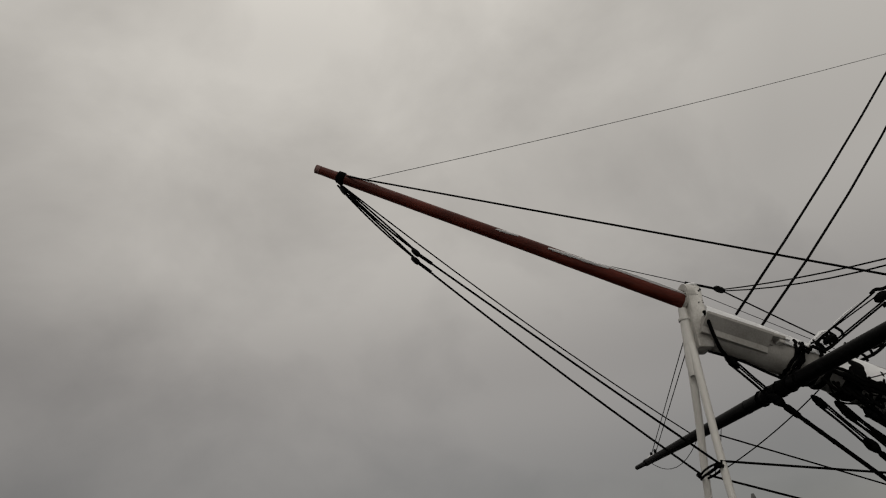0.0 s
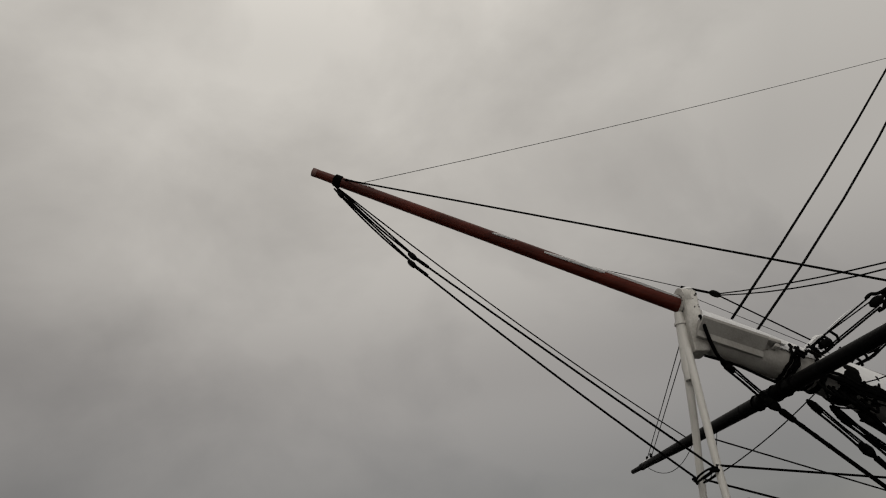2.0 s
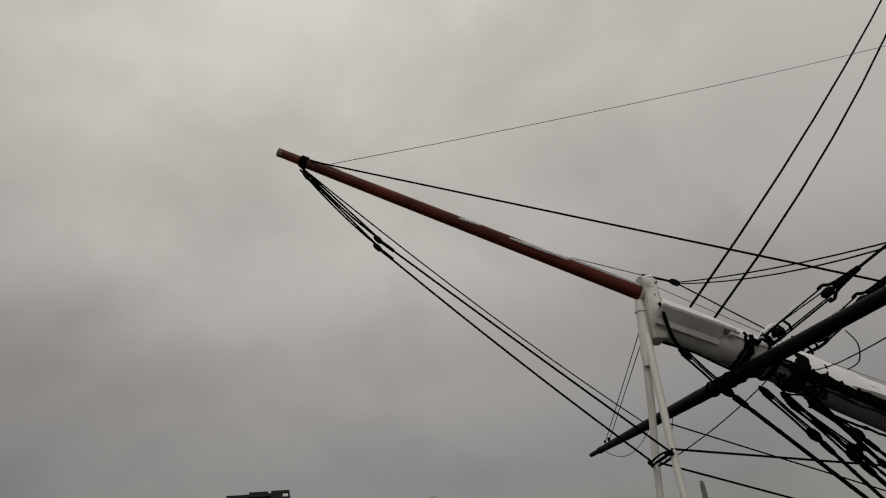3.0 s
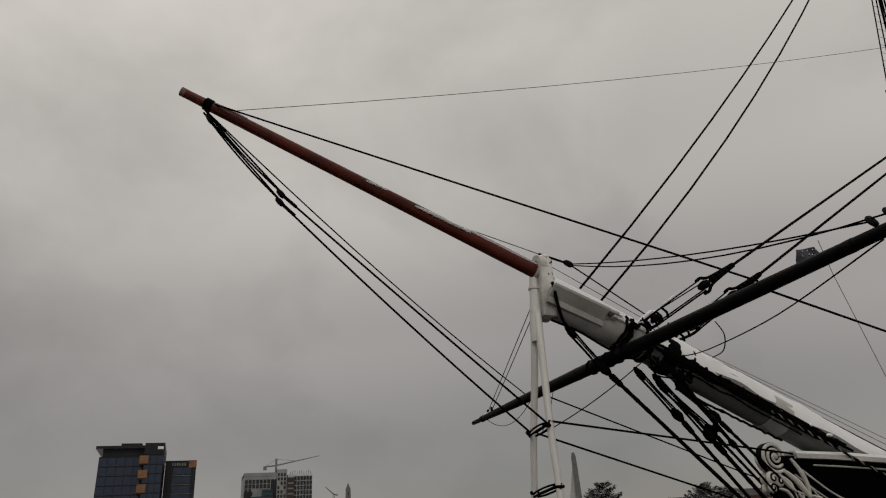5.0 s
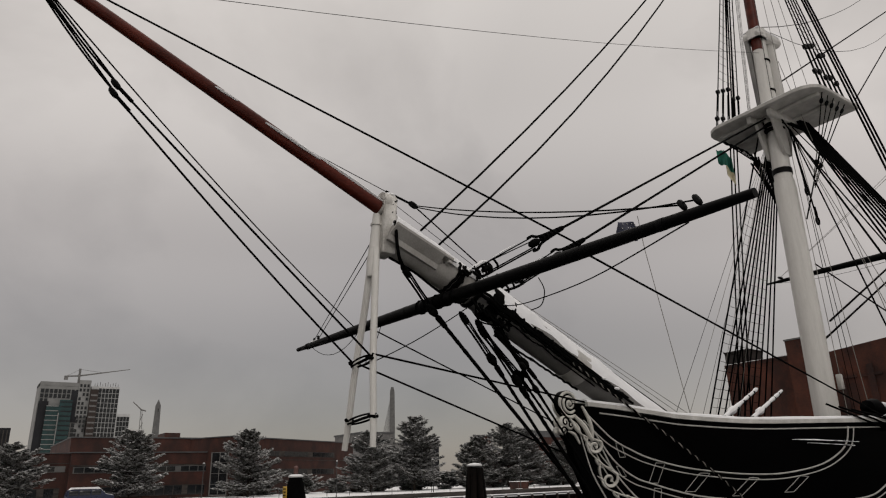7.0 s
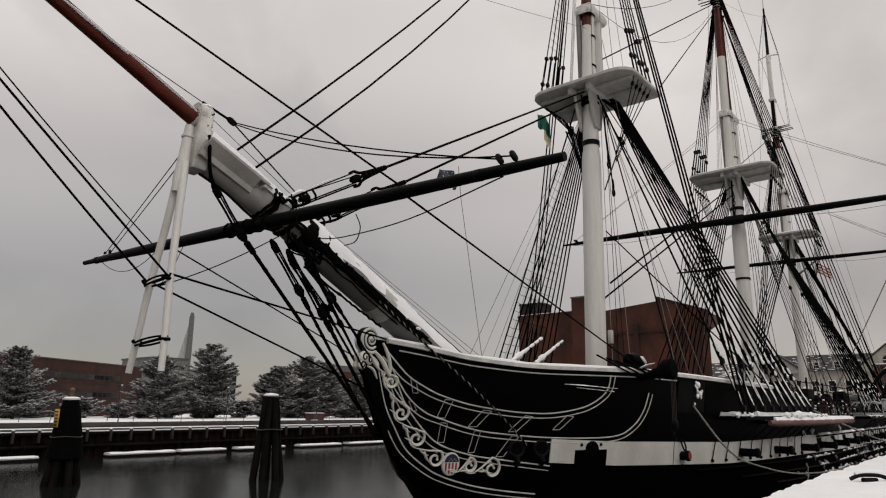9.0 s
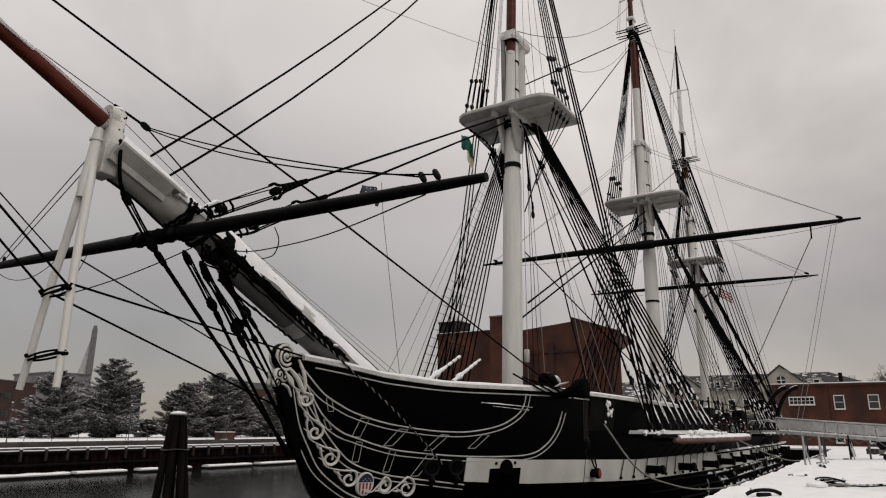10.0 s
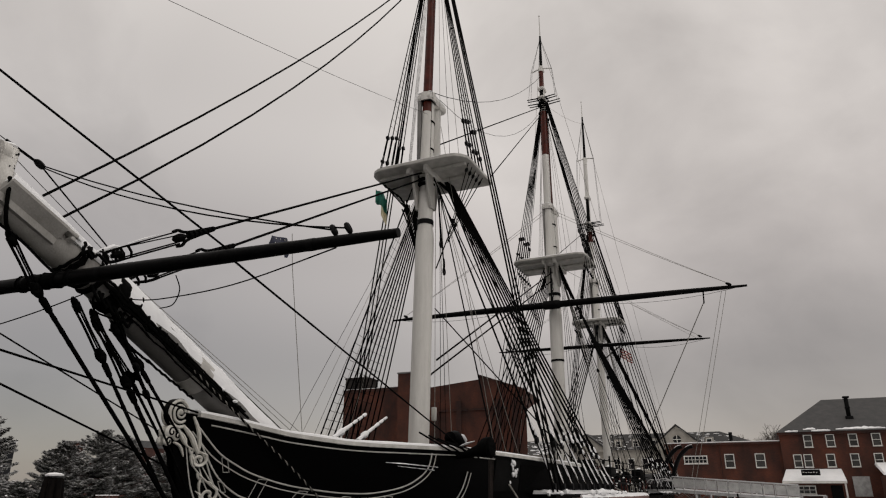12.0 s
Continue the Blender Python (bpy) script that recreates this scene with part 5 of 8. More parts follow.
# a loose fall hitched under the bowsprit, and lighter falls to the stem
pts = [lerp((-16.75, -0.2, 9.36), (-13.85, -0.2, 8.08), k / 30) + Vector((0, 0.03 * noise.noise((k * 0.9, 1, 0)), 0.05 * noise.noise((k * 0.7, 5, 0)))) for k in range(31)]
part("bobstay_fall", Geo().tube(pts, [0.03 * (1 + 0.9 * max(0, noise.noise((k * 0.8, 2, 6)))) for k in range(31)], 6), M_TAR, ship)
for k in range(3):
    a, b = bow_axis(-16.95 + 0.2 * k) + Vector((0, -0.3 + 0.2 * k, -0.42)), Vector((-13.66, -0.25 + 0.2 * k, 5.7 + 0.3 * k))
    c = lerp(a, b, 0.32 + 0.05 * ((k * 3) % 5))
    rope("bobstay_fall", a, c + Vector((0.02, 0, 0)), 0.022, ship)
    rope("bobstay_fall", a + Vector((0.16, 0.05, 0.04)), c, 0.018, ship)
    rope("bobstay_fall", c, b, 0.024, ship)
    pulley(ship, c, b - a, 0.14, "heart")
for k in range(5):  # knotted turns hanging off the collar
    a = bow_axis(-17.5 + 0.22 * k) + Vector((0, -0.3, -0.40))
    part("collar_turn", Geo().tube(smooth_path([a, a + Vector((0.05, -0.12, -0.22)), a + Vector((0.2, -0.1, -0.34)), a + Vector((0.34, 0.0, -0.12))], 4), 0.034, 6), M_TAR, ship)
# gear lashed along the bowsprit's side: a bunch of ropes with knots, and the lashings down to the bobstays
def along(x, ang, r):
    """A point beside the bowsprit: ang 0 is level to port, negative below."""
    return bow_axis(x) + Vector((0.445 * math.sin(ang) * r, -math.cos(ang) * r, 0.895 * math.sin(ang) * r))


rnd = random.Random(17)
for k in range(4):
    x, lean = -18.02 + 0.07 * k, rnd.uniform(-0.12, 0.12)
    turn = [along(x + lean * q / 12 + 0.03 * rnd.uniform(-1, 1), -1.9 + 2.6 * q / 12, 0.455 + 0.03 * rnd.random()) for q in range(13)]
    part("collar_turn", Geo().tube(turn, rnd.uniform(0.022, 0.042), 6), M_TAR, bowsprit, "tarred rope turns lashed round the bowsprit")
for k in range(3):
    p = along(-18.0 + 0.11 * k, rnd.uniform(-0.5, 0.4), 0.50)
    part("lashed_end", Geo().tube([p, p + Vector((rnd.uniform(-0.1, 0.25), -0.08, rnd.uniform(-0.05, 0.2))), p + Vector((rnd.uniform(0.1, 0.4), -0.05, rnd.uniform(-0.25, 0.25)))], rnd.uniform(0.03, 0.05), 6), M_TAR, bowsprit)


for i, (x0, x1, ang, r) in enumerate(((-17.3, -11.9, -0.26, 0.035), (-17.2, -12.3, -0.40, 0.05), (-17.0, -12.8, -0.55, 0.03), (-16.6, -12.1, -0.16, 0.025), (-16.6, -13.2, -0.75, 0.02))):
    xs = np.linspace(x0, x1, 44)
    pts = [along(x, ang + (0.12 * noise.noise((x * 2.2, i * 3.1, 0)) + 0.06 * noise.noise((x * 6, i, 2))) * max(0.25, min(1, (-14.2 - x) / 1.5)), 0.53 + 0.03 * noise.noise((x * 4, i, 7))) for x in xs]
    part("manrope", Geo().tube(pts, [r * (1 + (0.9 if k < 26 else 0.2) * max(0, noise.noise((k * 0.45, i * 2.7, 2)))) for k in range(44)], 7), M_TAR, ship, "tarred manropes lashed along the bowsprit")
for k in range(9):
    x = -17.3 + 0.33 * k + 0.05 * (k % 3)
    part("seizing", Geo().tube([along(x, -0.08, 0.52), along(x + 0.05, -0.3, 0.57), along(x + 0.02, -0.55, 0.54)], 0.035, 6), M_TAR, ship)
part("footrope", Geo().tube(smooth_path([along(-17.3, -0.6, 0.5), along(-16.9, -1.3, 0.75), along(-16.1, -0.8, 0.52)], 6), 0.022, 6), M_TAR, ship)
# a laid rope of three strands over the bow, snow caught in its lay
pts = [lerp((-14.3, -0.55, 8.75), skin(-12.6, 7.45, 0.12), k / 60) for k in range(60)]
pts += [skin(-12.6 + 3.2 * k / 110, 7.45 - 2.7 * k / 110, 0.12 + 0.12 * math.sin(math.pi * k / 110)) for k in range(111)]
for strand in range(3):
    lay = []
    for k, p in enumerate(pts):
        d = (pts[min(k + 1, len(pts) - 1)] - pts[max(k - 1, 0)]).normalized()
        u = d.cross(Vector((0, 0, 1))).normalized()
        q = k * 0.9 + strand * 2.0944
        lay.append(p + (u * math.cos(q) + d.cross(u) * math.sin(q)) * 0.017)
    part("boarding_rope", Geo().tube(lay, 0.018, 5), (M_HEMP, M_TAR, M_TAR)[strand], ship, "laid rope hanging over the bow")
for k in range(3):
    rope("bowsprit_lifeline", bow_axis(-16.6 + 0.3 * k) + Vector((0, 0.25, 0.8 + 0.05 * k)), (-9.0 + 0.5 * k, 0.4, 7.55), 0.009 + 0.006 * (k == 0), ship, M_TAR if k == 0 else M_HEMP)


# ---------- masts ----------
def deadeye(parent, at, axis, r=0.13):
    return part("deadeye", Geo().disc(at, axis, r, 0.12, 10), M_IRON, parent)


def build_mast(name, x0, rake, z_deck, top_z, cap_z, tm_head, tm_top, channel, feet, hound_drop, r0, top_half, top_len, ratlines, tm_x, shrouds, label, detail):
    def ax(z):
        return Vector((x0 + rake * (z - 7.8), 0, z))

    lower = part(name, Geo().tube([ax(z) for z in (z_deck, 8, 14, top_z - 2.2, top_z - 1.0, top_z - 0.9, cap_z)], [r0 * 1.02, r0, r0 * 0.97, r0 * 0.93, r0 * 0.93, r0 * 0.80, r0 * 0.74], 20).tube([ax(top_z) + Vector((detail.get("head_back", 0.0), 0, 0)), ax(cap_z) + Vector((detail.get("head_back", 0.0), 0, 0))], [r0 * 0.80, r0 * 0.76], 20), M_MAST, ship, label)
    part("iron_band", Geo().tube([ax(top_z - 2.85), ax(top_z - 2.6)], r0 * 1.02, 18), M_IRON, lower, "black iron band")
    for z in (10.2, 13.4, cap_z - 1.4, cap_z - 2.6, cap_z - 3.6):
        rr0 = r0 * (1.0 if z < top_z else 0.79)
        part("mast_hoop", Geo().tube([ax(z), ax(z + 0.10)], rr0 * 1.015, 18), M_MAST, lower)
    # cheeks under the top
    # duller white than the mast: shade below the top, put into the paint
    for s in (-1, 1):
        c = ax(top_z - 1.2)
        rr = [[(c.x - 0.75 * k - 0.1, s * (r0 * 0.75), z), (c.x + 0.55 * k + 0.1, s * (r0 * 0.75), z), (c.x + 0.55 * k + 0.1, s * (r0 * 0.75 + 0.14), z), (c.x - 0.75 * k - 0.1, s * (r0 * 0.75 + 0.14), z)]
              for z, k in ((top_z - 2.0, 0.25), (top_z - 0.8, 0.8), (top_z - 0.1, 1.0))]
        part("cheek", Geo().rings(rr), M_WHITE, lower)
    # the top: a white platform with rounded fore corners
    back = detail.get("top_back", 0.0)
    f, a = ax(top_z).x + back - top_len * 0.47, ax(top_z).x + back + top_len * 0.53
    out = [(a, -top_half), (a, top_half), (f + 0.9, top_half)]
    out += [(f + 0.9 - 0.9 * math.sin(t), top_half - 0.9 + 0.9 * math.cos(t)) for t in (0.4, 0.8, 1.2)]
    out += [(f, top_half - 0.9), (f, -top_half + 0.9)]
    out += [(f + 0.9 - 0.9 * math.cos(t), -top_half + 0.9 - 0.9 * math.sin(t)) for t in (0.4, 0.8, 1.2)]
    out += [(f + 0.9, -top_half)]
    cx = (f + a) / 2

    def outline(z, s):
        return [(cx + (x - cx) * s, y * s, z) for x, y in out]

    # platform and its beams share that shade-darkened white
    top = part("top_platform", Geo().rings([outline(top_z, 0.97), outline(top_z + 0.03, 1.0), outline(top_z + 0.17, 1.0), outline(top_z + 0.19, 0.97)]), M_WHITE, lower, "white platform at the lower mast's head", smooth=False)
    part("top_snow", Geo().rings([outline(top_z + 0.185, 0.96), outline(top_z + 0.26, 0.93), outline(top_z + 0.30, 0.8)]), M_SNOW, top)
    for s in (-1, 1):
        part("trestle_tree", Geo().box((f + 0.25, s * 0.48 - 0.11, top_z - 0.34), (a - 0.3, s * 0.48 + 0.11, top_z), bevel=0.03), M_WHITE, top)
    for x in (f + 0.9, ax(top_z).x + 0.75):
        part("cross_tree", Geo().box((x - 0.1, -top_half * 0.9, top_z - 0.16), (x + 0.1, top_half * 0.9, top_z), bevel=0.03), M_WHITE, top)
    # cap and topmast
    c = ax(cap_z) + Vector((detail.get("head_back", 0.0), 0, 0))
    t0 = Vector((tm_x, 0, top_z - 0.3))
    t1 = Vector((tm_x + rake * 1.4 * (tm_top - top_z), 0, tm_top))

    def tx(z):
        return lerp(t0, t1, (z - t0.z) / (t1.z - t0.z))

    tc = tx(cap_z)
    capo = part("mast_cap", Geo().box((tc.x - 0.42, -0.44, cap_z - 0.26), (c.x + 0.55, 0.44, cap_z + 0.16), bevel=0.10).tube([(tc.x, 0, cap_z - 0.26), (tc.x, 0, cap_z + 0.20)], 0.46, 16), M_MAST, lower, "white timber cap joining mast and topmast")
    part("cap_snow", Geo().box((tc.x - 0.38, -0.40, cap_z + 0.16), (c.x + 0.5, 0.40, cap_z + 0.25), bevel=0.06), M_SNOW, capo)
    tr = r0 * 0.62
    mid = cap_z - 0.35
    white_to = detail.get("white_to", mid)
    part("topmast_heel", Geo().tube([tx(top_z - 0.3), tx(white_to - (0.55 if white_to == mid else 0))], [tr * 1.02, tr], 16), M_MAST, lower)
    part("mast_batten", Geo().box((tx(top_z).x - 0.1, 0.22, top_z), (tx(top_z).x + 0.12, 0.42, cap_z - 0.2), bevel=0.03), M_MIDGREY, lower)
    for z in (top_z + 1.4, cap_z - 1.5):
        part("rope_turn", Geo().tube([ax(z), ax(z + 0.09)], r0 * 0.86, 14), M_TAR, lower)
    topmast = part("topmast", Geo().tube([tx(white_to - 0.6), tx((white_to + tm_head) / 2), tx(detail.get("red_to", tm_head))], [tr * 0.98, tr * 0.92, tr * 0.78], 16), M_SPAR, lower, "red-brown topmast")
    part("topmast_head", Geo().tube([tx(detail.get("red_to", tm_head)), tx(tm_top)], [tr * 0.85, tr * 0.62], 12), M_MAST, topmast)
    # crosstrees at the topmast head
    h = tx(tm_head + 0.1)
    wide = detail.get("crosstree", 1.0)
    for x, w in ((h.x - 0.55, 1.15 * wide), (h.x + 0.35, 1.35 * wide)) + (((h.x - 0.2, 1.2 * wide), (h.x + 0.75, 1.3 * wide)) if wide > 1 else ()):
        part("crosstree", Geo().tube([(x - 0.1, -w, h.z - 0.02), (x + 0.15, 0, h.z + 0.06), (x - 0.1, w, h.z - 0.02)], [0.04, 0.065, 0.04], 8), M_TAR, topmast)
    part("trestle", Geo().box((h.x - 0.8, -0.28, h.z - 0.08), (h.x + 0.7, 0.28, h.z + 0.08), bevel=0.03), M_MAST, topmast)
    if "tg_top" in detail:
        zt, zs, zp = detail["tg_top"], detail["spread"], detail["pole"]
        tg = part("topgallant_mast", Geo().tube([tx(tm_head - 0.3) - Vector((0.3, 0, 0)), tx(zs) - Vector((0.15, 0, 0)), tx(zt)], [0.2, 0.16, 0.09], 10), M_BLACKSPAR, topmast, "slender dark topgallant mast")
        for z0, z1, mat, nm in detail.get("paint", ()):
            part(nm, Geo().tube([tx(z0) - Vector((0.22, 0, 0)), tx(z1) - Vector((0.18, 0, 0))], [0.225, 0.21], 12), mat, tg)
        if "paint" in detail:
            zc = detail["paint"][0][1]
            part("topmast_cap", Geo().box((tx(zc).x - 0.55, -0.3, zc - 0.2), (tx(zc).x + 0.3, 0.3, zc + 0.12), bevel=0.06), M_MAST, tg)
            part("crosstree_snow", Geo().box((h.x - 0.5, -0.5, h.z + 0.08), (h.x + 0.4, 0.5, h.z + 0.16), bevel=0.03), M_SNOW, tg)
        part("pole", Geo().tube([tx(zt), tx(zp)], [0.06, 0.03], 8), M_MAST, tg)
        part("truck", Geo().ball(tx(zp), 0.09, 8, 4, (1, 1, 0.5)), M_MAST, tg)
        part("spreader", Geo().tube([(tx(zs).x, -0.95, zs), (tx(zs).x - 0.2, 0, zs + 0.1), (tx(zs).x, 0.95, zs)], 0.06, 6).box((tx(zs).x - 0.35, -0.2, zs - 0.1), (tx(zs).x + 0.3, 0.2, zs + 0.15), bevel=0.03), M_TRIM, tg)
        for s in (-1, 1):
            for dx in (-0.35, 0.35):
                rope("topgallant_shroud", tx(zt - 0.2), (tx(zs).x + dx * 0.4, s * 0.95, zs), 0.016, tg)
                rope("topgallant_shroud", (tx(zs).x + dx * 0.4, s * 0.95, zs), (h.x + dx, s * 1.25, h.z), 0.014, tg)
            rope("topgallant_backstay", tx(zt - 0.3), skin(feet[1] + 1.5, channel[2], 0.9, s), 0.014, tg, M_HEMP)
    # lower shrouds with deadeyes and snowy lanyards
    hound = ax(top_z - hound_drop)
    thick = detail.get("thick", 0.038)
    lines = {}
    for s in (-1, 1):
        for k in range(shrouds):
            t = k / (shrouds - 1)
            x = feet[0] + (feet[1] - feet[0]) * t + (detail.get("aft", 0.0) if s > 0 else 0.0)
            foot = Vector((x, s * (half(x, channel[2]) + 0.86), channel[2] + 0.1))
            head = hound + Vector((-0.25 + 0.9 * t, s * r0 * 0.95, 0.40 - 1.2 * t))
            if "heads" in detail and k:
                head = Vector((detail["heads"][0] + 0.65 * t, s * 0.36, detail["heads"][1] + 0.25 * t))
            d = (head - foot).normalized()
            lo, hi = foot + d * 0.22, foot + d * (2.1 - 0.3 * t + 0.45 * ((k * 7) % 3 == 1) if s < 0 and name == "foremast" else 1.55 + 0.12 * ((k * 7) % 3))
            sh = part("shroud", Geo().tube([hi, lerp(hi, head, 0.5), lerp(hi, head, 0.86), head], [thick, thick, thick, thick * 0.9], 6), M_TAR, lower)
            deadeye(sh, lo, (0, 1, 0))
            deadeye(sh, hi, (0, 1, 0), 0.15)
            part("shroud_end", Geo().tube([hi + d * 0.05, hi + d * 0.3, hi + d * 0.75, hi + d * 0.8], [thick * 1.9, thick * 2.1, thick * 1.7, thick], 7), M_TAR, sh)
            for j in (-1, 0, 1):
                part("lanyard", Geo().tube([lo + Vector((0.07 * j, 0, 0.03)), hi + Vector((0.07 * j, 0, -0.03))], 0.024, 5), M_HEMP if s < 0 and j == 0 and name == "foremast" else M_TAR, sh)
            if s < 0:
                rnd = random.Random(k + int(x0))
                for q in range(3):
                    c0 = rnd.uniform(-0.2, 0.5)
                    part("clinging_snow", Geo().tube([hi + d * (c0 + dq) + Vector((-0.04 + 0.03 * q, -0.04, 0.03)) for dq in (0.0, 0.08, 0.2, 0.3 + 0.2 * rnd.random())], [0.02, rnd.uniform(0.05, 0.085), rnd.uniform(0.03, 0.05), 0.008], 6), M_SNOW, sh)
                for q in range(4 if name == "foremast" else 2):
                    u0, ln = rnd.uniform(0.0, 0.5), rnd.uniform(0.3, 0.5)
                    part("lanyard_snow", Geo().tube([lerp(lo, hi, u0 + ln * dq) + Vector((-0.10 + 0.07 * q, -0.025, 0.02)) for dq in (0.0, 0.2, 0.5, 0.8, 1.0)], [0.006, rnd.uniform(0.012, 0.022), 0.014, rnd.uniform(0.012, 0.024), 0.005], 6), M_SNOW, sh)
            lines.setdefault(s, []).append((hi, head))
    for s in ratlines:
        g = Geo()
        z = 8.6
        while z < top_z - 3.2:
            prev = None
            for hi, head in lines[s][: shrouds - 2]:
                q = lerp(hi, head, (z - hi.z) / (head.z - hi.z))
                if prev is not None and (q - prev).length > 0.05:
                    g.tube(sagging(prev, q, 0.035 * (q - prev).length, 3), 0.012, 4)
                prev = q
            z += 0.40
        ob = part("ratline_web", g, M_TAR, lower, "thin sagging ratlines across the shrouds")
        ob["kind"] = "stuff"
    # wrapped shroud heads
    for s in (-1, 1):
        e = lerp(lines[s][0][1], lines[s][0][0], 0.17)
        part("shroud_wrapping", Geo().tube([hound + Vector((0, s * r0 * 0.7, 0.25)), lerp(lines[s][3][1], lines[s][3][0], 0.10), lerp(lines[s][3][1], lines[s][3][0], 0.2 if s < 0 else 0.12)], [thick * 2.2, thick * 1.8, thick], 8), M_TAR, lower)
        for j in ((3,) if s < 0 else (1, 3, 5) if "heads" in detail else ()):
            a0, b0 = lines[s][min(j, shrouds - 1)][1], lines[s][min(j, shrouds - 1)][0]
            part("shroud_wrapping", Geo().tube([a0, lerp(a0, b0, 0.06), lerp(a0, b0, 0.13), lerp(a0, b0, 0.16)], [thick * 1.5, thick * 1.4, thick * 1.3, thick], 7), M_TAR, lower)
    # futtock and topmast shrouds, backstays
    th = tx(tm_head - 0.2)
    for s in (-1, 1):
        nts = detail.get("topmast_shrouds", 5)
        for k in range(5 if nts == 5 else nts):
            x = ax(top_z).x - 0.5 + 2.0 * k / (nts - 1) if nts == 5 else ax(top_z).x - 0.9 + 3.3 * k / (nts - 1)
            rim = Vector((x, s * (top_half - 0.12), top_z + 0.1))
            catch = lerp(lines[s][min(k + 2, shrouds - 1)][1], lines[s][min(k + 2, shrouds - 1)][0], detail.get("catch", 0.24))
            fs = rope("futtock_shroud", rim, catch, 0.024, lower)
            pulley(fs, lerp(rim, catch, 0.2), rim - catch, 0.12, "futtock_plate")
            if "catch" in detail:
                nip = ax(catch.z - (1.15 + 0.12 * k if s < 0 else 2.3 - 0.15 * k)) + Vector((1.75 if s < 0 else 0.5, s * (0.45 if s < 0 else 0.6), 0))
                rope("catharpin", catch, nip, 0.022 if s < 0 else 0.05, fs)
                pulley(fs, lerp(catch, nip, 0.45), catch - nip, 0.10, "catharpin_knot")
                if k == 2:
                    rope("catharpin", nip, nip + Vector((-1.5 if s < 0 else 0.05, s * 0.05, -2.1 if s < 0 else -0.5)), 0.035, fs)
            ts = rope("topmast_shroud", rim + (th - rim) * 0.085, th, thick * 0.72 if nts == 5 else 0.02, topmast)
            deadeye(ts, rim + (th - rim) * (0.06 + 0.008 * (k % 2)), (0, 1, 0), 0.12)
            deadeye(ts, rim + (th - rim) * (0.145 + 0.012 * (k % 3)), (0, 1, 0), 0.12 if nts == 5 else 0.17)
            for j in (-1, 1):
                part("lanyard", Geo().tube([rim + (th - rim) * 0.005 + Vector((0.05 * j, 0, 0)), rim + (th - rim) * 0.15 + Vector((0.05 * j, 0, 0))], 0.026, 5), M_TAR, ts)
        for k in range(detail.get("backstays", 4)):
            b0, b1 = detail.get("backstay" if s < 0 else "backstay_far", detail.get("backstay", (feet[1] + 0.3, 0.75)))
            x = b0 + b1 * k
            foot = Vector((x, s * (half(x, channel[2]) + 0.8), channel[2] + 0.1))
            rope("backstay", foot, th + Vector((0.10 * k, s * 0.2, 0.15 * k)), thick if thick < 0.045 else 0.032, topmast)
    # ratlines and a tangle of light running gear on the topmast
    for s in (-1, 1):
        g = Geo()
        a0, b0 = Vector((ax(top_z).x - 0.5, s * (top_half - 0.12), top_z + 0.1)), Vector((ax(top_z).x + 1.5, s * (top_half - 0.12), top_z + 0.1))
        z = top_z + 3.2
        while z < tm_head - 1.5:
            q = (z - top_z) / (th.z - top_z)
            g.tube(sagging(lerp(a0, th, q), lerp(b0, th, q), 0.03, 3), 0.009, 4)
            z += 0.42
        part("ratline_web", g, M_TAR, topmast, "thin ratlines up the topmast shrouds")["kind"] = "stuff"
        for k in range(4):
            rope("halyard", tx(tm_head - 0.6 * k) + Vector((0.1 * k, s * 0.25, 0)), ax(top_z + 0.3) + Vector((-0.9 + 0.6 * k, s * (0.6 + 0.3 * k), 0)), 0.012, topmast, M_HEMP if k % 2 else M_TAR)
        for k in range(3):
            c = tx(tm_head - 0.5 - 0.7 * k) + Vector((0.25 * (k - 1), s * 0.35, 0))
            pulley(topmast, c, (0, 0.2 * s, 1), 0.16)
    for k in range(5):
        part("head_lashing", Geo().tube([tx(tm_head - 0.2 - 0.22 * k), tx(tm_head - 0.1 - 0.22 * k)], tr * (1.15 - 0.03 * k), 12), M_TAR, topmast)
    return ax, tx, lower, topmast


fx, ftx, foremast, fore_topmast = build_mast("foremast", 0.0, 0.044, 5.6, 21.05, 25.6, 38.0, 40.5, CHANNELS["fore"], (-0.35, 6.75), 0.35, 0.41, 2.68, 4.0, (1,), 0.3, 10, "thick white painted foremast with iron bands", {"top_back": 0.42, "head_back": 0.8, "backstay": (-0.5, 0.35), "backstay_far": (4.4, 0.6), "backstays": 3, "aft": 0.6, "thick": 0.041, "heads": (1.4, 21.65), "catch": 0.165})
mx_, mtx, mainmast, main_topmast = build_mast("mainmast", 24.4, 0.028, 5.4, 23.55, 28.5, 39.1, 40.9, CHANNELS["main"], (21.6, 33.6), 0.35, 0.50, 3.1, 4.3, (), 24.0, 9, "thick white painted mainmast with iron bands",
                                             {"white_to": 33.5, "red_to": 38.0, "crosstree": 1.12, "paint": ((39.4, 40.3, M_MAST, "white_masthead"), (40.3, 42.2, M_SPAR, "red_band"), (42.2, 42.8, M_MAST, "white_head")), "tg_top": 46.4, "spread": 42.5, "pole": 48.8, "topmast_shrouds": 7, "backstays": 6, "backstay": (20.5, 2.6), "backstay_far": (26.0, 1.2), "thick": 0.047, "top_back": 0.25, "head_back": 0.75})
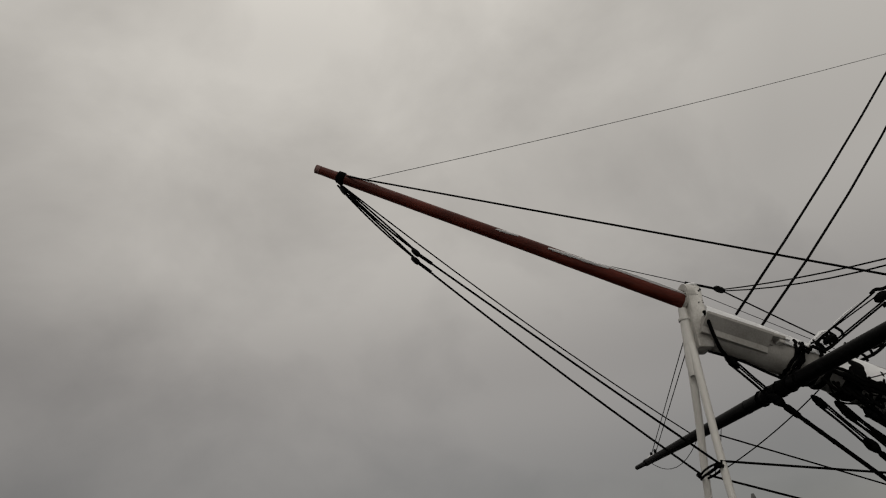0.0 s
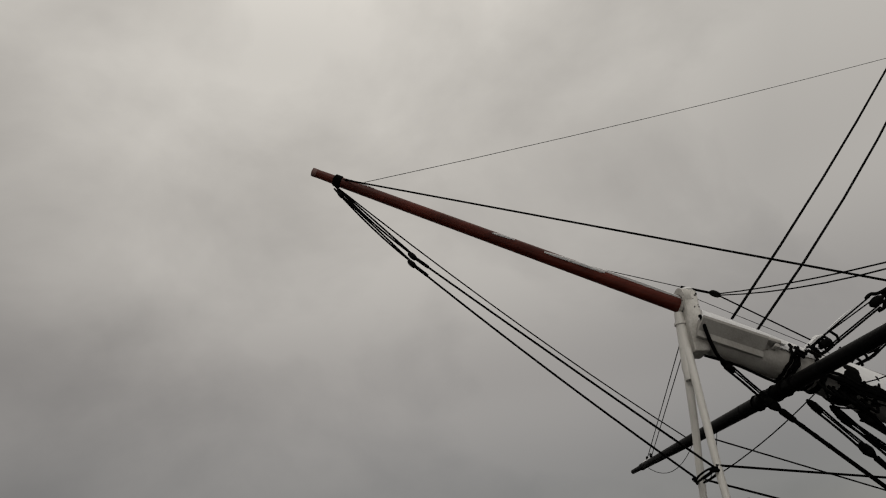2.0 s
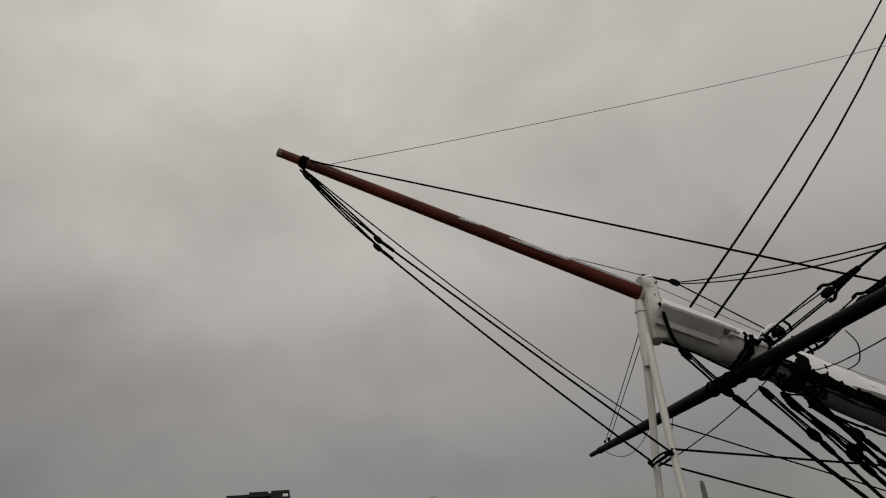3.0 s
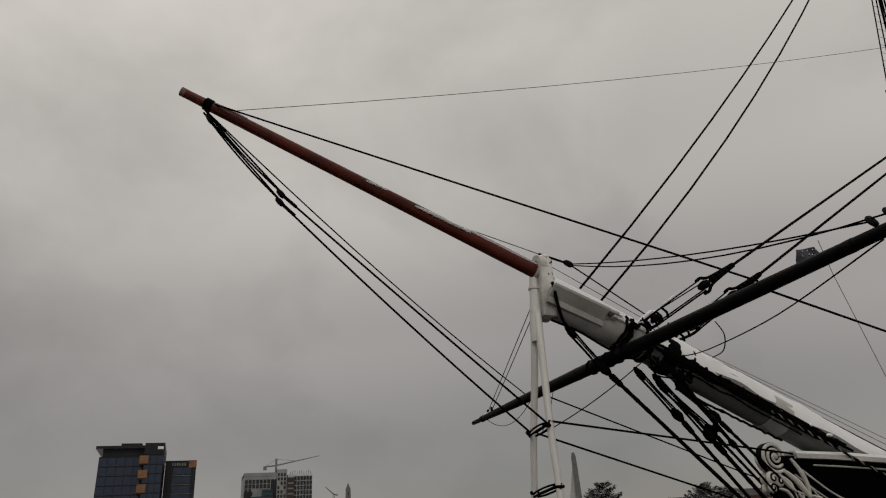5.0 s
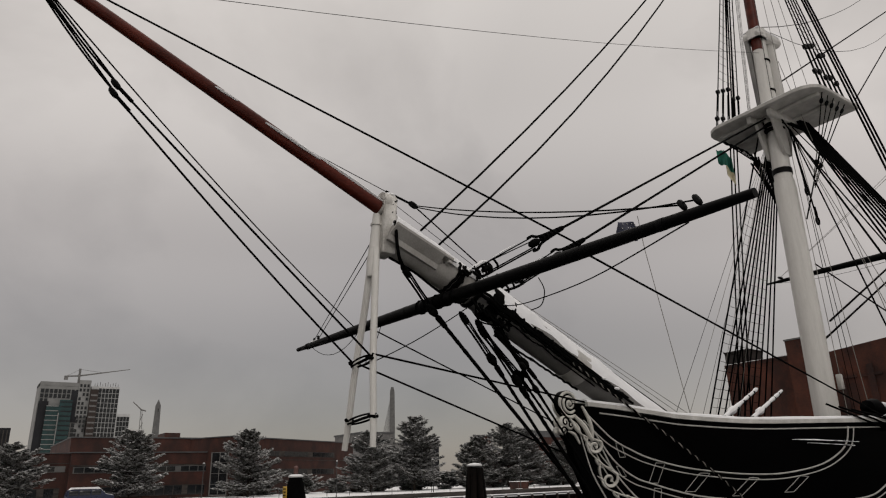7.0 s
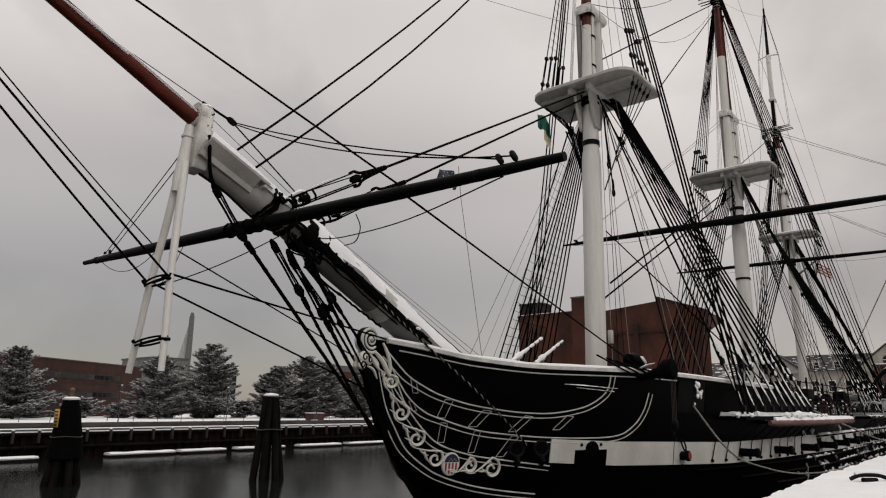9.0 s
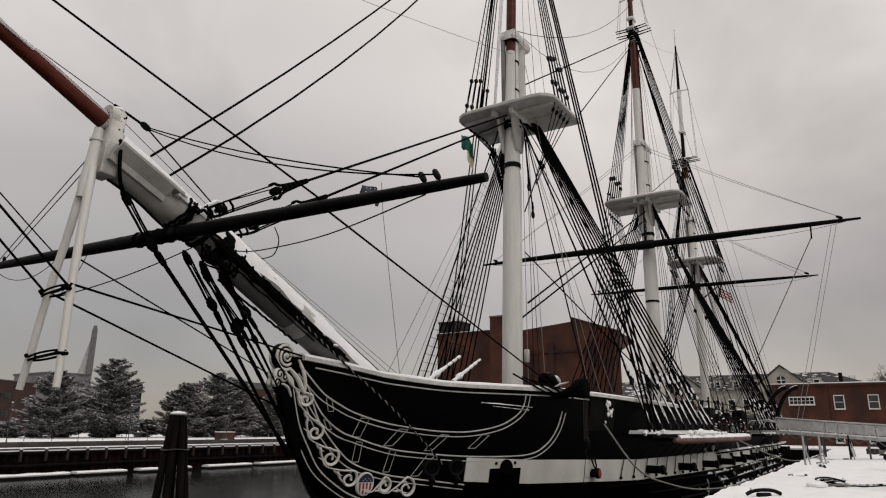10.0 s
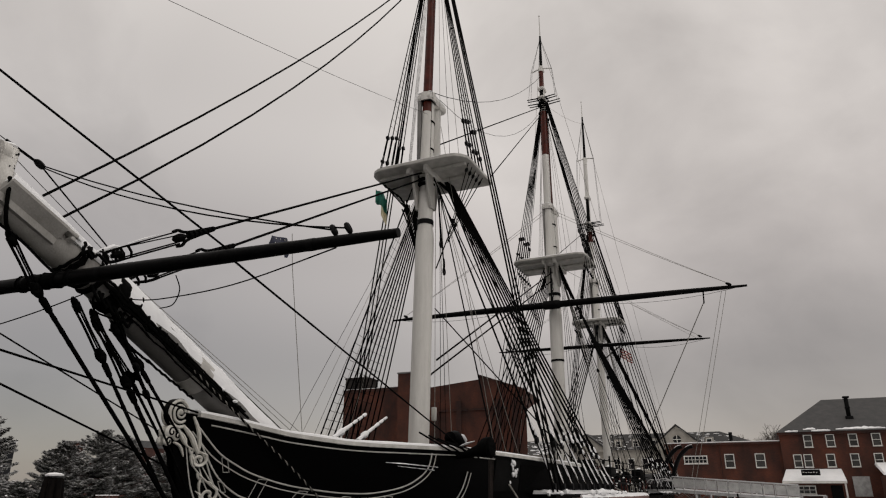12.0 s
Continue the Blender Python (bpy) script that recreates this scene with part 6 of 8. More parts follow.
zx, ztx, mizzen, miz_topmast = build_mast("mizzenmast", 41.3, 0.03, 5.6, 22.1, 26.6, 33.0, 35.6, CHANNELS["mizzen"], (40.6, 45.6), 0.35, 0.38, 2.55, 3.4, (), 41.0, 6, "white painted mizzenmast farthest aft",
                                          {"white_to": 31.0, "red_to": 32.2, "crosstree": 1.1, "paint": ((33.0, 36.3, M_MAST, "white_masthead"), (36.3, 40.4, M_MAST, "white_band"), (40.4, 41.2, M_MAST, "white_head")), "tg_top": 46.9, "spread": 41.2, "pole": 49.0, "topmast_shrouds": 6, "thick": 0.044})

part("iron_band", Geo().tube([mx_(15.3), mx_(15.46)], 0.525, 18), M_IRON, mainmast, "black iron band")
part("mast_paunch", Geo().tube([mx_(15.46), mx_(19.2)], 0.51, 18), M_MAST, mainmast)
part("red_spar", Geo().tube([mtx(28.9) + Vector((0.3, -0.26, 0)), mtx(38.0) + Vector((0.2, -0.2, 0))], 0.13, 10), M_SPAR, mainmast, "red-brown topgallant heel beside the topmast")
for k in range(7):
    c = mx_(20.4 + 0.26 * k) + Vector((-0.62, 0, 0))
    link = [c + Vector((0.0 if k % 2 else 0.08 * math.cos(q), 0.08 * math.cos(q) if k % 2 else 0.0, 0.16 * math.sin(q))) for q in np.linspace(0, 6.2832, 11)]
    part("chain_link", Geo().tube(link, 0.035, 6), M_IRON, mainmast)
part("mast_paunch", Geo().tube([fx(6.5), fx(17.4), fx(17.9)], [0.475, 0.455, 0.42], 20), M_MAST, foremast)
part("mast_box", Geo().box((0.3, -0.66, 8.7), (0.5, -0.46, 9.3), bevel=0.03), M_WHITE, foremast, "small white box on the mast")
for (dx, z0, z1) in ((0.28, 20.3, 17.35), (0.72, 20.2, 16.05)):
    p = fx(z1) + Vector((dx, -0.75, 0))
    pend = rope("pendant", fx(z0) + Vector((0.2, -0.55, 0)), p, 0.035, foremast)
    part("pendant_end", Geo().tube([p + Vector((0, 0, 0.5)), p + Vector((0, 0, 0.2)), p], [0.036, 0.065, 0.055], 7), M_TAR, pend)
    eye = [p + Vector((0.12 * math.cos(q), 0, -0.16 + 0.16 * math.sin(q))) for q in np.linspace(0, 6.2832, 13)]
    part("thimble", Geo().tube(eye, 0.045, 6), M_IRON, pend)

# main yard and crossjack yard
for nm, z, x, hl, r, lift in (("main_yard", 19.75, 23.75, 14.45, 0.27, 28.2), ("crossjack_yard", 19.6, 41.0, 10.75, 0.19, 26.3)):
    A, B = Vector((x, -hl, z - 0.12)), Vector((x, hl, z + 0.16))
    yd = part(nm, Geo().tube([lerp(A, B, t) for t in (0, 0.035, 0.04, 0.15, 0.3, 0.5, 0.7, 0.85, 0.96, 0.965, 1)], [r * 0.3, r * 0.38, r * 0.5, r * 0.72, r * 0.92, r, r * 0.92, r * 0.72, r * 0.5, r * 0.38, r * 0.3], 14), M_BLACKSPAR, ship, "long black yard across the mast, sails off")
    part("yard_snow", Geo().tube([lerp(A, B, t) + Vector((0, 0, r * (0.95 - 1.1 * abs(t - 0.5)))) for t in np.linspace(0.06, 0.94, 40)], [0.035 + 0.03 * noise.noise((k * 0.4, x, 1)) for k in range(40)], 6), M_SNOW, yd, "thin line of snow along the top")
    part("sling", Geo().tube([lerp(A, B, t) for t in (0.475, 0.48, 0.52, 0.525)], [r, r * 1.35, r * 1.35, r], 12), M_IRON, yd)
    part("sling_chain", Geo().tube([(x, 0, z), (x + 0.25, 0, z + 3.2)], 0.07, 6), M_IRON, yd)
    for s, e in ((-1, A), (1, B)):
        tip = lerp(e, lerp(A, B, 0.5), 0.085)
        pulley(yd, tip + Vector((0, 0, 0.25)), (0, 1, 0.5), 0.22)
        for k in range(2):
            rope("yard_lift", tip + Vector((0, 0, 0.3)), (x + 0.4, s * 0.3, lift - 0.3 * k), 0.016, yd, M_HEMP, sag=0.15)
        rope("yard_footrope", lerp(e, lerp(A, B, 0.5), 0.02), lerp(e, lerp(A, B, 0.5), 0.85), 0.014, yd, sag=0.55)
A = Vector((23.75, -14.45, 19.63))
rope("yard_tackle", A + Vector((0, 3.05, -0.9)), (33.1, -3.8, 7.5), 0.035, ship, M_HEMP)
rope("yard_tackle", A + Vector((0, 3.0, 0.0)), A + Vector((0, 3.05, -1.0)), 0.05, ship)
for k in range(2):
    rope("yard_tackle", A + Vector((0, 1.75 - 0.3 * k, -0.2)), (23.8, -9.0 - 0.3 * k, 6.1), 0.016, ship, M_HEMP)
rope("crossjack_brace", (41.0, -9.5, 19.6), (24.6, -0.5, 23.2), 0.014, ship, M_HEMP)

# stays between the masts
rope("main_stay", mx_(22.9), (1.0, -0.4, 11.55), 0.045, ship)
rope("main_stay", mx_(22.2), (1.2, 0.35, 10.7), 0.045, ship)
rope("main_topmast_stay", mtx(38.6), fx(22.6), 0.04, ship)
rope("main_topmast_stay", mtx(38.0), Vector((3.0, -2.6, 21.5)), 0.03, ship)
rope("main_topgallant_stay", mtx(42.0), fx(26.2), 0.018, ship, sag=1.6)
rope("royal_line", mtx(38.5), fx(26.0) + Vector((0.8, -0.3, 0)), 0.014, ship, sag=2.6)
rope("mizzen_stay", zx(21.8), (26.0, 0, 8.4), 0.045, ship)
rope("mizzen_topmast_stay", ztx(32.8), mx_(24.0), 0.03, ship)
rope("signal_line", ztx(46), mtx(39.0), 0.012, ship, M_HEMP, sag=0.4)
for dx, top, z1 in ((0.6, 24.0, 7.2), (1.4, 20.2, 7.2), (2.4, 20.0, 7.0)):
    rope("halyard", fx(top) + Vector((0.3, -0.6, 0)), (1.6 + dx * 1.1, -2.6 - dx * 0.3, z1), 0.014, ship, M_HEMP)
for k in range(5):
    rope("main_halyard", mx_(22.5) + Vector((0.3, -0.6, 0)), (22.0 + 1.3 * k, -4.6, 7.0), 0.02, ship, M_TAR if k % 2 else M_HEMP)
    rope("mizzen_halyard", zx(21.5) + Vector((0.1, -0.5, 0)), (38.5 + 1.0 * k, -3.4, 7.0), 0.018, ship, M_TAR if k % 2 else M_HEMP)
rope("fore_tackle", fx(20.2) + Vector((0.2, -0.6, 0)), (-3.6, -4.9, 7.0), 0.03, ship)
rope("fore_tackle", fx(20.0) + Vector((0.3, -0.6, 0)), (3.0, -5.6, 7.3), 0.03, ship)
for k in range(0, 7, 2):
    rope("mast_line", fx(20.4) + Vector((0.15 + 0.1 * k, -0.45 - 0.05 * (k % 3), 0)), (0.35 + 0.16 * k, -0.62 - 0.22 * (k % 4), 7.2), 0.014 + 0.006 * (k % 2), ship, M_TAR if k % 3 else M_HEMP)
for k in range(4):
    rope("mast_line", mx_(23.0) + Vector((0.2 + 0.15 * k, -0.55, 0)), (24.4 + 0.4 * k, -0.9 - 0.3 * k, 7.0), 0.018, ship)
    rope("mast_line", zx(21.6) + Vector((0.2 + 0.15 * k, -0.4, 0)), (41.2 + 0.4 * k, -0.7 - 0.3 * k, 7.0), 0.018, ship)
for k in range(6):
    rope("far_halyard", fx(20.3) + Vector((0.1, 0.4, 0)), (-4.5 + 1.1 * k, 4.2 + 0.1 * k, 7.1), 0.010, ship, M_HEMP if k % 2 else M_TAR)
rnd = random.Random(29)
for k in range(7):  # frapped catharpin legs on the far side
    a = Vector((1.2 + rnd.uniform(-0.35, 0.35), 1.55 + rnd.uniform(-0.15, 0.15), 20.1 + rnd.uniform(-0.5, 0.2)))
    c = Vector((0.9 + rnd.uniform(-0.25, 0.25), 1.05, 18.4 + rnd.uniform(-0.3, 0.3)))
    part("catharpin", Geo().tube(smooth_path([a, c, (0.9, 0.62, 16.75 + 0.08 * k)], 5), rnd.uniform(0.03, 0.055), 6), M_TAR, foremast, "tarred legs drawn together under the top")
for z in (20.35, 20.6, 20.8):
    part("stay_collar", Geo().tube([fx(z), fx(z + 0.13)], 0.47, 16), M_TAR, foremast, "tarred rope collar round the mast")
for k in range(0, 9, 4):
    rope("main_tackle", mx_(23.0) + Vector((0.1 * k - 0.4, -0.6, 0)), (16.5 + 1.7 * k, -5.4, 7.2), 0.03, ship)
    if k:
        pulley(ship, lerp(mx_(23.0) + Vector((0, -0.6, 0)), (16.5 + 1.7 * k, -5.4, 7.2), 0.55 + 0.11 * ((k * 5) % 4)), (0, -0.3, -1), 0.16)
rope("fore_tackle", fx(20.6) + Vector((0.6, -0.5, 0)), (8.6, -6.0, 6.9), 0.024, ship)
for k in range(0, 5, 2):
    rope("mizzen_tackle", zx(21.8) + Vector((0.1, -0.5, 0)), (34.5 + 1.6 * k, -4.6, 7.2), 0.024, ship)
# rope turns and tackle ends where the yard crosses the bowsprit
rnd = random.Random(31)
for k in range(5):
    a = bow_axis(-17.45 + 0.12 * k) + Vector((0, -0.42 + 0.05 * (k % 3), 0.1 + rnd.uniform(-0.25, 0.25)))
    b = Vector((-17.15, -0.18, 11.02)) + Vector((rnd.uniform(-0.3, 0.5), rnd.uniform(-0.3, 0.2), rnd.uniform(-0.25, 0.3)))
    mid = lerp(a, b, 0.5) + Vector((rnd.uniform(-0.15, 0.1), -0.22, rnd.uniform(-0.1, 0.15)))
    part("sling_turn", Geo().tube(smooth_path([a, mid, b], 5), rnd.uniform(0.018, 0.04), 6), M_TAR, ship)
for k in range(5):
    c = syard(0.46 + 0.022 * k)
    ring = [c + Vector((0.18 * math.cos(q), 0.03 * math.sin(2 * q), 0.18 * math.sin(q))) for q in np.linspace(0, 6.2832, 13)]
    part("yard_lashing", Geo().tube(ring, 0.022, 6), M_TAR, sy)
# lashings and blocks where the bowsprit enters the head
rnd = random.Random(12)
for k in range(5):
    c = bow_axis(-13.1 + 0.16 * k) + Vector((0, -0.50 + rnd.uniform(-0.06, 0.06), -0.16 + rnd.uniform(-0.06, 0.06)))
    knot = pulley(ship, c, (1, rnd.uniform(-0.5, 0.5), -0.4), rnd.uniform(0.05, 0.09), "lashed_block")
    if k % 3 == 0:
        part("snow_cap", Geo().ball(c + Vector((0, 0, 0.08)), 0.08, 6, 4, (1.3, 1, 0.6)), M_SNOW, knot)
rope("fore_sheet", fx(14.0) + Vector((0.5, -0.4, 0)), (4.0, -5.9, 7.0), 0.03, ship)

# ---------- things at the bow ----------
def cat_ring(u, w, h, up):
    c = Vector((-5.4 - 0.36 * u, -4.3 - u, 7.05 + up))
    return [c + Vector((w * math.cos(q), -0.36 * w * math.cos(q), h * math.sin(q))) for q in np.linspace(0, 5.9, 12)]


cat = part("cathead", Geo().rings([cat_ring(-0.5, 0.06, 0.08, -0.2), cat_ring(0.2, 0.09, 0.12, -0.12), cat_ring(0.75, 0.13, 0.20, 0.0), cat_ring(1.0, 0.22, 0.32, 0.08), cat_ring(1.28, 0.24, 0.35, 0.08), cat_ring(1.36, 0.17, 0.26, 0.06)]), M_TAR, ship, "black timber cathead with its tackle")
part("cathead_snow", Geo().tube([(-5.35, -4.2, 7.2), (-5.5, -4.6, 7.3), (-5.6, -4.9, 7.36)], [0.02, 0.07, 0.02], 6, 0.6), M_SNOW, cat)
for k in range(4):
    rope("cat_fall", (-5.95 + 0.13 * k, -5.55, 6.9), (-5.9 + 0.11 * k, -5.5, 5.45), 0.011, cat, M_RUSTPOST)
pulley(cat, (-5.75, -5.5, 5.35), (0, 0, 1), 0.2)
part("cat_hook", Geo().tube([(-5.75 + 0.1 * math.cos(a), -5.5, 5.05 + 0.14 * math.sin(a)) for a in np.linspace(1.5, 5.6, 9)], 0.03, 6), M_IRON, cat)
part("bow_screen", panel(-3.3, -1.75, 5.75, 6.85, -1, 0.01, 0.03), M_SCREEN, ship, "grey weather screen in the bulwark")
part("bow_opening", panel(-1.7, 3.0, 5.75, 6.7, -1, 0.01, 0.03), M_TAR, ship, "dark netting over the bulwark")
for x, z, q in ((-2.38, 6.80, 0.07), (-2.25, 6.74, 0.10), (-2.33, 6.62, 0.06), (-2.1, 6.42, 0.10), (-2.25, 6.34, 0.09), (-2.28, 6.52, 0.06), (-2.38, 6.06, 0.05), (-2.0, 6.52, 0.05), (-2.05, 6.30, 0.06), (-2.42, 6.70, 0.05)):
    part("clinging_snow", Geo().ball(skin(x, z, 0.08), q, 8, 5, (1, 0.7, 1.15)), M_SNOW, ship)
part("anchor_bar", Geo().tube([skin(-8.45, 6.6, 0.2), skin(-7.9, 6.57, 0.28), skin(-6.45, 6.5, 0.25)], [0.015, 0.035, 0.015], 6), M_TARSNOW, ship, "snowy bar lashed outside the bow")
part("anchor_bar", Geo().tube([skin(-8.0, 6.50, 0.2), skin(-6.55, 6.4, 0.22)], 0.022, 6), M_TARSNOW, ship)
dome = part("deck_bell", Geo().tube([(-3.45, -3.0, 7.62), (-3.35, -3.0, 7.66), (-3.0, -3.0, 7.62), (-2.5, -3.0, 7.45), (-2.3, -3.0, 7.3)], [0.05, 0.24, 0.36, 0.30, 0.08], 12), M_HULL, ship, "black rounded hood with snow on its slope")
part("bell_stand", Geo().tube([(-3.2, -3.0, 5.7), (-3.2, -3.0, 7.4)], 0.12, 8), M_HULL, dome)
part("bell_snow", Geo().tube([(-2.95, -3.26, 7.80), (-2.75, -3.26, 7.74), (-2.5, -3.24, 7.62), (-2.25, -3.1, 7.38)], [0.02, 0.10, 0.11, 0.04], 8), M_SNOW, dome)
for y, x in ((-0.0, -6.6), (-0.05, -5.05)):
    a, b = Vector((x - 0.2, y, 7.5)), Vector((x + 2.15, y + 0.1, 8.55))
    n = 26
    dav = part("boat_boom", Geo().tube([lerp(a, b, k / n) for k in range(n + 1)], [0.05] * (n + 1), 8), M_TAR, ship, "snow-coated spar raised over the rail")
    part("spar_snow", Geo().tube([lerp(a, b, k / n) + Vector((0, -0.01, 0.03)) for k in range(n + 1)], [(0.085 - 0.03 * k / n) * (1.0 + 0.35 * noise.noise((k * 0.5, x, 3)) + 0.25 * noise.noise((k * 1.3, x, 8))) + (0.05 if 4 < k < 8 else 0) for k in range(n + 1)], 8), M_SNOW, dav)
    for t in (0.35, 0.55, 0.72, 0.88):
        part("lashing", Geo().tube([lerp(a, b, t - 0.012), lerp(a, b, t + 0.012)], 0.085, 8), M_TAR, dav)
# lashings over the rail before the cathead
for k in range(4):
    part("rail_lashing", Geo().tube([(-7.0 + 0.4 * k, -3.5 - 0.15 * k, 7.6 - 0.08 * k), skin(-6.2 + 0.4 * k, 7.15, 0.15), skin(-5.4 + 0.3 * k, 6.85, 0.2)], 0.03, 6), M_TAR, ship)

# mooring line from the bow port to the pier
pts = smooth_path([skin(-2.5, 6.0, 0.1), (-2.04, -6.00, 4.44), (-0.73, -6.70, 3.87), (2.01, -7.50, 3.52), (6.09, -8.80, 3.72), (24.0, -10.2, 4.3)], 8)
solo("mooring_line", Geo().tube(pts, [0.036 - 0.008 * k / len(pts) for k in range(len(pts))], 7), M_HEMP, "pale mooring rope sagging from the bow to the pier", "rope")
pts = smooth_path([skin(9.0, 5.9, 0.3), (13.0, -8.5, 4.6), (18.0, -9.3, 4.1), (24.0, -10.3, 4.25)], 8)
solo("mooring_line", Geo().tube(pts, 0.035, 6), M_HEMP, "pale mooring rope sagging from the waist to the pier", "rope")


# ---------- flags ----------
def cloth(w, h, cols, rows, seed, droop):
    def at(u, v):
        f = 0.12 * math.sin(u * 7 + seed) + 0.08 * math.sin(v * 5 + u * 9 + seed * 2)
        return Vector((u * w * (1 - 0.3 * droop), f * 0.8, -v * h - u * droop * h))
    return at, cols, rows


def cloth_geo(at, u0, u1, v0, v1, n=8, off=0.0):
    return Geo().rings([[at(u0 + (u1 - u0) * i / n, v0 + (v1 - v0) * j / n) + Vector((0, off, 0)) for j in range(n + 1)] for i in range(n + 1)], closed=False, caps=False)


def flag(name, label, pos, at, pieces, pole):
    f = thing(name, label, "flag", pos)
    for nm, u0, u1, v0, v1, mat, off in pieces:
        part(nm, cloth_geo(at, u0, u1, v0, v1, 8, off), mat, f)
    if pole:
        part("staff", Geo().tube(pole, 0.012, 6), M_HEMP, f)
    return f


at, _, _ = cloth(-1.1, 0.62, 1, 1, 1.0, 0.25)
jack = flag("jack_flag", "small dark blue flag with white stars on a thin staff", (-10.0, 0.0, 13.9), at, [("field", 0, 1, 0, 1, M_BLUE, 0)], [(0, 0, 0.25), (0.15, 0, -0.9), (1.35, 0, -6.3)])
for i in range(5):
    for j in range(4):
        p = at((i + 0.5 + 0.25 * (j % 2)) / 5.6, (j + 0.5) / 4)
        part("star", Geo().ball(p - Vector((0, 0.012, 0)), 0.022, 5, 3), M_TRIM, jack)
at, _, _ = cloth(1.7, 1.1, 1, 1, 2.2, 0.7)
flag("ensign", "striped red and white ensign hanging slack aft", (53.2, -0.1, 21.6), at, [("red_stripe" if k % 2 == 0 else "white_stripe", 0, 1, k / 7, (k + 1) / 7, M_RED if k % 2 == 0 else M_TRIM, 0) for k in range(7)], None).rotation_euler = (0, 0, radians(-65))
at, _, _ = cloth(0.55, 0.75, 1, 1, 0.4, 0.5)
flag("signal_flag", "small green cloth hanging below the fore top", (-0.7, 2.25, 20.2), at, [("cloth", 0, 1, 0, 1, M_GREEN, 0)], None).rotation_euler = (0, 0, radians(-60))
at, _, _ = cloth(0.34, 1.35, 1, 1, 3.4, 0.4)
flag("signal_flag", "furled green and cream cloth below the fore top", (-0.62, 1.95, 20.05), at, [("cloth", 0, 1, 0, 0.6, M_GREEN, 0), ("cloth", 0, 1, 0.6, 1, M_CREAMCLOTH, 0)], None).rotation_euler = (0, 0, radians(-60))
# gaff that carries the ensign
rope("spanker_gaff", zx(18.0), (53.4, 0, 21.8), 0.09, ship, M_BLACKSPAR, label="black gaff aft of the mizzenmast")


# ---------- trees on the far quay ----------
def pine(seed, h, spread):
    """A broad shaggy pine: tapered trunk, upswept limbs in tiers, needle tufts in flat sprays, frost lying along the sprays."""
    rnd = random.Random(seed)
    lean = rnd.uniform(-0.5, 0.5)
    trunk = Geo().tube([(lean * (k / 8) ** 2, 0.06 * rnd.uniform(-1, 1), h * 0.96 * k / 8) for k in range(9)], [0.24 * (1 - k / 8.6) + 0.02 for k in range(9)], 8)
    limb, tuft, snow = Geo(), Geo(), Geo()
    z = h * 0.09
    while z < h * 0.98:
        t = z / h
        reach = spread * 1.06 * min(1, 0.75 + t * 1.5) * max(0.03, 1 - max(0, t - 0.2) / 0.8) ** 0.6 + 0.25
        root = Vector((lean * t * t, 0, z))
        for k in range(rnd.randint(4, 6)):
            a = rnd.uniform(0, 6.2832)
            ln = reach * rnd.choice((0.5, 0.72, 0.88, 1.0, 1.08))
            d = Vector((math.cos(a), math.sin(a), 0))
            rise = rnd.uniform(0.0, 0.2) + 0.3 * t
            mid = root + d * ln * 0.55 + Vector((0, 0, ln * rise * 0.25))
            tip = root + d * ln + Vector((0, 0, ln * rise))
            limb.tube([root, mid, tip], [0.06 * (1 - t) + 0.02, 0.035, 0.012], 5)
            for j in range(int(12 + ln * 16)):
                s = 1.05 - 0.82 * rnd.random() ** 1.3
                wide = 0.12 + 0.26 * ln * (1.1 - s)
                c = lerp(root, mid, s / 0.55) if s < 0.55 else lerp(mid, tip, (s - 0.55) / 0.45)
                base = c + Vector((-d.y, d.x, 0)) * rnd.gauss(0, wide) + d * rnd.gauss(0, 0.1) + Vector((0, 0, rnd.gauss(0.03, 0.09)))
                size = rnd.uniform(0.18, 0.38)
                for q in range(6):
                    b = rnd.uniform(0, 6.2832)
                    v = Vector((math.cos(b), math.sin(b), rnd.uniform(-0.15, 0.6))).normalized() * size * rnd.uniform(0.7, 1.25)
                    w = Vector((-math.sin(b), math.cos(b), rnd.uniform(-0.3, 0.3))) * size * 0.26
                    tuft.quad(base, base + v * 0.6 + w, base + v, base + v * 0.6 - w)
                if rnd.random() < 0.85:  # frost lying along the spray
                    b = a + rnd.gauss(0, 0.5)
                    u = Vector((math.cos(b), math.sin(b), rise)) * rnd.uniform(0.18, 0.46)
                    w = Vector((-math.sin(b), math.cos(b), 0)) * rnd.uniform(0.08, 0.19)
                    e = base + Vector((0, 0, size * 0.22))
                    snow.quad(e - u, e + w, e + u, e + Vector((0, 0, 0.11)))
                    snow.quad(e - u, e + Vector((0, 0, 0.11)), e + u, e - w)
        z += rnd.uniform(0.28, 0.48)
    return trunk.mesh("trunk", M_BARK, True), limb.mesh("limb", M_BARK, True), tuft.mesh("crown", M_NEEDLE), snow.mesh("snow", M_FROST)


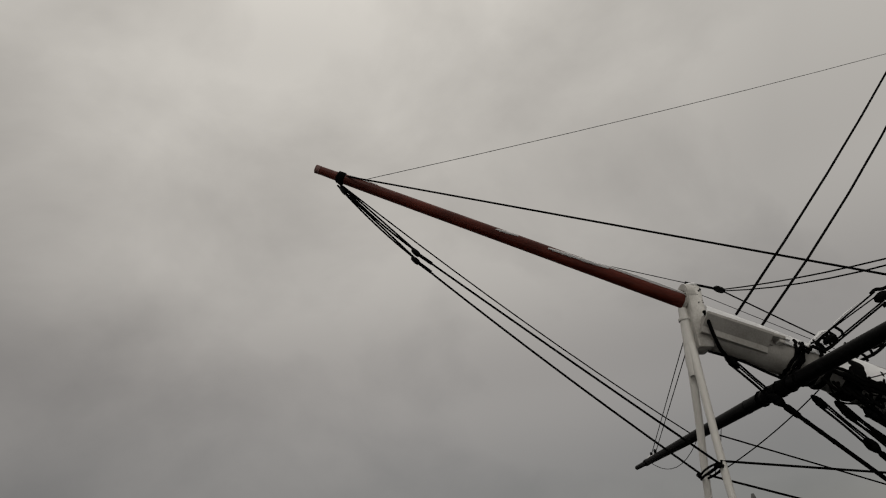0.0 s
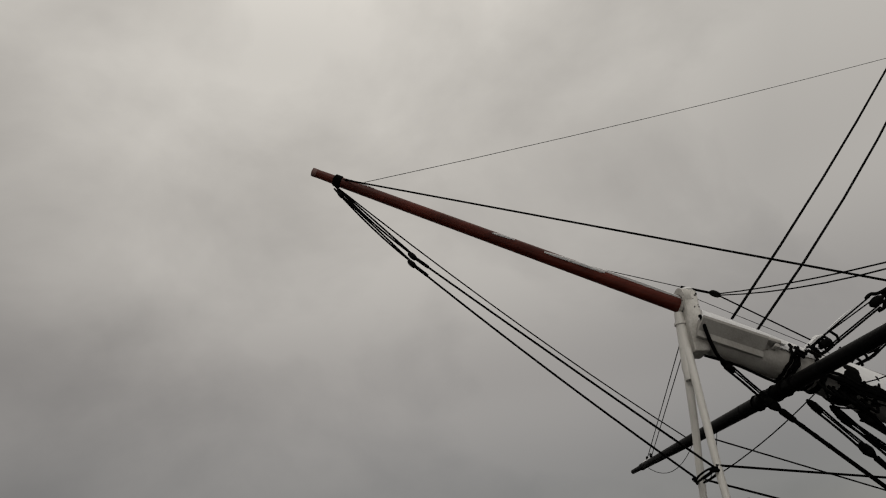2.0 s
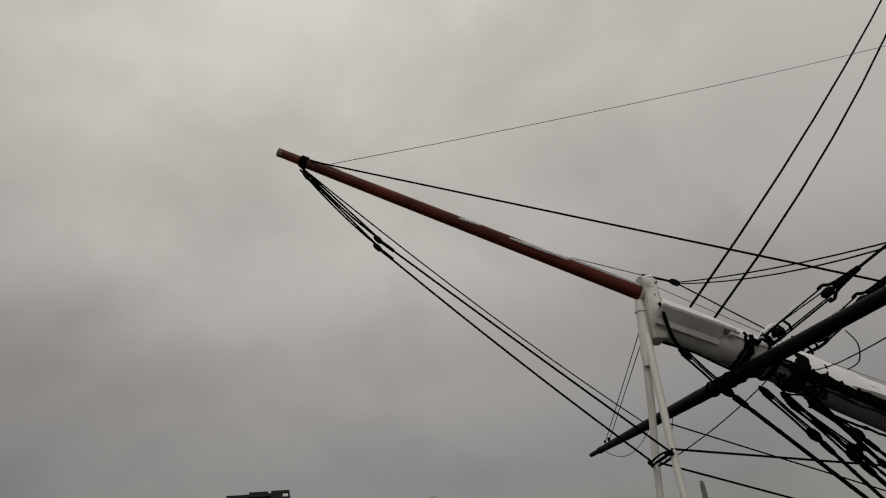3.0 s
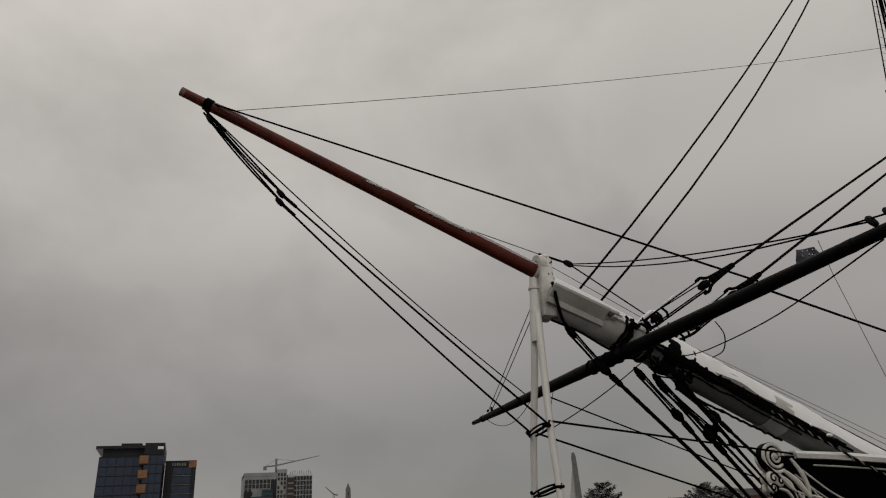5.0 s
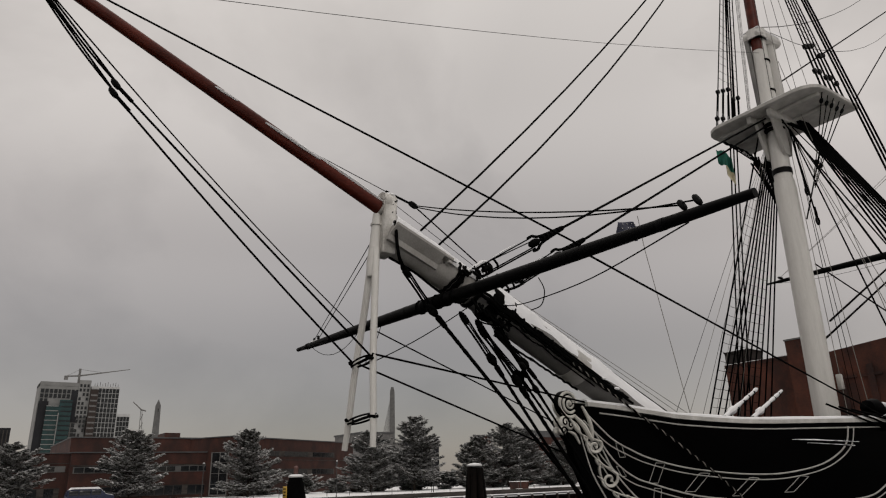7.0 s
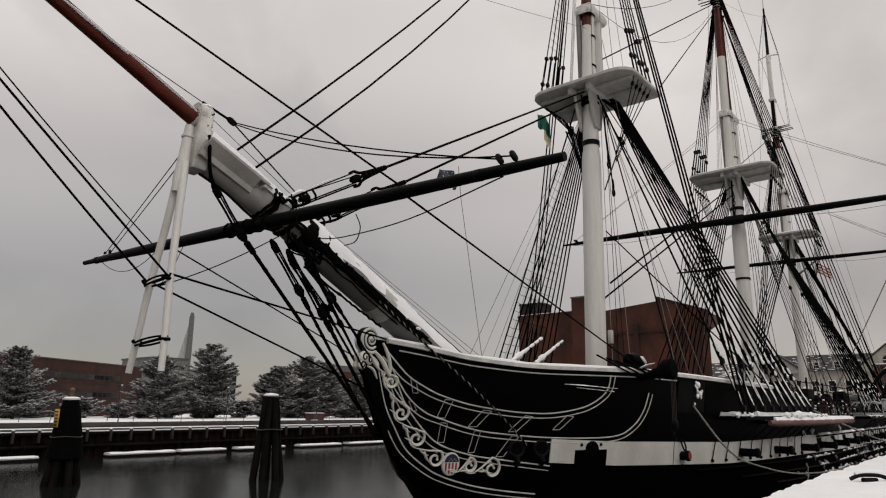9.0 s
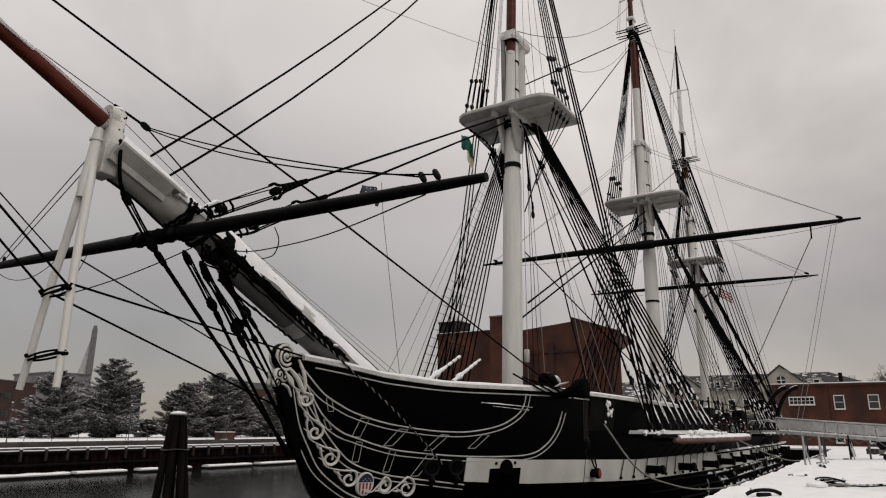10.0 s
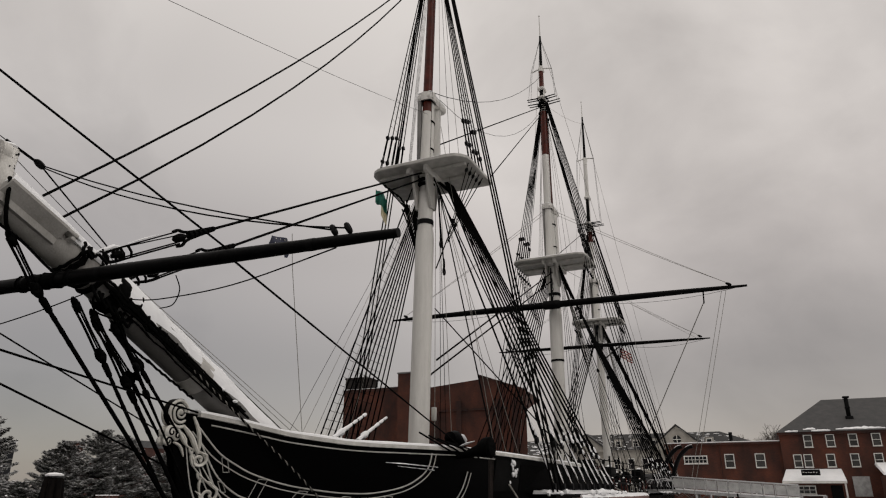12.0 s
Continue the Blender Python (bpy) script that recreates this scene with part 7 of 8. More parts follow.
for seed, x, y, h, w in ((61, -21.4, 113, 9.0, 5.6), (3, -4.0, 113, 11.2, 5.6), (8, 14.0, 107, 11.0, 5.6), (14, 36.9, 104.8, 10.8, 5.4), (23, 45.6, 103.3, 14.0, 5.5), (25, 50.2, 108, 7.6, 3.8), (32, 58.6, 102, 9.0, 3.8),
                         (35, 60.2, 101, 10.2, 4.4), (41, 66.3, 99.7, 12.6, 5.4), (47, 70.8, 99, 11.8, 5.0), (52, 79.0, 97, 9.0, 4.4), (58, 88.0, 95, 9.6, 4.6)):
    t = thing("pine_tree", "broad dark pine with snow lying on its branches" if h > 9.5 else "smaller dark pine with snow lying on its branches", "tree", (x, y, LAND_Z), "pines on the far quay")
    for nm, me in zip(("trunk", "limbwork", "crown", "crown_snow"), pine(seed, h, w)):
        ob = part(nm, me, None, t)
        if nm != "trunk":
            ob["kind"] = "stuff"


shrub_meshes = [pine(seed, 2.6, 2.6) for seed in (101, 102, 103)]
for k in range(17):
    rnd = random.Random(300 + k)
    b = thing("shrub", "low dark shrub dusted with snow", "shrub", (16 + 4.6 * k + rnd.uniform(-1, 1), 117 - 0.9 * k + rnd.uniform(-2, 2), LAND_Z - 0.2), "undergrowth between the pines")
    b.rotation_euler, q = (0, 0, rnd.uniform(0, 6.28)), rnd.uniform(0.75, 1.25)
    b.scale = (q, q, q)
    for nm, me in zip(("stem", "limbwork", "crown", "crown_snow"), shrub_meshes[k % 3]):
        ob = part(nm, me, None, b)
        if nm != "stem":
            ob["kind"] = "stuff"

# ---------- buildings ----------
def window(parent, face, u, z, w, h, at, frame_mat, bars=(1, 1), depth=0.10, pane=None):
    """A window with frame, sill and panes on a wall; face maps (u, out, z) to the world."""
    win = part("window", Geo().rings([[face(u - w / 2 - at, 0.0, z - at), face(u + w / 2 + at, 0.0, z - at), face(u + w / 2 + at, 0.0, z + h + at), face(u - w / 2 - at, 0.0, z + h + at)],
                                      [face(u - w / 2 - at, depth, z - at), face(u + w / 2 + at, depth, z - at), face(u + w / 2 + at, depth, z + h + at), face(u - w / 2 - at, depth, z + h + at)]]), frame_mat, parent, smooth=False)
    nx_, nz_ = bars
    pw, ph = w / nx_, h / nz_
    for i in range(nx_):
        for j in range(nz_):
            a, b = u - w / 2 + i * pw + 0.03, u - w / 2 + (i + 1) * pw - 0.03
            c, d = z + j * ph + 0.03, z + (j + 1) * ph - 0.03
            part("pane", Geo().rings([[face(a, depth, c), face(b, depth, c), face(b, depth, d), face(a, depth, d)], [face(a, depth + 0.004, c), face(b, depth + 0.004, c), face(b, depth + 0.004, d), face(a, depth + 0.004, d)]]), pane or M_PANE, win, smooth=False)
    part("sill", Geo().rings([[face(u - w / 2 - at - 0.03, 0, z - at - 0.05), face(u + w / 2 + at + 0.03, 0, z - at - 0.05), face(u + w / 2 + at + 0.03, 0, z - at), face(u - w / 2 - at - 0.03, 0, z - at)],
                              [face(u - w / 2 - at - 0.03, depth + 0.04, z - at - 0.05), face(u + w / 2 + at + 0.03, depth + 0.04, z - at - 0.05), face(u + w / 2 + at + 0.03, depth + 0.04, z - at), face(u - w / 2 - at - 0.03, depth + 0.04, z - at)]]), frame_mat, win, smooth=False)
    return win


def west(x0):
    return lambda u, o, z: Vector((x0 - o, u, z))


# long low brick building behind the pines
b = thing("brick_building", "long low modern red brick building with ribbon windows", "building")
part("wall", Geo().box((-90, 125, LAND_Z), (-12, 160, 11.7)).box((-12, 127, LAND_Z), (16.4, 160, 14.5)), M_BRICKDARK, b, smooth=False)
part("wall", Geo().box((-12, 123.2, LAND_Z), (14.5, 127.1, 11.7)), M_BRICKDARK, b, smooth=False)
part("roof", Geo().box((-90.2, 124.8, 11.7), (-12, 160.2, 11.85)).box((-12.1, 126.8, 14.5), (16.6, 160.2, 14.7)).box((-12.2, 123.0, 11.7), (14.7, 126.8, 11.9)), M_ROOFSNOW, b, smooth=False)
part("string_course", Geo().box((-90, 124.9, 10.0), (-12, 125.02, 10.1)).box((-12, 123.05, 9.5), (14.4, 123.22, 9.65)), M_KERB, b, smooth=False)
part("roof_house", Geo().box((5, 132, 14.6), (8.0, 138, 15.9)), M_BRICKDARK, b, smooth=False)
for x0, x1, z0, z1, y in ((-40, -12.5, 8.6, 9.6, 125), (-11.5, 13, 8.3, 9.4, 123.2), (-60, -13, 4.2, 6.0, 124.9), (-10, 13, 4.2, 6.0, 123.2)):
    band = part("window_band", Geo().box((x0, y - 0.1, z0), (x1, y + 0.05, z1)), M_STONE if z0 > 8 else M_KERB, b, smooth=False)
    x = x0 + 0.2
    k = 0
    while x < x1 - 1.6:
        part("pane", Geo().box((x, y - 0.13, z0 + 0.12), (x + 1.45, y - 0.09, z1 - 0.12)), M_PANE, band, smooth=False)
        x += 1.6 + (0.9 if k % 5 == 4 else 0)
        k += 1
b = thing("brick_building", "angled dark brick wing with two rows of ribbon windows", "building", (14.0, 118.0, LAND_Z))
b.rotation_euler = (0, 0, math.atan2(20.8, 36.3))
part("wall", Geo().box((0, 0, 0), (42, 15, 10.7)), M_BRICKDARK, b, smooth=False)
part("roof", Geo().box((-0.15, -0.15, 10.7), (42.2, 15.2, 10.9)), M_ROOFSNOW, b, smooth=False)
for z0, z1 in ((7.3, 8.4), (3.7, 4.9)):
    band = part("window_band", Geo().box((6, -0.1, z0), (34, 0.05, z1)), M_KERB, b, smooth=False)
    for k in range(17):
        if k % 6 != 5:
            part("pane", Geo().box((6.2 + k * 1.62, -0.13, z0 + 0.12), (7.65 + k * 1.62, -0.09, z1 - 0.12)), M_PANE, band, smooth=False)
part("string_course", Geo().box((0, -0.08, 6.6), (42, 0.02, 6.72)), M_KERB, b, smooth=False)
glaz = part("stair_glazing", Geo().box((-0.12, 0.3, 0.2), (0.05, 4.6, 8.0)), M_MIDGREY, b, "grey glazed stair end", smooth=False)
for i in range(2):
    for j in range(4):
        part("pane", Geo().box((-0.16, 0.5 + i * 2.0, 0.4 + j * 1.9), (-0.11, 2.3 + i * 2.0, 2.2 + j * 1.9)), M_PANE, glaz, smooth=False)
b = thing("brick_building", "second wing of the low red brick building", "building")
part("wall", Geo().box((78, 125, LAND_Z), (82.5, 126.5, 15.5)).box((96, 125, LAND_Z), (118, 126.5, 15.4)).box((82.5, 125.4, LAND_Z), (96, 126.5, 11.4)), M_BRICKDARK, b, smooth=False)
part("roof", Geo().box((77.8, 124.8, 15.5), (82.7, 126.7, 15.75)).box((95.8, 124.8, 15.4), (118.2, 126.7, 17.0)).box((82.7, 125.2, 11.4), (95.8, 126.7, 11.6)), M_ROOFSNOW, b, smooth=False)
band = part("window_band", Geo().box((80, 124.9, 9.4), (116, 125.05, 10.8)), M_CONCRETE, b, smooth=False)
for k in range(20):
    part("pane", Geo().box((80.2 + k * 1.72, 124.87, 9.52), (81.7 + k * 1.72, 124.91, 10.68)), M_PANE, band, smooth=False)
b = thing("grey_hall", "grey low hall with a metal roof beyond the trees", "building")
part("wall", Geo().box((72.5, 176, LAND_Z), (83.5, 195, 19.4)).box((83.5, 176.5, LAND_Z), (93, 195, 16.4)), M_CONCRETE, b, smooth=False)
part("roof", Geo().box((72.2, 175.7, 19.4), (83.8, 195.3, 19.9)).box((83.8, 176.2, 16.4), (93.2, 195.3, 16.8)), M_ROOFSNOW, b, smooth=False)
band = part("window_band", Geo().box((73.5, 175.9, 16.4), (82.5, 176.05, 17.8)), M_STONE, b, smooth=False)
for k in range(5):
    part("pane", Geo().box((73.8 + k * 1.75, 175.86, 16.6), (75.2 + k * 1.75, 175.91, 17.6)), M_PANE, band, smooth=False)
b = thing("dark_block", "small dark block with a snowy flat roof", "building")
part("wall", Geo().box((78.5, 150.5, LAND_Z), (83.5, 162, 16.4)), M_TOWERDARK, b, smooth=False)
part("roof_snow", Geo().box((78.2, 150.3, 16.4), (83.8, 162.2, 16.75), bevel=0.05), M_SNOW, b)
for k in range(4):
    part("floor_band", Geo().box((78.6, 150.4, 5.2 + 3.0 * k), (83.4, 150.52, 5.5 + 3.0 * k)), M_CONCRETE, b, smooth=False)

# tall brick mill behind the foremast
b = thing("brick_mill", "tall dark red brick mill with a stepped parapet and stacks", "building")
mill = part("wall", Geo().rings([[(x, y0, PIER_Z), (x, 43.8, PIER_Z), (x, 43.8, 20.0), (x, 29.2, 19.75), (x, 21.5, 20.45), (x, 21.4, 21.0), (x, y0, 18.6)] for x, y0 in ((62, 14.6), (92, 25.0))]), M_BRICK, b, smooth=False)
part("parapet", Geo().rings([[(x, 14.55, 18.5), (x, 21.4, 20.9), (x, 21.4, 21.15), (x, 14.55, 18.75)] for x in (61.9, 62.3)]), M_BRICKDARK, b, smooth=False)
part("parapet", Geo().box((61.9, 29.2, 19.7), (62.3, 43.9, 20.15)), M_BRICKDARK, b, smooth=False)
part("parapet_snow", Geo().box((61.95, 29.2, 20.15), (62.4, 43.85, 20.24)), M_SNOW, b)
part("chimney", Geo().box((61.0, 31.2, 10), (63.2, 33.9, 21.9)), M_BRICK, b, "square brick chimney stack", smooth=False)
part("chimney", Geo().box((62.6, 40.3, 18), (66.2, 44.0, 21.9)), M_SOOT, b, "broad square brick stack", smooth=False)
part("chimney_cap", Geo().box((60.9, 31.1, 21.9), (63.3, 34.0, 22.1)), M_CONCRETE, b, smooth=False)
part("chimney_cap", Geo().box((62.5, 40.2, 21.9), (66.3, 44.1, 22.1)), M_SOOT, b, smooth=False)
for y in (16.2, 18.6, 24.5, 28.0):
    part("pilaster", Geo().box((61.75, y - 0.35, PIER_Z), (62.05, y + 0.35, 17.6)), M_BRICKDARK, b, smooth=False)
for k in range(5):
    part("corbel", Geo().box((61.8, 14.2 + 3.0 * k, 16.2), (62.02, 16.6 + 3.0 * k, 16.5)), M_BRICKDARK, b, smooth=False)

# low brick shed and the three-storey brick house by the pier
b = thing("brick_shed", "low flat-roofed red brick building with white sash windows", "building")
part("wall", Geo().box((66, -15.9, PIER_Z), (84, -2.6, 11.0)), M_BRICK, b, smooth=False)
part("roof", Geo().box((65.7, -15.9, 11.0), (84, -2.4, 11.22)), M_BRICKDARK, b, smooth=False)
part("roof_snow", Geo().box((65.75, -15.9, 11.22), (84, -2.5, 11.36), bevel=0.04), M_SNOW, b)
part("roof_vent", Geo().tube([(68, -10.4, 11.2), (68, -10.4, 12.6)], 0.22, 8), M_IRON, b)
window(b, west(66), -6.05, 8.85, 2.6, 0.8, 0.1, M_TRIM, (6, 2))
for u in (-10.0, -13.45):
    window(b, west(66), u, 8.3, 0.98, 1.5, 0.07, M_TRIM, (1, 2), pane=M_GREYPANE)
for u in (-9.6, -12.9):
    window(b, west(66), u, 4.5, 0.7, 1.5, 0.12, M_TRIM, (1, 1))
part("downpipe", Geo().tube([(65.9, -9.0, PIER_Z), (65.9, -9.0, 11)], 0.05, 6), M_BRICKDARK, b)

b = thing("brick_house", "three-storey red brick building with a dark hipped roof and snow", "building")
part("wall", Geo().box((65.6, -44, PIER_Z), (86, -15.9, 11.95)), M_BRICK, b, smooth=False)
part("cornice", Geo().box((65.3, -44.2, 11.95), (86.2, -15.7, 12.2)), M_BRICKDARK, b, smooth=False)
part("roof", Geo().rings([[(65.2, -44.4, 12.2), (65.2, -15.6, 12.2), (86.4, -15.6, 12.2), (86.4, -44.4, 12.2)], [(74.1, -38, 16.75), (74.1, -21.7, 16.75), (77, -21.7, 16.75), (77, -38, 16.75)]]), M_ROOF, b, "dark slate hipped roof", smooth=False)
for y0, y1, w, x0 in ((-19.9, -18.6, 0.5, 65.7), (-21.4, -19.4, 0.3, 65.25), (-18.0, -16.6, 0.2, 65.25), (-27.0, -22.0, 0.55, 65.5), (-30.4, -27.6, 0.4, 65.25), (-34, -31, 0.45, 65.4)):
    rr = []
    for k in range(16):
        y = y0 + (y1 - y0) * k / 15
        t = 0.5 * (x0 - 65.25) + 0.09 + 0.10 * noise.noise((y * 2.1, 1, 4))
        d = w * (0.45 + 1.5 * abs(noise.noise((y * 1.5, 6, 1)))) * math.sin(math.pi * (0.08 + 0.84 * k / 15))
        rr.append([(x0, y, 12.19 + 0.5 * (x0 - 65.25)), (x0 - 0.02, y, 12.21 + t), (x0 + d, y, 12.25 + d * 0.52 + t), (x0 + d + 0.15, y, 12.25 + (d + 0.1) * 0.51)])
    part("roof_snow", Geo().rings(rr), M_SNOW, b)
part("chimney_pipe", Geo().box((68.2, -24.35, 13.2), (68.9, -23.5, 14.1), bevel=0.04).box((68.35, -24.15, 14.0), (68.75, -23.7, 16.2), bevel=0.04).box((68.3, -24.2, 15.0), (68.8, -23.65, 15.2), bevel=0.03), M_IRON, b, "dark stepped chimney on the roof slope")
part("chimney_cap", Geo().box((68.2, -24.3, 16.25), (68.9, -23.6, 16.45), bevel=0.04), M_IRON, b)
for k in range(9):
    window(b, west(65.6), -18.9 - 2.33 * k, 10.5, 0.8, 1.3, 0.06, M_TRIM, (1, 2), pane=M_GREYPANE)
for u in (-17.5, -18.6, -20.95, -23.4, -25.75, -28.15, -30.45):
    window(b, west(65.6), u, 8.25, 0.78, 1.35, 0.06, M_TRIM, (1, 2), pane=M_GREYPANE)
window(b, west(65.6), -23.6, PIER_Z + 1.1, 1.5, 1.9, 0.10, M_GREYPANEL, (1, 1), pane=M_GREYPANEL)
porch = part("porch", Geo().rings([[(65.6, -16.0, 7.8), (65.6, -21.9, 7.8), (62.6, -21.9, 6.65), (62.6, -15.4, 6.65)], [(65.6, -16.0, 7.55), (65.6, -21.9, 7.55), (62.6, -21.9, 6.4), (62.6, -15.4, 6.4)]]), M_TRIM, b, "sloping porch roof", smooth=False)
part("porch_snow", Geo().rings([[(65.55, -15.98, 7.8), (65.55, -21.88, 7.8), (62.55, -21.88, 6.65), (62.55, -15.42, 6.65)], [(65.5, -16.1, 8.0), (65.5, -21.8, 8.0), (62.65, -21.8, 6.82), (62.65, -15.55, 6.82)]]), M_SNOW, porch)
for y in (-21.7,):
    part("porch_post", Geo().tube([(62.8, y, PIER_Z), (62.8, y, 6.6)], 0.09, 8), M_TRIM, porch)
sg = part("signboard", Geo().box((62.35, -19.4, 7.25), (62.5, -17.5, 7.88), bevel=0.02), M_IRON, porch, "black signboard with unreadable pale lettering")
for k in range(6):
    part("sign_lettering", Geo().box((62.33, -19.1 + k * 0.26, 7.53 + 0.02 * (k % 2)), (62.36, -18.99 + k * 0.26 + 0.03 * (k % 3), 7.60 + 0.02 * (k % 2))), M_TRIM, sg)
window(b, west(65.6), -17.6, 5.3, 2.4, 0.8, 0.08, M_TRIM, (4, 2))
part("door", Geo().box((65.45, -21.6, PIER_Z), (65.62, -20.4, 6.2)), M_IRON, b)
b = thing("brick_kiosk", "small brick lean-to with a snowy roof", "building")
part("wall", Geo().box((60.5, -31.5, PIER_Z), (65.5, -25.5, 7.2)), M_BRICK, b, smooth=False)
part("roof_snow", Geo().rings([[(60.2, -31.8, 7.2), (60.2, -25.2, 7.2), (65.6, -25.2, 8.4), (65.6, -31.8, 8.4)], [(60.3, -31.6, 7.45), (60.3, -25.3, 7.45), (65.6, -25.3, 8.65), (65.6, -31.7, 8.65)]]), M_SNOW, b)

def roof_patches(seed, count, low, high, run, size):
    """Thin uneven patches of snow on a slope from low up to high, over run along the eaves."""
    rnd = random.Random(seed)
    g = Geo()
    low, high, run = Vector(low), Vector(high), Vector(run)
    up, along_eaves = (high - low).normalized(), run.normalized()
    out = up.cross(along_eaves)
    out = out if out.z > 0 else -out
    for k in range(count):
        c = low + (high - low) * rnd.random() ** 1.6 * 0.95 + run * rnd.random()
        w, h = size * rnd.uniform(0.5, 2.2), size * rnd.uniform(0.25, 0.8)
        ring = [(w * math.cos(q) * rnd.uniform(0.6, 1.1), h * math.sin(q) * rnd.uniform(0.6, 1.1)) for q in np.linspace(0, 5.5, 8)]
        g.rings([[c + along_eaves * u * f + up * v * f + out * e for u, v in ring] for f, e in ((1.0, 0.0), (0.95, 0.05), (0.7, 0.09))])
    return g


# pale gabled building beyond the dock's head
b = thing("cream_house", "pale rendered building with gabled dormers and snowy slate roof", "building")
part("wall", Geo().box((121, -15, PIER_Z), (136, 27, 13.4)), M_CREAM, b, smooth=False)
part("roof", Geo().rings([[(120.5, -15.5, 13.4), (120.5, 27.5, 13.4), (136.5, 27.5, 13.4), (136.5, -15.5, 13.4)], [(124, -6.5, 16.8), (124, 24, 16.8), (133, 24, 16.8), (133, -6.5, 16.8)]]), M_ROOF, b, smooth=False)
part("roof_snow", roof_patches(5, 190, (120.6, -12.5, 13.5), (123.9, -6.5, 16.75), (0, 34, 0), 0.32), M_SNOW, b)
for y, w, hh in ((1.5, 4.6, 17.9), (20.0, 3.4, 16.6)):
    part("gable", Geo().rings([[(x, y - w, 13.2), (x, y + w, 13.2), (x, y + w, 14.0), (x, y, hh), (x, y - w, 14.0)] for x in (120.2, 127)]), M_CREAM, b, smooth=False)
    for s in (-1, 1):
        part("gable_roof", Geo().rings([[(x, y + s * (w + 0.4), 13.8), (x, y, hh + 0.05), (x, y, hh + 0.35), (x, y + s * (w + 0.4), 14.1)] for x in (119.9, 127)]), M_ROOF, b, smooth=False)
        part("gable_snow", roof_patches(60 + int(y) + s, 9, (119.9, y + s * (w + 0.35), 14.12), (119.9, y + s * 0.2, hh + 0.26), (7, 0, 0), 0.35), M_SNOW, b)
    rw = part("round_window", Geo().disc((120.15, y, 15.2), (1, 0, 0), 0.8, 0.12, 16), M_PANE, b)
    part("window_frame", Geo().box((120.05, y - 0.8, 15.14), (120.12, y + 0.8, 15.26)).box((120.04, y - 0.06, 14.4), (120.11, y + 0.06, 16.0)), M_TRIM, rw)
for k in range(13):
    y = -8.5 + k * 2.8
    for z in (6.0, 9.6):
        window(b, west(121), y, z, 1.1, 2.0, 0.15, M_TRIM, (1, 2))
for k in range(8):
    y = -4.5 + k * 3.6
    if abs(y - 1.5) > 4.4 and abs(y - 20) > 3.4:
        part("dormer", Geo().box((121.2, y - 0.8, 13.6), (124.5, y + 0.8, 15.6)), M_CREAM, b, smooth=False)
        window(b, west(121.2), y, 14.0, 0.9, 1.2, 0.1, M_TRIM, (1, 2))
b = thing("cream_house", "lower pale house with a snowy roof behind the stern", "building")
part("wall", Geo().box((112, 25, PIER_Z), (124, 44, 12.4)), M_CREAM, b, smooth=False)
part("roof", Geo().rings([[(111.5, 24.5, 12.4), (111.5, 44.5, 12.4), (124.5, 44.5, 12.4), (124.5, 24.5, 12.4)], [(117, 27, 15.4), (117, 42, 15.4), (119, 42, 15.4), (119, 27, 15.4)]]), M_ROOF, b, smooth=False)
part("roof_snow", roof_patches(8, 130, (111.6, 26, 12.45), (116.8, 27, 15.35), (0, 16, 0), 0.36), M_SNOW, b)
for k in range(6):
    for z in (6.0, 9.2):
        window(b, west(112), 26.8 + k * 3.0, z, 1.1, 1.9, 0.15, M_TRIM, (1, 2))


# bare tree over the shed roof
def bare_tree(seed, h):
    rnd = random.Random(seed)
    g = Geo()

    def grow(p, d, ln, r, depth):
        q = p + d * ln
        g.tube([p, q], [r, r * 0.7], 5)
        if depth:
            for k in range(3):
                nd = (d + Vector((rnd.gauss(0, 0.45), rnd.gauss(0, 0.45), rnd.gauss(0.1, 0.25)))).normalized()
                grow(q, nd, ln * rnd.uniform(0.62, 0.85), r * 0.62, depth - 1)
    grow(Vector((0, 0, 0)), Vector((0, 0, 1)), h * 0.3, 0.25, 5)
    return g


for x, y, h in ((140, -14.6, 15.4), (141, -16.4, 15.0), (144, -12.6, 13.6), (146, -19.5, 14.2)):
    t = thing("bare_tree", "leafless street tree seen over the roofs", "tree", (x, y, PIER_Z))
    part("branchwork", bare_tree(int(x), h), M_BARK, t)


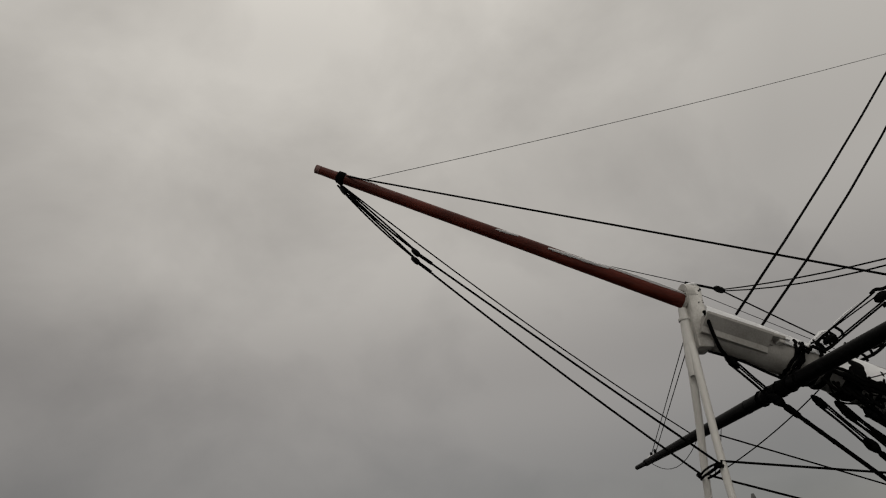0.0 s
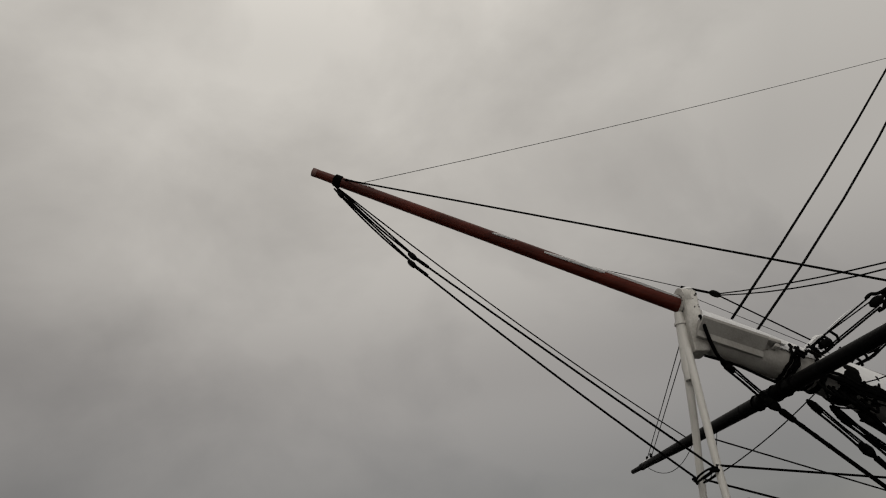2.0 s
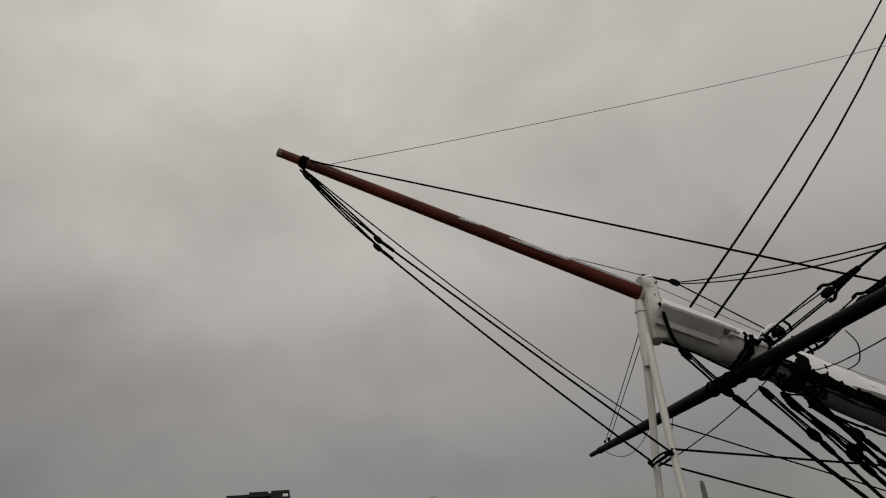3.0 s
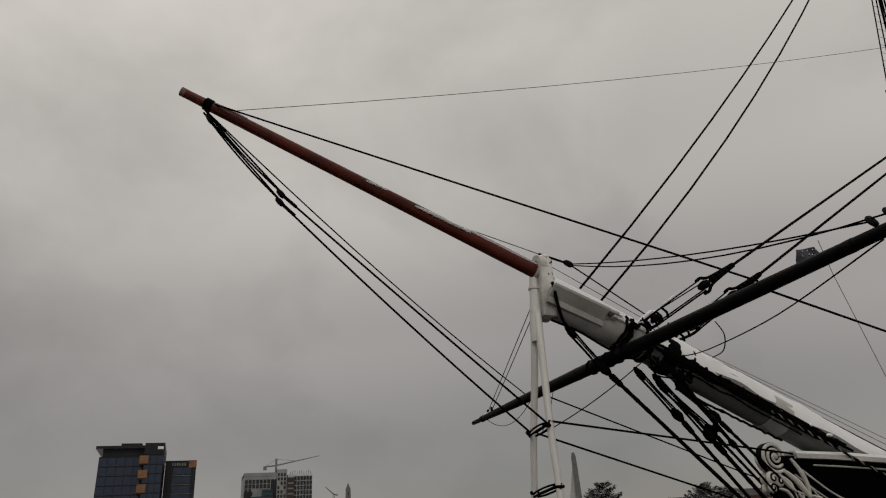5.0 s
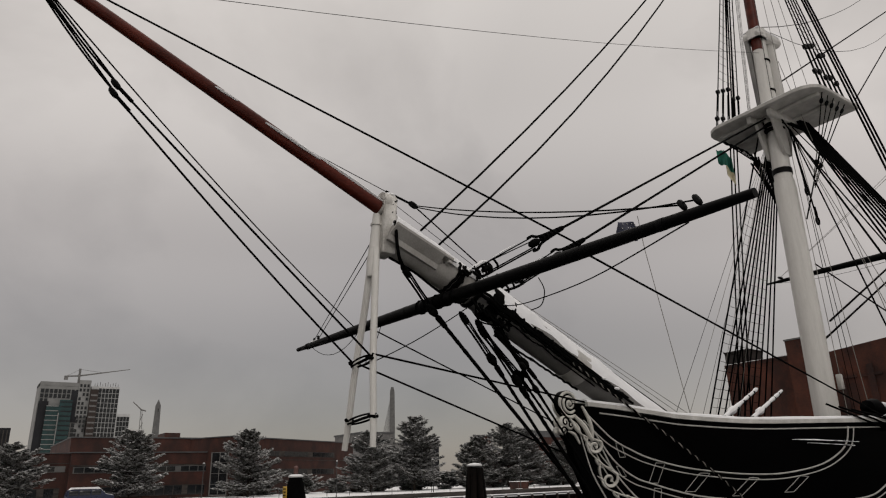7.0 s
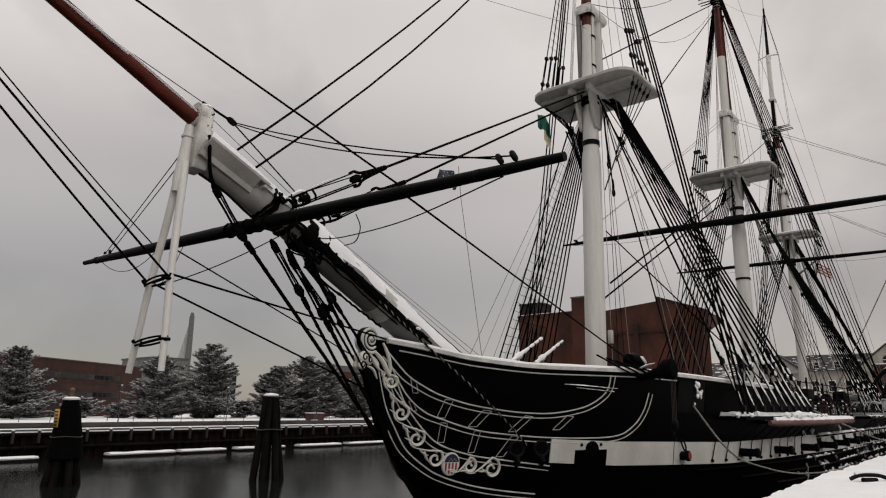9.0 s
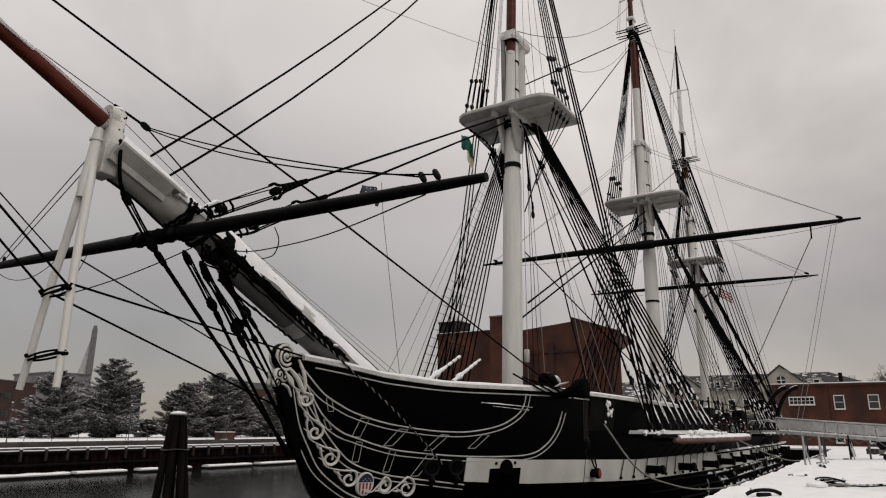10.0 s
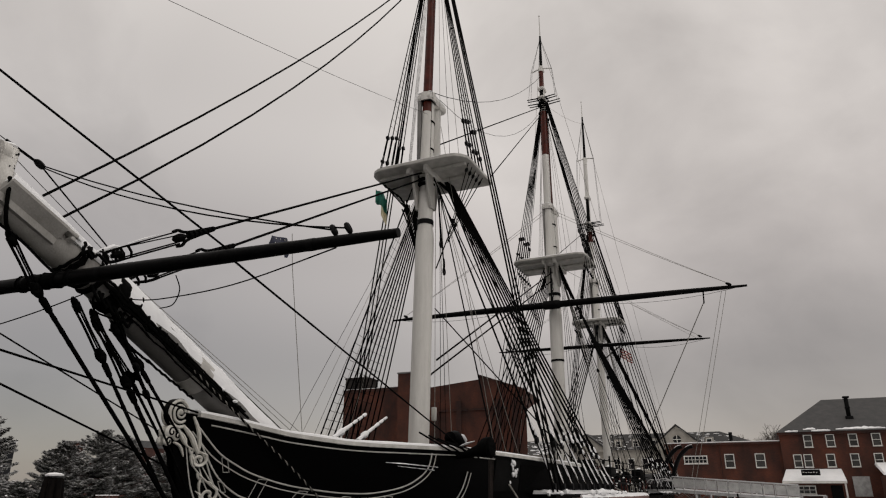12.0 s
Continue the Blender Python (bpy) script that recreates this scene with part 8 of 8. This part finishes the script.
# ---------- the far skyline ----------
def towers():
    d = math.atan2
    # dark glass tower
    b = thing("glass_tower", "dark blue glass office tower with ochre balconies", "skyscraper", (-65.4, 303, LAND_Z))
    w, dpt, h = 18.6, 22.0, 55.6
    wall = part("wall", Geo().box((1.3, 0, 0), (w, dpt, h - 3.9)).box((w, -4.5, 0), (w + 7.5, dpt, h - 3.9)), M_TOWERDARK, b, smooth=False)
    part("roof_screen", Geo().box((-0.2, -1.5, h - 0.8), (w + 0.4, dpt, h + 0.3)).box((2.4, 0.6, h - 4), (w, dpt, h)).box((w, -4.7, h - 3.9), (w + 7.7, dpt, h + 0.7)).box((9.0, 1.0, h), (17.0, 8.0, h + 1.6)), M_TOWERDARK, b, smooth=False)
    pane = Geo().box((0, -0.15, 0), (3.1, 0.0, 3.3)).mesh("pane", M_TOWERGLASS)
    for i in range(5):
        for j in range(14):
            ob = part("pane", pane, None, wall)
            ob.location = (1.5 + i * 3.3, 0, h - 7.8 - j * 3.75)
    pane2 = Geo().box((0, -0.15, 0), (2.2, 0.0, 3.3)).mesh("pane", M_TOWERGLASS)
    for i in range(3):
        for j in range(14):
            ob = part("pane", pane2, None, wall)
            ob.location = (w + 0.3 + i * 2.4, -4.5, h - 7.8 - j * 3.75)
    for j in range(8):
        part("balcony", Geo().box((w - 1.6, -5.1, h - 7.6 - j * 5.7), (w + 1.8, 0.2, h - 4.4 - j * 5.7)), M_ORANGE, wall, smooth=False)
    part("sign", Geo().box((w + 5.0, -4.9, h - 1.9), (w + 7.2, -4.7, h - 0.8)), M_TRIM, b)
    # its darker neighbour
    b = thing("dark_tower", "dark office tower with horizontal bands", "skyscraper", (-38.5, 306, LAND_Z))
    wall = part("wall", Geo().box((0, 0, 0), (12.4, 20, 50.0)), M_TOWERDARK, b, smooth=False)
    for j in range(12):
        part("floor_band", Geo().box((3.0, -0.25, 3 + j * 3.7), (10.6, 0.1, 3.2 + j * 3.7)), M_CONCRETE, wall, smooth=False)
        part("ribbon_window", Geo().box((3.2, -0.12, 3.5 + j * 3.7), (10.4, 0.05, 6.4 + j * 3.7)), M_TOWERGLASS, wall, smooth=False)
    part("roof_corner", Geo().box((9.4, -0.4, 47.0), (12.55, 6, 50.05)), M_ORANGE, b, smooth=False)
    for k in range(6):
        part("sign_lettering", Geo().box((2.6 + k * 1.0, -0.4, 47.8), (3.2 + k * 1.0, -0.2, 49.0)), M_CONCRETE, b)
    # pale tower under construction, with cranes
    b = thing("pale_tower", "tall pale apartment tower with gridded windows", "skyscraper", (9.5, 532, LAND_Z))
    wall = part("wall", Geo().box((0, 0, 0), (31, 26, 72.5)), M_TOWERWHITE, b, smooth=False)
    part("roof_screen", Geo().box((24, -1, 50), (31.5, 26, 75.5)).box((0, -0.3, 71), (31, 26, 73.5)), M_TOWERWHITE, b, smooth=False)
    part("dark_bay", Geo().box((0.5, -0.6, 0), (6.5, 0.2, 60)).box((20, -0.6, 46), (25, 0.2, 68)), M_TOWERDARK, wall, smooth=False)
    part("glass_bay", Geo().box((5.5, -3.0, 0), (13.2, 0, 57)).box((13.2, -4.0, 0), (21.0, 0, 61)), M_TEALGLASS, wall, smooth=False)
    for j in range(18):
        part("floor_line", Geo().box((5.4, -3.2, 2 + j * 3.2), (13.0, -2.9, 2.5 + j * 3.2)), M_TOWERWHITE, wall, smooth=False)
    part("floor_line", Geo().box((12.9, -4.3, 0), (13.5, -3.9, 52)), M_TOWERWHITE, wall, smooth=False)
    for j in range(19):
        part("spandrel", Geo().box((14.0, -4.15, 1.5 + j * 3.2), (20.8, -3.95, 2.3 + j * 3.2)), M_TOWERDARK, wall, smooth=False)
    g = Geo()
    for i in range(11):
        for j in range(18):
            if (i < 2 or i > 6 or j > 15) and i < 9:
                g.box((0.9 + i * 2.7, -0.35, 9.7 + j * 3.3), (2.9 + i * 2.7, -0.2, 12.4 + j * 3.3))
    for i in range(3):
        for j in range(17):
            if (i + j) % 7:
                g.box((24.6 + i * 2.3, -1.2, 21.0 + j * 3.1), (26.0 + i * 2.3, -0.95, 23.0 + j * 3.1))
    part("glazing", g, M_PANE, wall, smooth=False)["kind"] = "stuff"
    b = thing("framed_tower", "white gridded apartment tower still under construction", "skyscraper", (41.5, 530, LAND_Z))
    wall = part("wall", Geo().box((0, 0, 0), (18.5, 22, 71.5)), M_TOWERFRAME, b, smooth=False)
    hoist = part("hoist", Geo().box((-0.5, -2, 0), (4.5, 0.5, 69)), M_RUSTPOST, wall, smooth=False)
    for j in range(17):
        part("hoist_floor", Geo().box((-0.2, -2.15, 3.5 + j * 3.8), (4.2, -1.95, 4.6 + j * 3.8)), M_CONCRETE, hoist, smooth=False)
    g = Geo()
    for i in range(6):
        for j in range(20):
            g.box((4.8 + i * 2.3, -0.3, 1.4 + j * 3.45), (6.7 + i * 2.3, -0.15, 4.4 + j * 3.45))
    part("glazing", g, M_PANE, wall, smooth=False)["kind"] = "stuff"
    wing = part("wing", Geo().box((18.5, 0, 0), (27.5, 18, 52.5)), M_TOWERFRAME, b, smooth=False)
    g = Geo()
    for i in range(4):
        for j in range(14):
            g.box((19.0 + i * 2.1, -0.3, 1.8 + j * 3.5), (20.8 + i * 2.1, -0.15, 4.9 + j * 3.5))
    part("glazing", g, M_PANE, wing, smooth=False)["kind"] = "stuff"
    g = Geo()
    for k in range(10):
        g.tube([(2 + k * 1.7, 1, 71), (2 + k * 1.7, 1, 73.5 + (k % 3) * 0.6)], 0.15, 4)
    part("rebar", g, M_RUSTPOST, b)
    # tower crane
    b = thing("tower_crane", "tower crane with a long jib over the tower", "crane", (33, 534, 76))
    part("crane_mast", Geo().box((-0.7, -0.7, -6), (0.7, 0.7, 11.5)), M_CONCRETE, b, smooth=False)
    part("crane_jib", Geo().tube([(-9, 0, 5.6), (0, 0, 6.4), (33, 0, 13)], [0.5, 0.6, 0.25], 5), M_CONCRETE, b)
    part("counterweight", Geo().box((-9.5, -0.6, 3.2), (-7, 0.6, 6.0)), M_CONCRETE, b, smooth=False)
    part("crane_tie", Geo().tube([(-8, 0, 6), (0, 0, 11), (16, 0, 9.5)], 0.12, 4), M_CONCRETE, b)
    # small luffing crane
    b = thing("tower_crane", "small lattice crane beside the monument", "crane", (103, 674, LAND_Z))
    for s in (-1, 1):
        part("crane_leg", Geo().tube([(s * 3 + 5, 0, 0), (0.5 * s + 1, 0, 70)], 0.28, 5), M_CONCRETE, b)
    for k in range(9):
        part("lattice", Geo().tube([(5 - 3 + k * 0.25 - k * 0.42, 0, k * 7.5), (5 + 3 - k * 0.25 - k * 0.42, 0, k * 7.5 + 6)], 0.3, 4), M_CONCRETE, b)
    part("crane_jib", Geo().tube([(-7, 0, 77), (1, 0, 70), (5, 0, 69)], [0.4, 0.7, 0.7], 5), M_CONCRETE, b)
    # ribbed tan block
    b = thing("ribbed_block", "squat dark office block with tan vertical ribs", "building", (-28.5, 686, LAND_Z))
    wall = part("wall", Geo().box((4, 0, 0), (32, 20, 53.0)).box((14, 2, 53.0), (23, 14, 56.5)), M_TOWERDARK, b, smooth=False)
    for k in range(10):
        part("rib", Geo().box((4.6 + k * 2.74, -0.8, 0), (5.5 + k * 2.74, 0.1, 51)), M_KERB, wall, smooth=False)
    # granite obelisk
    b = thing("obelisk", "tall grey granite obelisk monument", "monument", (117.7, 671, LAND_Z))
    part("shaft", Geo().rings([[(-w, -w, z), (w, -w, z), (w, w, z), (-w, w, z)] for w, z in ((3.6, 0), (2.0, 74), (0.15, 79.6))]), M_STONE, b, smooth=False)
    part("opening", Geo().box((-0.3, -2.3, 68), (0.3, -2.0, 71)), M_PANE, b, smooth=False)
    # bridge tower, an inverted Y with an obelisk head
    b = thing("bridge_tower", "pale concrete cable-stayed bridge tower with fanned cables", "bridge", (426.5, 763, LAND_Z))
    b.rotation_euler = (0, 0, radians(-28))
    part("tower_head", Geo().rings([[(-w, -w, z), (w, -w, z), (w, w, z), (-w, w, z)] for w, z in ((3.3, 60), (3.0, 104), (2.8, 112), (1.6, 117))]), M_STONE, b, smooth=False)
    part("tower_shaft", Geo().rings([[(-w, -w, z), (w, -w, z), (w, w, z), (-w, w, z)] for w, z in ((4.2, 0), (3.0, 60.5))]), M_STONE, b, smooth=False)
    for k in range(12):
        part("stay_cable", Geo().tube([(-2.6, 0, 64 + k * 3.4), (-(5.5 + k * 1.35), -4, 20)], 0.22, 4), M_CONCRETE, b)


towers()

# ---------- small things on the far quay ----------
for x, y in ((15.5, 75.5), (29.5, 72.5), (-2.0, 78.0), (44.0, 70.0)):
    l = thing("street_lamp", "thin black lamp post with a snowy lantern", "lamp", (x, y, LAND_Z), "lamps along the far quay")
    part("pole", Geo().tube([(0, 0, 0), (0, 0, 0.5), (0, 0, 4.3)], [0.10, 0.06, 0.045], 8), M_LAMPPOST, l)
    part("lantern", Geo().tube([(0, 0, 4.25), (0, 0, 4.35), (0, 0, 4.7), (0, 0, 4.8)], [0.05, 0.12, 0.17, 0.05], 8), M_LAMPPOST, l)
    part("snow_cap", Geo().ball((0, 0, 4.82), 0.14, 8, 4, (1, 1, 0.45)), M_SNOW, l)
for k in range(26):
    x = -30 + k * 3.1
    f = thing("fence_post", "thin quayside fence post", "fence", (x, QUAY_Y + 12.0, LAND_Z), "fence posts along the quay")
    part("post", Geo().tube([(0, 0, 0), (0, 0, 1.1)], 0.035, 6), M_LAMPPOST, f)

van = thing("delivery_van", "dark blue-grey parked van with snow on its roof and bonnet", "van", (-13.8, 84.5, LAND_Z))
van.scale = (1.12, 1.1, 1.5)
body = [(-2.4, 0.35), (-2.45, 0.9), (-2.3, 1.35), (-1.75, 1.42), (-1.1, 1.42), (0.9, 1.40), (1.5, 0.98), (2.3, 0.85), (2.4, 0.4)]
g = Geo().rings([[(x, y * (1.0 if z < 1.0 else 0.86), z) for x, z in body] for y in (-0.92, 0.92)])
part("body", g, M_VANBLUE, van, smooth=False)
for x0, x1 in ((-2.2, -1.3), (-1.2, -0.1), (0.0, 0.95)):
    for s in (-1, 1):
        part("side_window", Geo().box((x0, s * 0.90 - 0.04, 0.93), (x1, s * 0.90 + 0.04, 1.3), bevel=0.02), M_PANE, van)
for x in (-1.55, 1.5):
    for s in (-1, 1):
        wh = part("wheel", Geo().disc((x, s * 0.85, 0.33), (0, 1, 0), 0.33, 0.2, 16), M_RUBBER, van)
        part("rim", Geo().disc((x, s * 0.96, 0.33), (0, 1, 0), 0.19, 0.03, 12), M_STEEL, wh)
part("roof_snow", Geo().rings([[(x, y, z) for x, z in ((-2.2, 1.35), (-1.9, 1.55), (0.7, 1.55), (1.5, 1.02), (2.25, 0.9), (2.2, 0.84))] for y in (-0.78, 0.78)]), M_SNOW, van)
red = thing("red_shed", "small dull red brick hut under the pines", "hut", (50.5, 78, LAND_Z))
part("wall", Geo().box((-1.2, -1, 0), (1.2, 1, 1.2)), M_BRICKDARK, red, smooth=False)
part("roof_snow", Geo().box((-1.3, -1.1, 1.2), (1.3, 1.1, 1.3), bevel=0.05), M_SNOW, red)

# ---------- on the pier ----------
gang = thing("gangway", "grey aluminium gangway with panelled railings up to the ship", "gangway", (22, 0, 0))
A, B = Vector((0, -8.1, 5.8)), Vector((0, -15.5, 5.26))
part("walkway", Geo().rings([[lerp(A, B, t) + Vector((x, 0, z)) for x, z in ((-0.75, -0.18), (0.75, -0.18), (0.75, 0.0), (-0.75, 0.0))] for t in (0, 1)]), M_STEEL, gang, smooth=False)
part("walkway_snow", Geo().rings([[lerp(A, B, t) + Vector((x, 0, z)) for x, z in ((-0.68, 0.0), (0.68, 0.0), (0.6, 0.07), (-0.6, 0.07))] for t in (0.02, 1)]), M_SNOW, gang)
for s in (-1, 1):
    for k in range(12):
        t = k / 11
        p = lerp(A, B, t) + Vector((s * 0.78, 0, 0))
        part("rail_post", Geo().tube([p - Vector((0, 0, 0.2)), p + Vector((0, 0, 0.78))], 0.03, 6), M_STEEL, gang)
        if k < 11:
            q = lerp(A, B, (k + 1) / 11) + Vector((s * 0.78, 0, 0))
            part("rail_panel", Geo().rings([[p + Vector((-0.01, -0.06, 0.12)), q + Vector((-0.01, 0.06, 0.12)), q + Vector((-0.01, 0.06, 0.7)), p + Vector((-0.01, -0.06, 0.7))],
                                            [p + Vector((0.01, -0.06, 0.12)), q + Vector((0.01, 0.06, 0.12)), q + Vector((0.01, 0.06, 0.7)), p + Vector((0.01, -0.06, 0.7))]]), M_GREYPANEL, gang, smooth=False)
            part("brace", Geo().tube([p - Vector((0, 0, 0.2)), lerp(p, q, 0.5) - Vector((0, 0, 0.45)), q - Vector((0, 0, 0.2))], 0.022, 5), M_DULLSTEEL, gang)
    part("handrail", Geo().tube([A + Vector((s * 0.78, 0, 0.78)), B + Vector((s * 0.78, 0, 0.78))], 0.045, 8), M_STEEL, gang)
for y, h in ((-7.4, 0.62), (-6.7, 0.55)):  # rails over the ship's side
    for s in (-1, 1):
        part("bridge_rail", Geo().tube(smooth_path([(s * 0.78, -8.1, 6.3), (s * 0.8, y, 5.85 + h), (s * 0.85, y + 0.3, 5.9)], 5), 0.03, 6), M_STEEL, gang)
part("bridge_plate", Geo().box((-0.7, -8.2, 5.68), (0.7, -6.2, 5.78), bevel=0.02), M_STEEL, gang)
part("landing", Geo().box((-1.0, -17.0, 4.75), (1.2, -15.4, 4.9), bevel=0.02), M_FENDER, gang, "brown plank landing at the gangway's foot")
for y in (-15.6, -16.9):
    for x in (-0.9, 1.1):
        part("landing_post", Geo().tube([(x, y, PIER_Z), (x, y, 5.45)], 0.05, 6), M_STEEL, gang)
for z in (5.2, 5.45):
    part("landing_rail", Geo().tube([(-0.9, -15.6, z), (-0.9, -16.9, z)], 0.035, 6), M_STEEL, gang)
for y in (-9.6, -10.6, -13.0, -14.0):
    for s in (-1, 1):
        part("support_leg", Geo().tube([(s * 0.7, y, PIER_Z), (s * 0.7, y, lerp(A, B, (-y - 8.1) / 7.4).z - 0.15)], 0.045, 6), M_DULLSTEEL, gang)


def bollard(loc, s, label):
    b = thing("bollard", label, "bollard", loc, "bollards along the pier")
    part("stem", Geo().tube([(0, 0, -0.1), (0, 0, 0.05), (0, 0, 0.12), (0, 0, 0.5 * s), (0, 0, 0.75 * s)], [0.5 * s, 0.5 * s, 0.36 * s, 0.33 * s, 0.4 * s], 16), M_IRON, b)
    part("head", Geo().tube([(-0.1 * s, 0, 0.7 * s), (-0.1 * s, 0, 0.85 * s), (-0.08 * s, 0, 1.1 * s), (-0.05 * s, 0, 1.2 * s)], [0.42 * s, 0.56 * s, 0.54 * s, 0.3 * s], 16), M_IRON, b)
    part("snow_cap", Geo().ball((-0.05 * s, 0, 1.2 * s), 0.46 * s, 12, 6, (1, 1, 0.55)), M_SNOW, b)
    for k in range(4):
        part("rope_turn", Geo().tube([(math.cos(a) * 0.4 * s, math.sin(a) * 0.4 * s, (0.22 + 0.1 * k) * s + 0.02 * math.sin(3 * a + k)) for a in np.linspace(0, 6.2832, 18)], 0.045 * s, 6), M_HEMP, b)
    return b


bollard((-3.1, -14.1, PIER_Z + 0.06), 0.62, "black iron bollard with rope turns and a snow cap")
bollard((9.0, -14.0, PIER_Z + 0.06), 0.62, "black iron bollard with a snow cap")
bollard((29.0, -13.77, PIER_Z + 0.06), 0.84, "black iron bollard with a snow cap")
for x, y, a in ((-6.9, -10.85, -0.85), (9.5, -11.2, 0.3)):
    c = thing("mooring_cleat", "low iron mooring cleat half buried in snow", "cleat", (x, y, PIER_Z + 0.09), "cleats on the pier")
    c.rotation_euler = (0, 0, a)
    part("cleat_bar", Geo().tube(smooth_path([(-0.5, 0, 0.03), (-0.28, 0, 0.11), (0, 0, 0.13), (0.28, 0, 0.11), (0.5, 0, 0.03)], 4), 0.05, 8), M_IRON, c)
    part("base", Geo().box((-0.2, -0.07, -0.12), (0.2, 0.07, 0.06), bevel=0.03), M_IRON, c)
    part("snow_cap", Geo().tube(smooth_path([(-0.35, 0.03, 0.14), (0, 0.04, 0.18), (0.35, 0.03, 0.14)], 4), 0.05, 8), M_SNOW, c)
pts = smooth_path([(-3.15, -11.75, 4.16), (-2.9, -11.95, 4.3), (-2.6, -12.3, 4.27), (-2.3, -12.75, 4.2), (-1.8, -13.15, 4.17), (-1.2, -13.65, 4.18), (-0.9, -14.3, 4.2), (-2.2, -14.1, 4.35)], 6)
solo("hawser", Geo().tube(pts, 0.05, 6), M_TARSNOW, "dark hawser lying across the snow", "rope")
pts = smooth_path([(-2.75, -11.9, 4.12), (-2.9, -12.2, 4.2), (-2.55, -12.55, 4.2), (-1.9, -13.0, 4.13), (-1.0, -13.4, 4.12)], 6)
solo("hawser", Geo().tube(pts, 0.035, 6), M_HEMP, "pale line half sunk beside the hawser", "rope")
heap = thing("timber_heap", "snow-covered timbers and rope ends heaped on the pier", "timber", (-2.75, -12.1, PIER_Z + 0.05))
part("timber", Geo().box((-0.45, -0.07, -0.05), (0.5, 0.07, 0.13), Matrix.Rotation(radians(-52), 4, "Z"), 0.02), M_KERB, heap)
part("timber", Geo().box((-0.3, -0.05, -0.05), (0.4, 0.05, 0.11), Matrix.Translation((0.3, -0.35, 0)) @ Matrix.Rotation(radians(-20), 4, "Z"), 0.02), M_KERB, heap)
part("snow_cover", Geo().ball((-0.25, 0.25, 0.1), 0.32, 10, 5, (1.3, 1.0, 0.4)).ball((0.3, -0.35, 0.16), 0.2, 8, 4, (1.4, 0.8, 0.4)), M_SNOW, heap)
for k in range(3):
    ring = [(0.05 + (0.26 + 0.04 * k) * math.cos(q), -0.1 + (0.34 + 0.03 * k) * math.sin(q), 0.2 + 0.05 * k + 0.05 * math.sin(2 * q + k)) for q in np.linspace(0.4 * k, 4.4 + 0.4 * k, 16)]
    part("rope_end", Geo().tube(ring, 0.035, 6), M_TARSNOW, heap)
for x, y, ln, a in ((2.1, -10.85, 0.45, -31), (14.6, -10.9, 0.8, -12), (20.2, -11.1, 0.9, -60)):
    tb = thing("pier_timber", "weathered timber half buried in the snow", "timber", (x, y, PIER_Z), "timbers left on the pier")
    tb.rotation_euler = (0, 0, radians(a))
    part("timber", Geo().box((-ln, -0.10, -0.05), (ln, 0.10, 0.17), bevel=0.03), M_KERB, tb)
    part("snow_cap", Geo().tube([(-ln * 1.1, -0.04, 0.10), (-ln * 0.3, 0.0, 0.17), (ln * 0.4, -0.03, 0.15), (ln * 0.85, 0.02, 0.13)], [0.05, 0.16, 0.12, 0.04], 8, 0.6), M_SNOW, tb)
edge = thing("timber_kerb", "dark weathered timber edging wall topped with snow", "wall", (33.0, 0, PIER_Z))
for y0, y1 in ((-15.3, -12.6), (-19.6, -15.6), (-26.0, -19.9)):
    for k in range(2):
        part("plank", Geo().box((0, y0, 0.03 + 0.23 * k), (0.18, y1, 0.255 + 0.23 * k), bevel=0.01), M_KERB, edge)
    for y in (y0 + 0.2, y1 - 0.2):
        part("post", Geo().box((-0.12, y - 0.1, 0), (0.0, y + 0.1, 0.6), bevel=0.02), M_KERB, edge)
    part("snow_cap", Geo().tube([(0.09, y0 + (y1 - y0) * q / 12, 0.49) for q in range(13)], [0.02] + [0.08 + 0.03 * noise.noise((q, y0, 3)) for q in range(11)] + [0.02], 7, 0.8), M_SNOW, edge)
for x, y in ((12.0, -10.3), (13.8, -10.9), (20.5, -12.0), (26.0, -11.9)):
    s = thing("rail_stanchion", "bare steel stanchion standing in the snow", "post", (x, y, PIER_Z), "stanchions on the pier")
    part("post", Geo().tube([(0, 0, 0), (0.05, 0, 1.5)], 0.05, 8), M_STEEL if x < 20 else M_IRON, s)
    part("stay", Geo().tube([(0.05, 0, 1.2), (0.5, -0.2, 0.0)], 0.035, 6), M_STEEL, s)
# dark stern boat davit curving up over the quarter
for y in (-5.75, -6.6):
    part("boat_davit", Geo().tube(smooth_path([(34, y, 5.9), (34, y - 0.25, 7.1), (34, y - 0.8, 8.3), (34, y - 1.5, 9.0), (34, y - 1.95, 9.15)], 6), [0.17] * 18 + [0.15] * 7, 10), M_IRON, ship, "curved black iron davit")
    part("davit_snow", Geo().tube(smooth_path([(34, y - 0.75, 8.42), (34, y - 1.45, 9.13), (34, y - 1.9, 9.28)], 4), 0.05, 6), M_SNOW, ship)
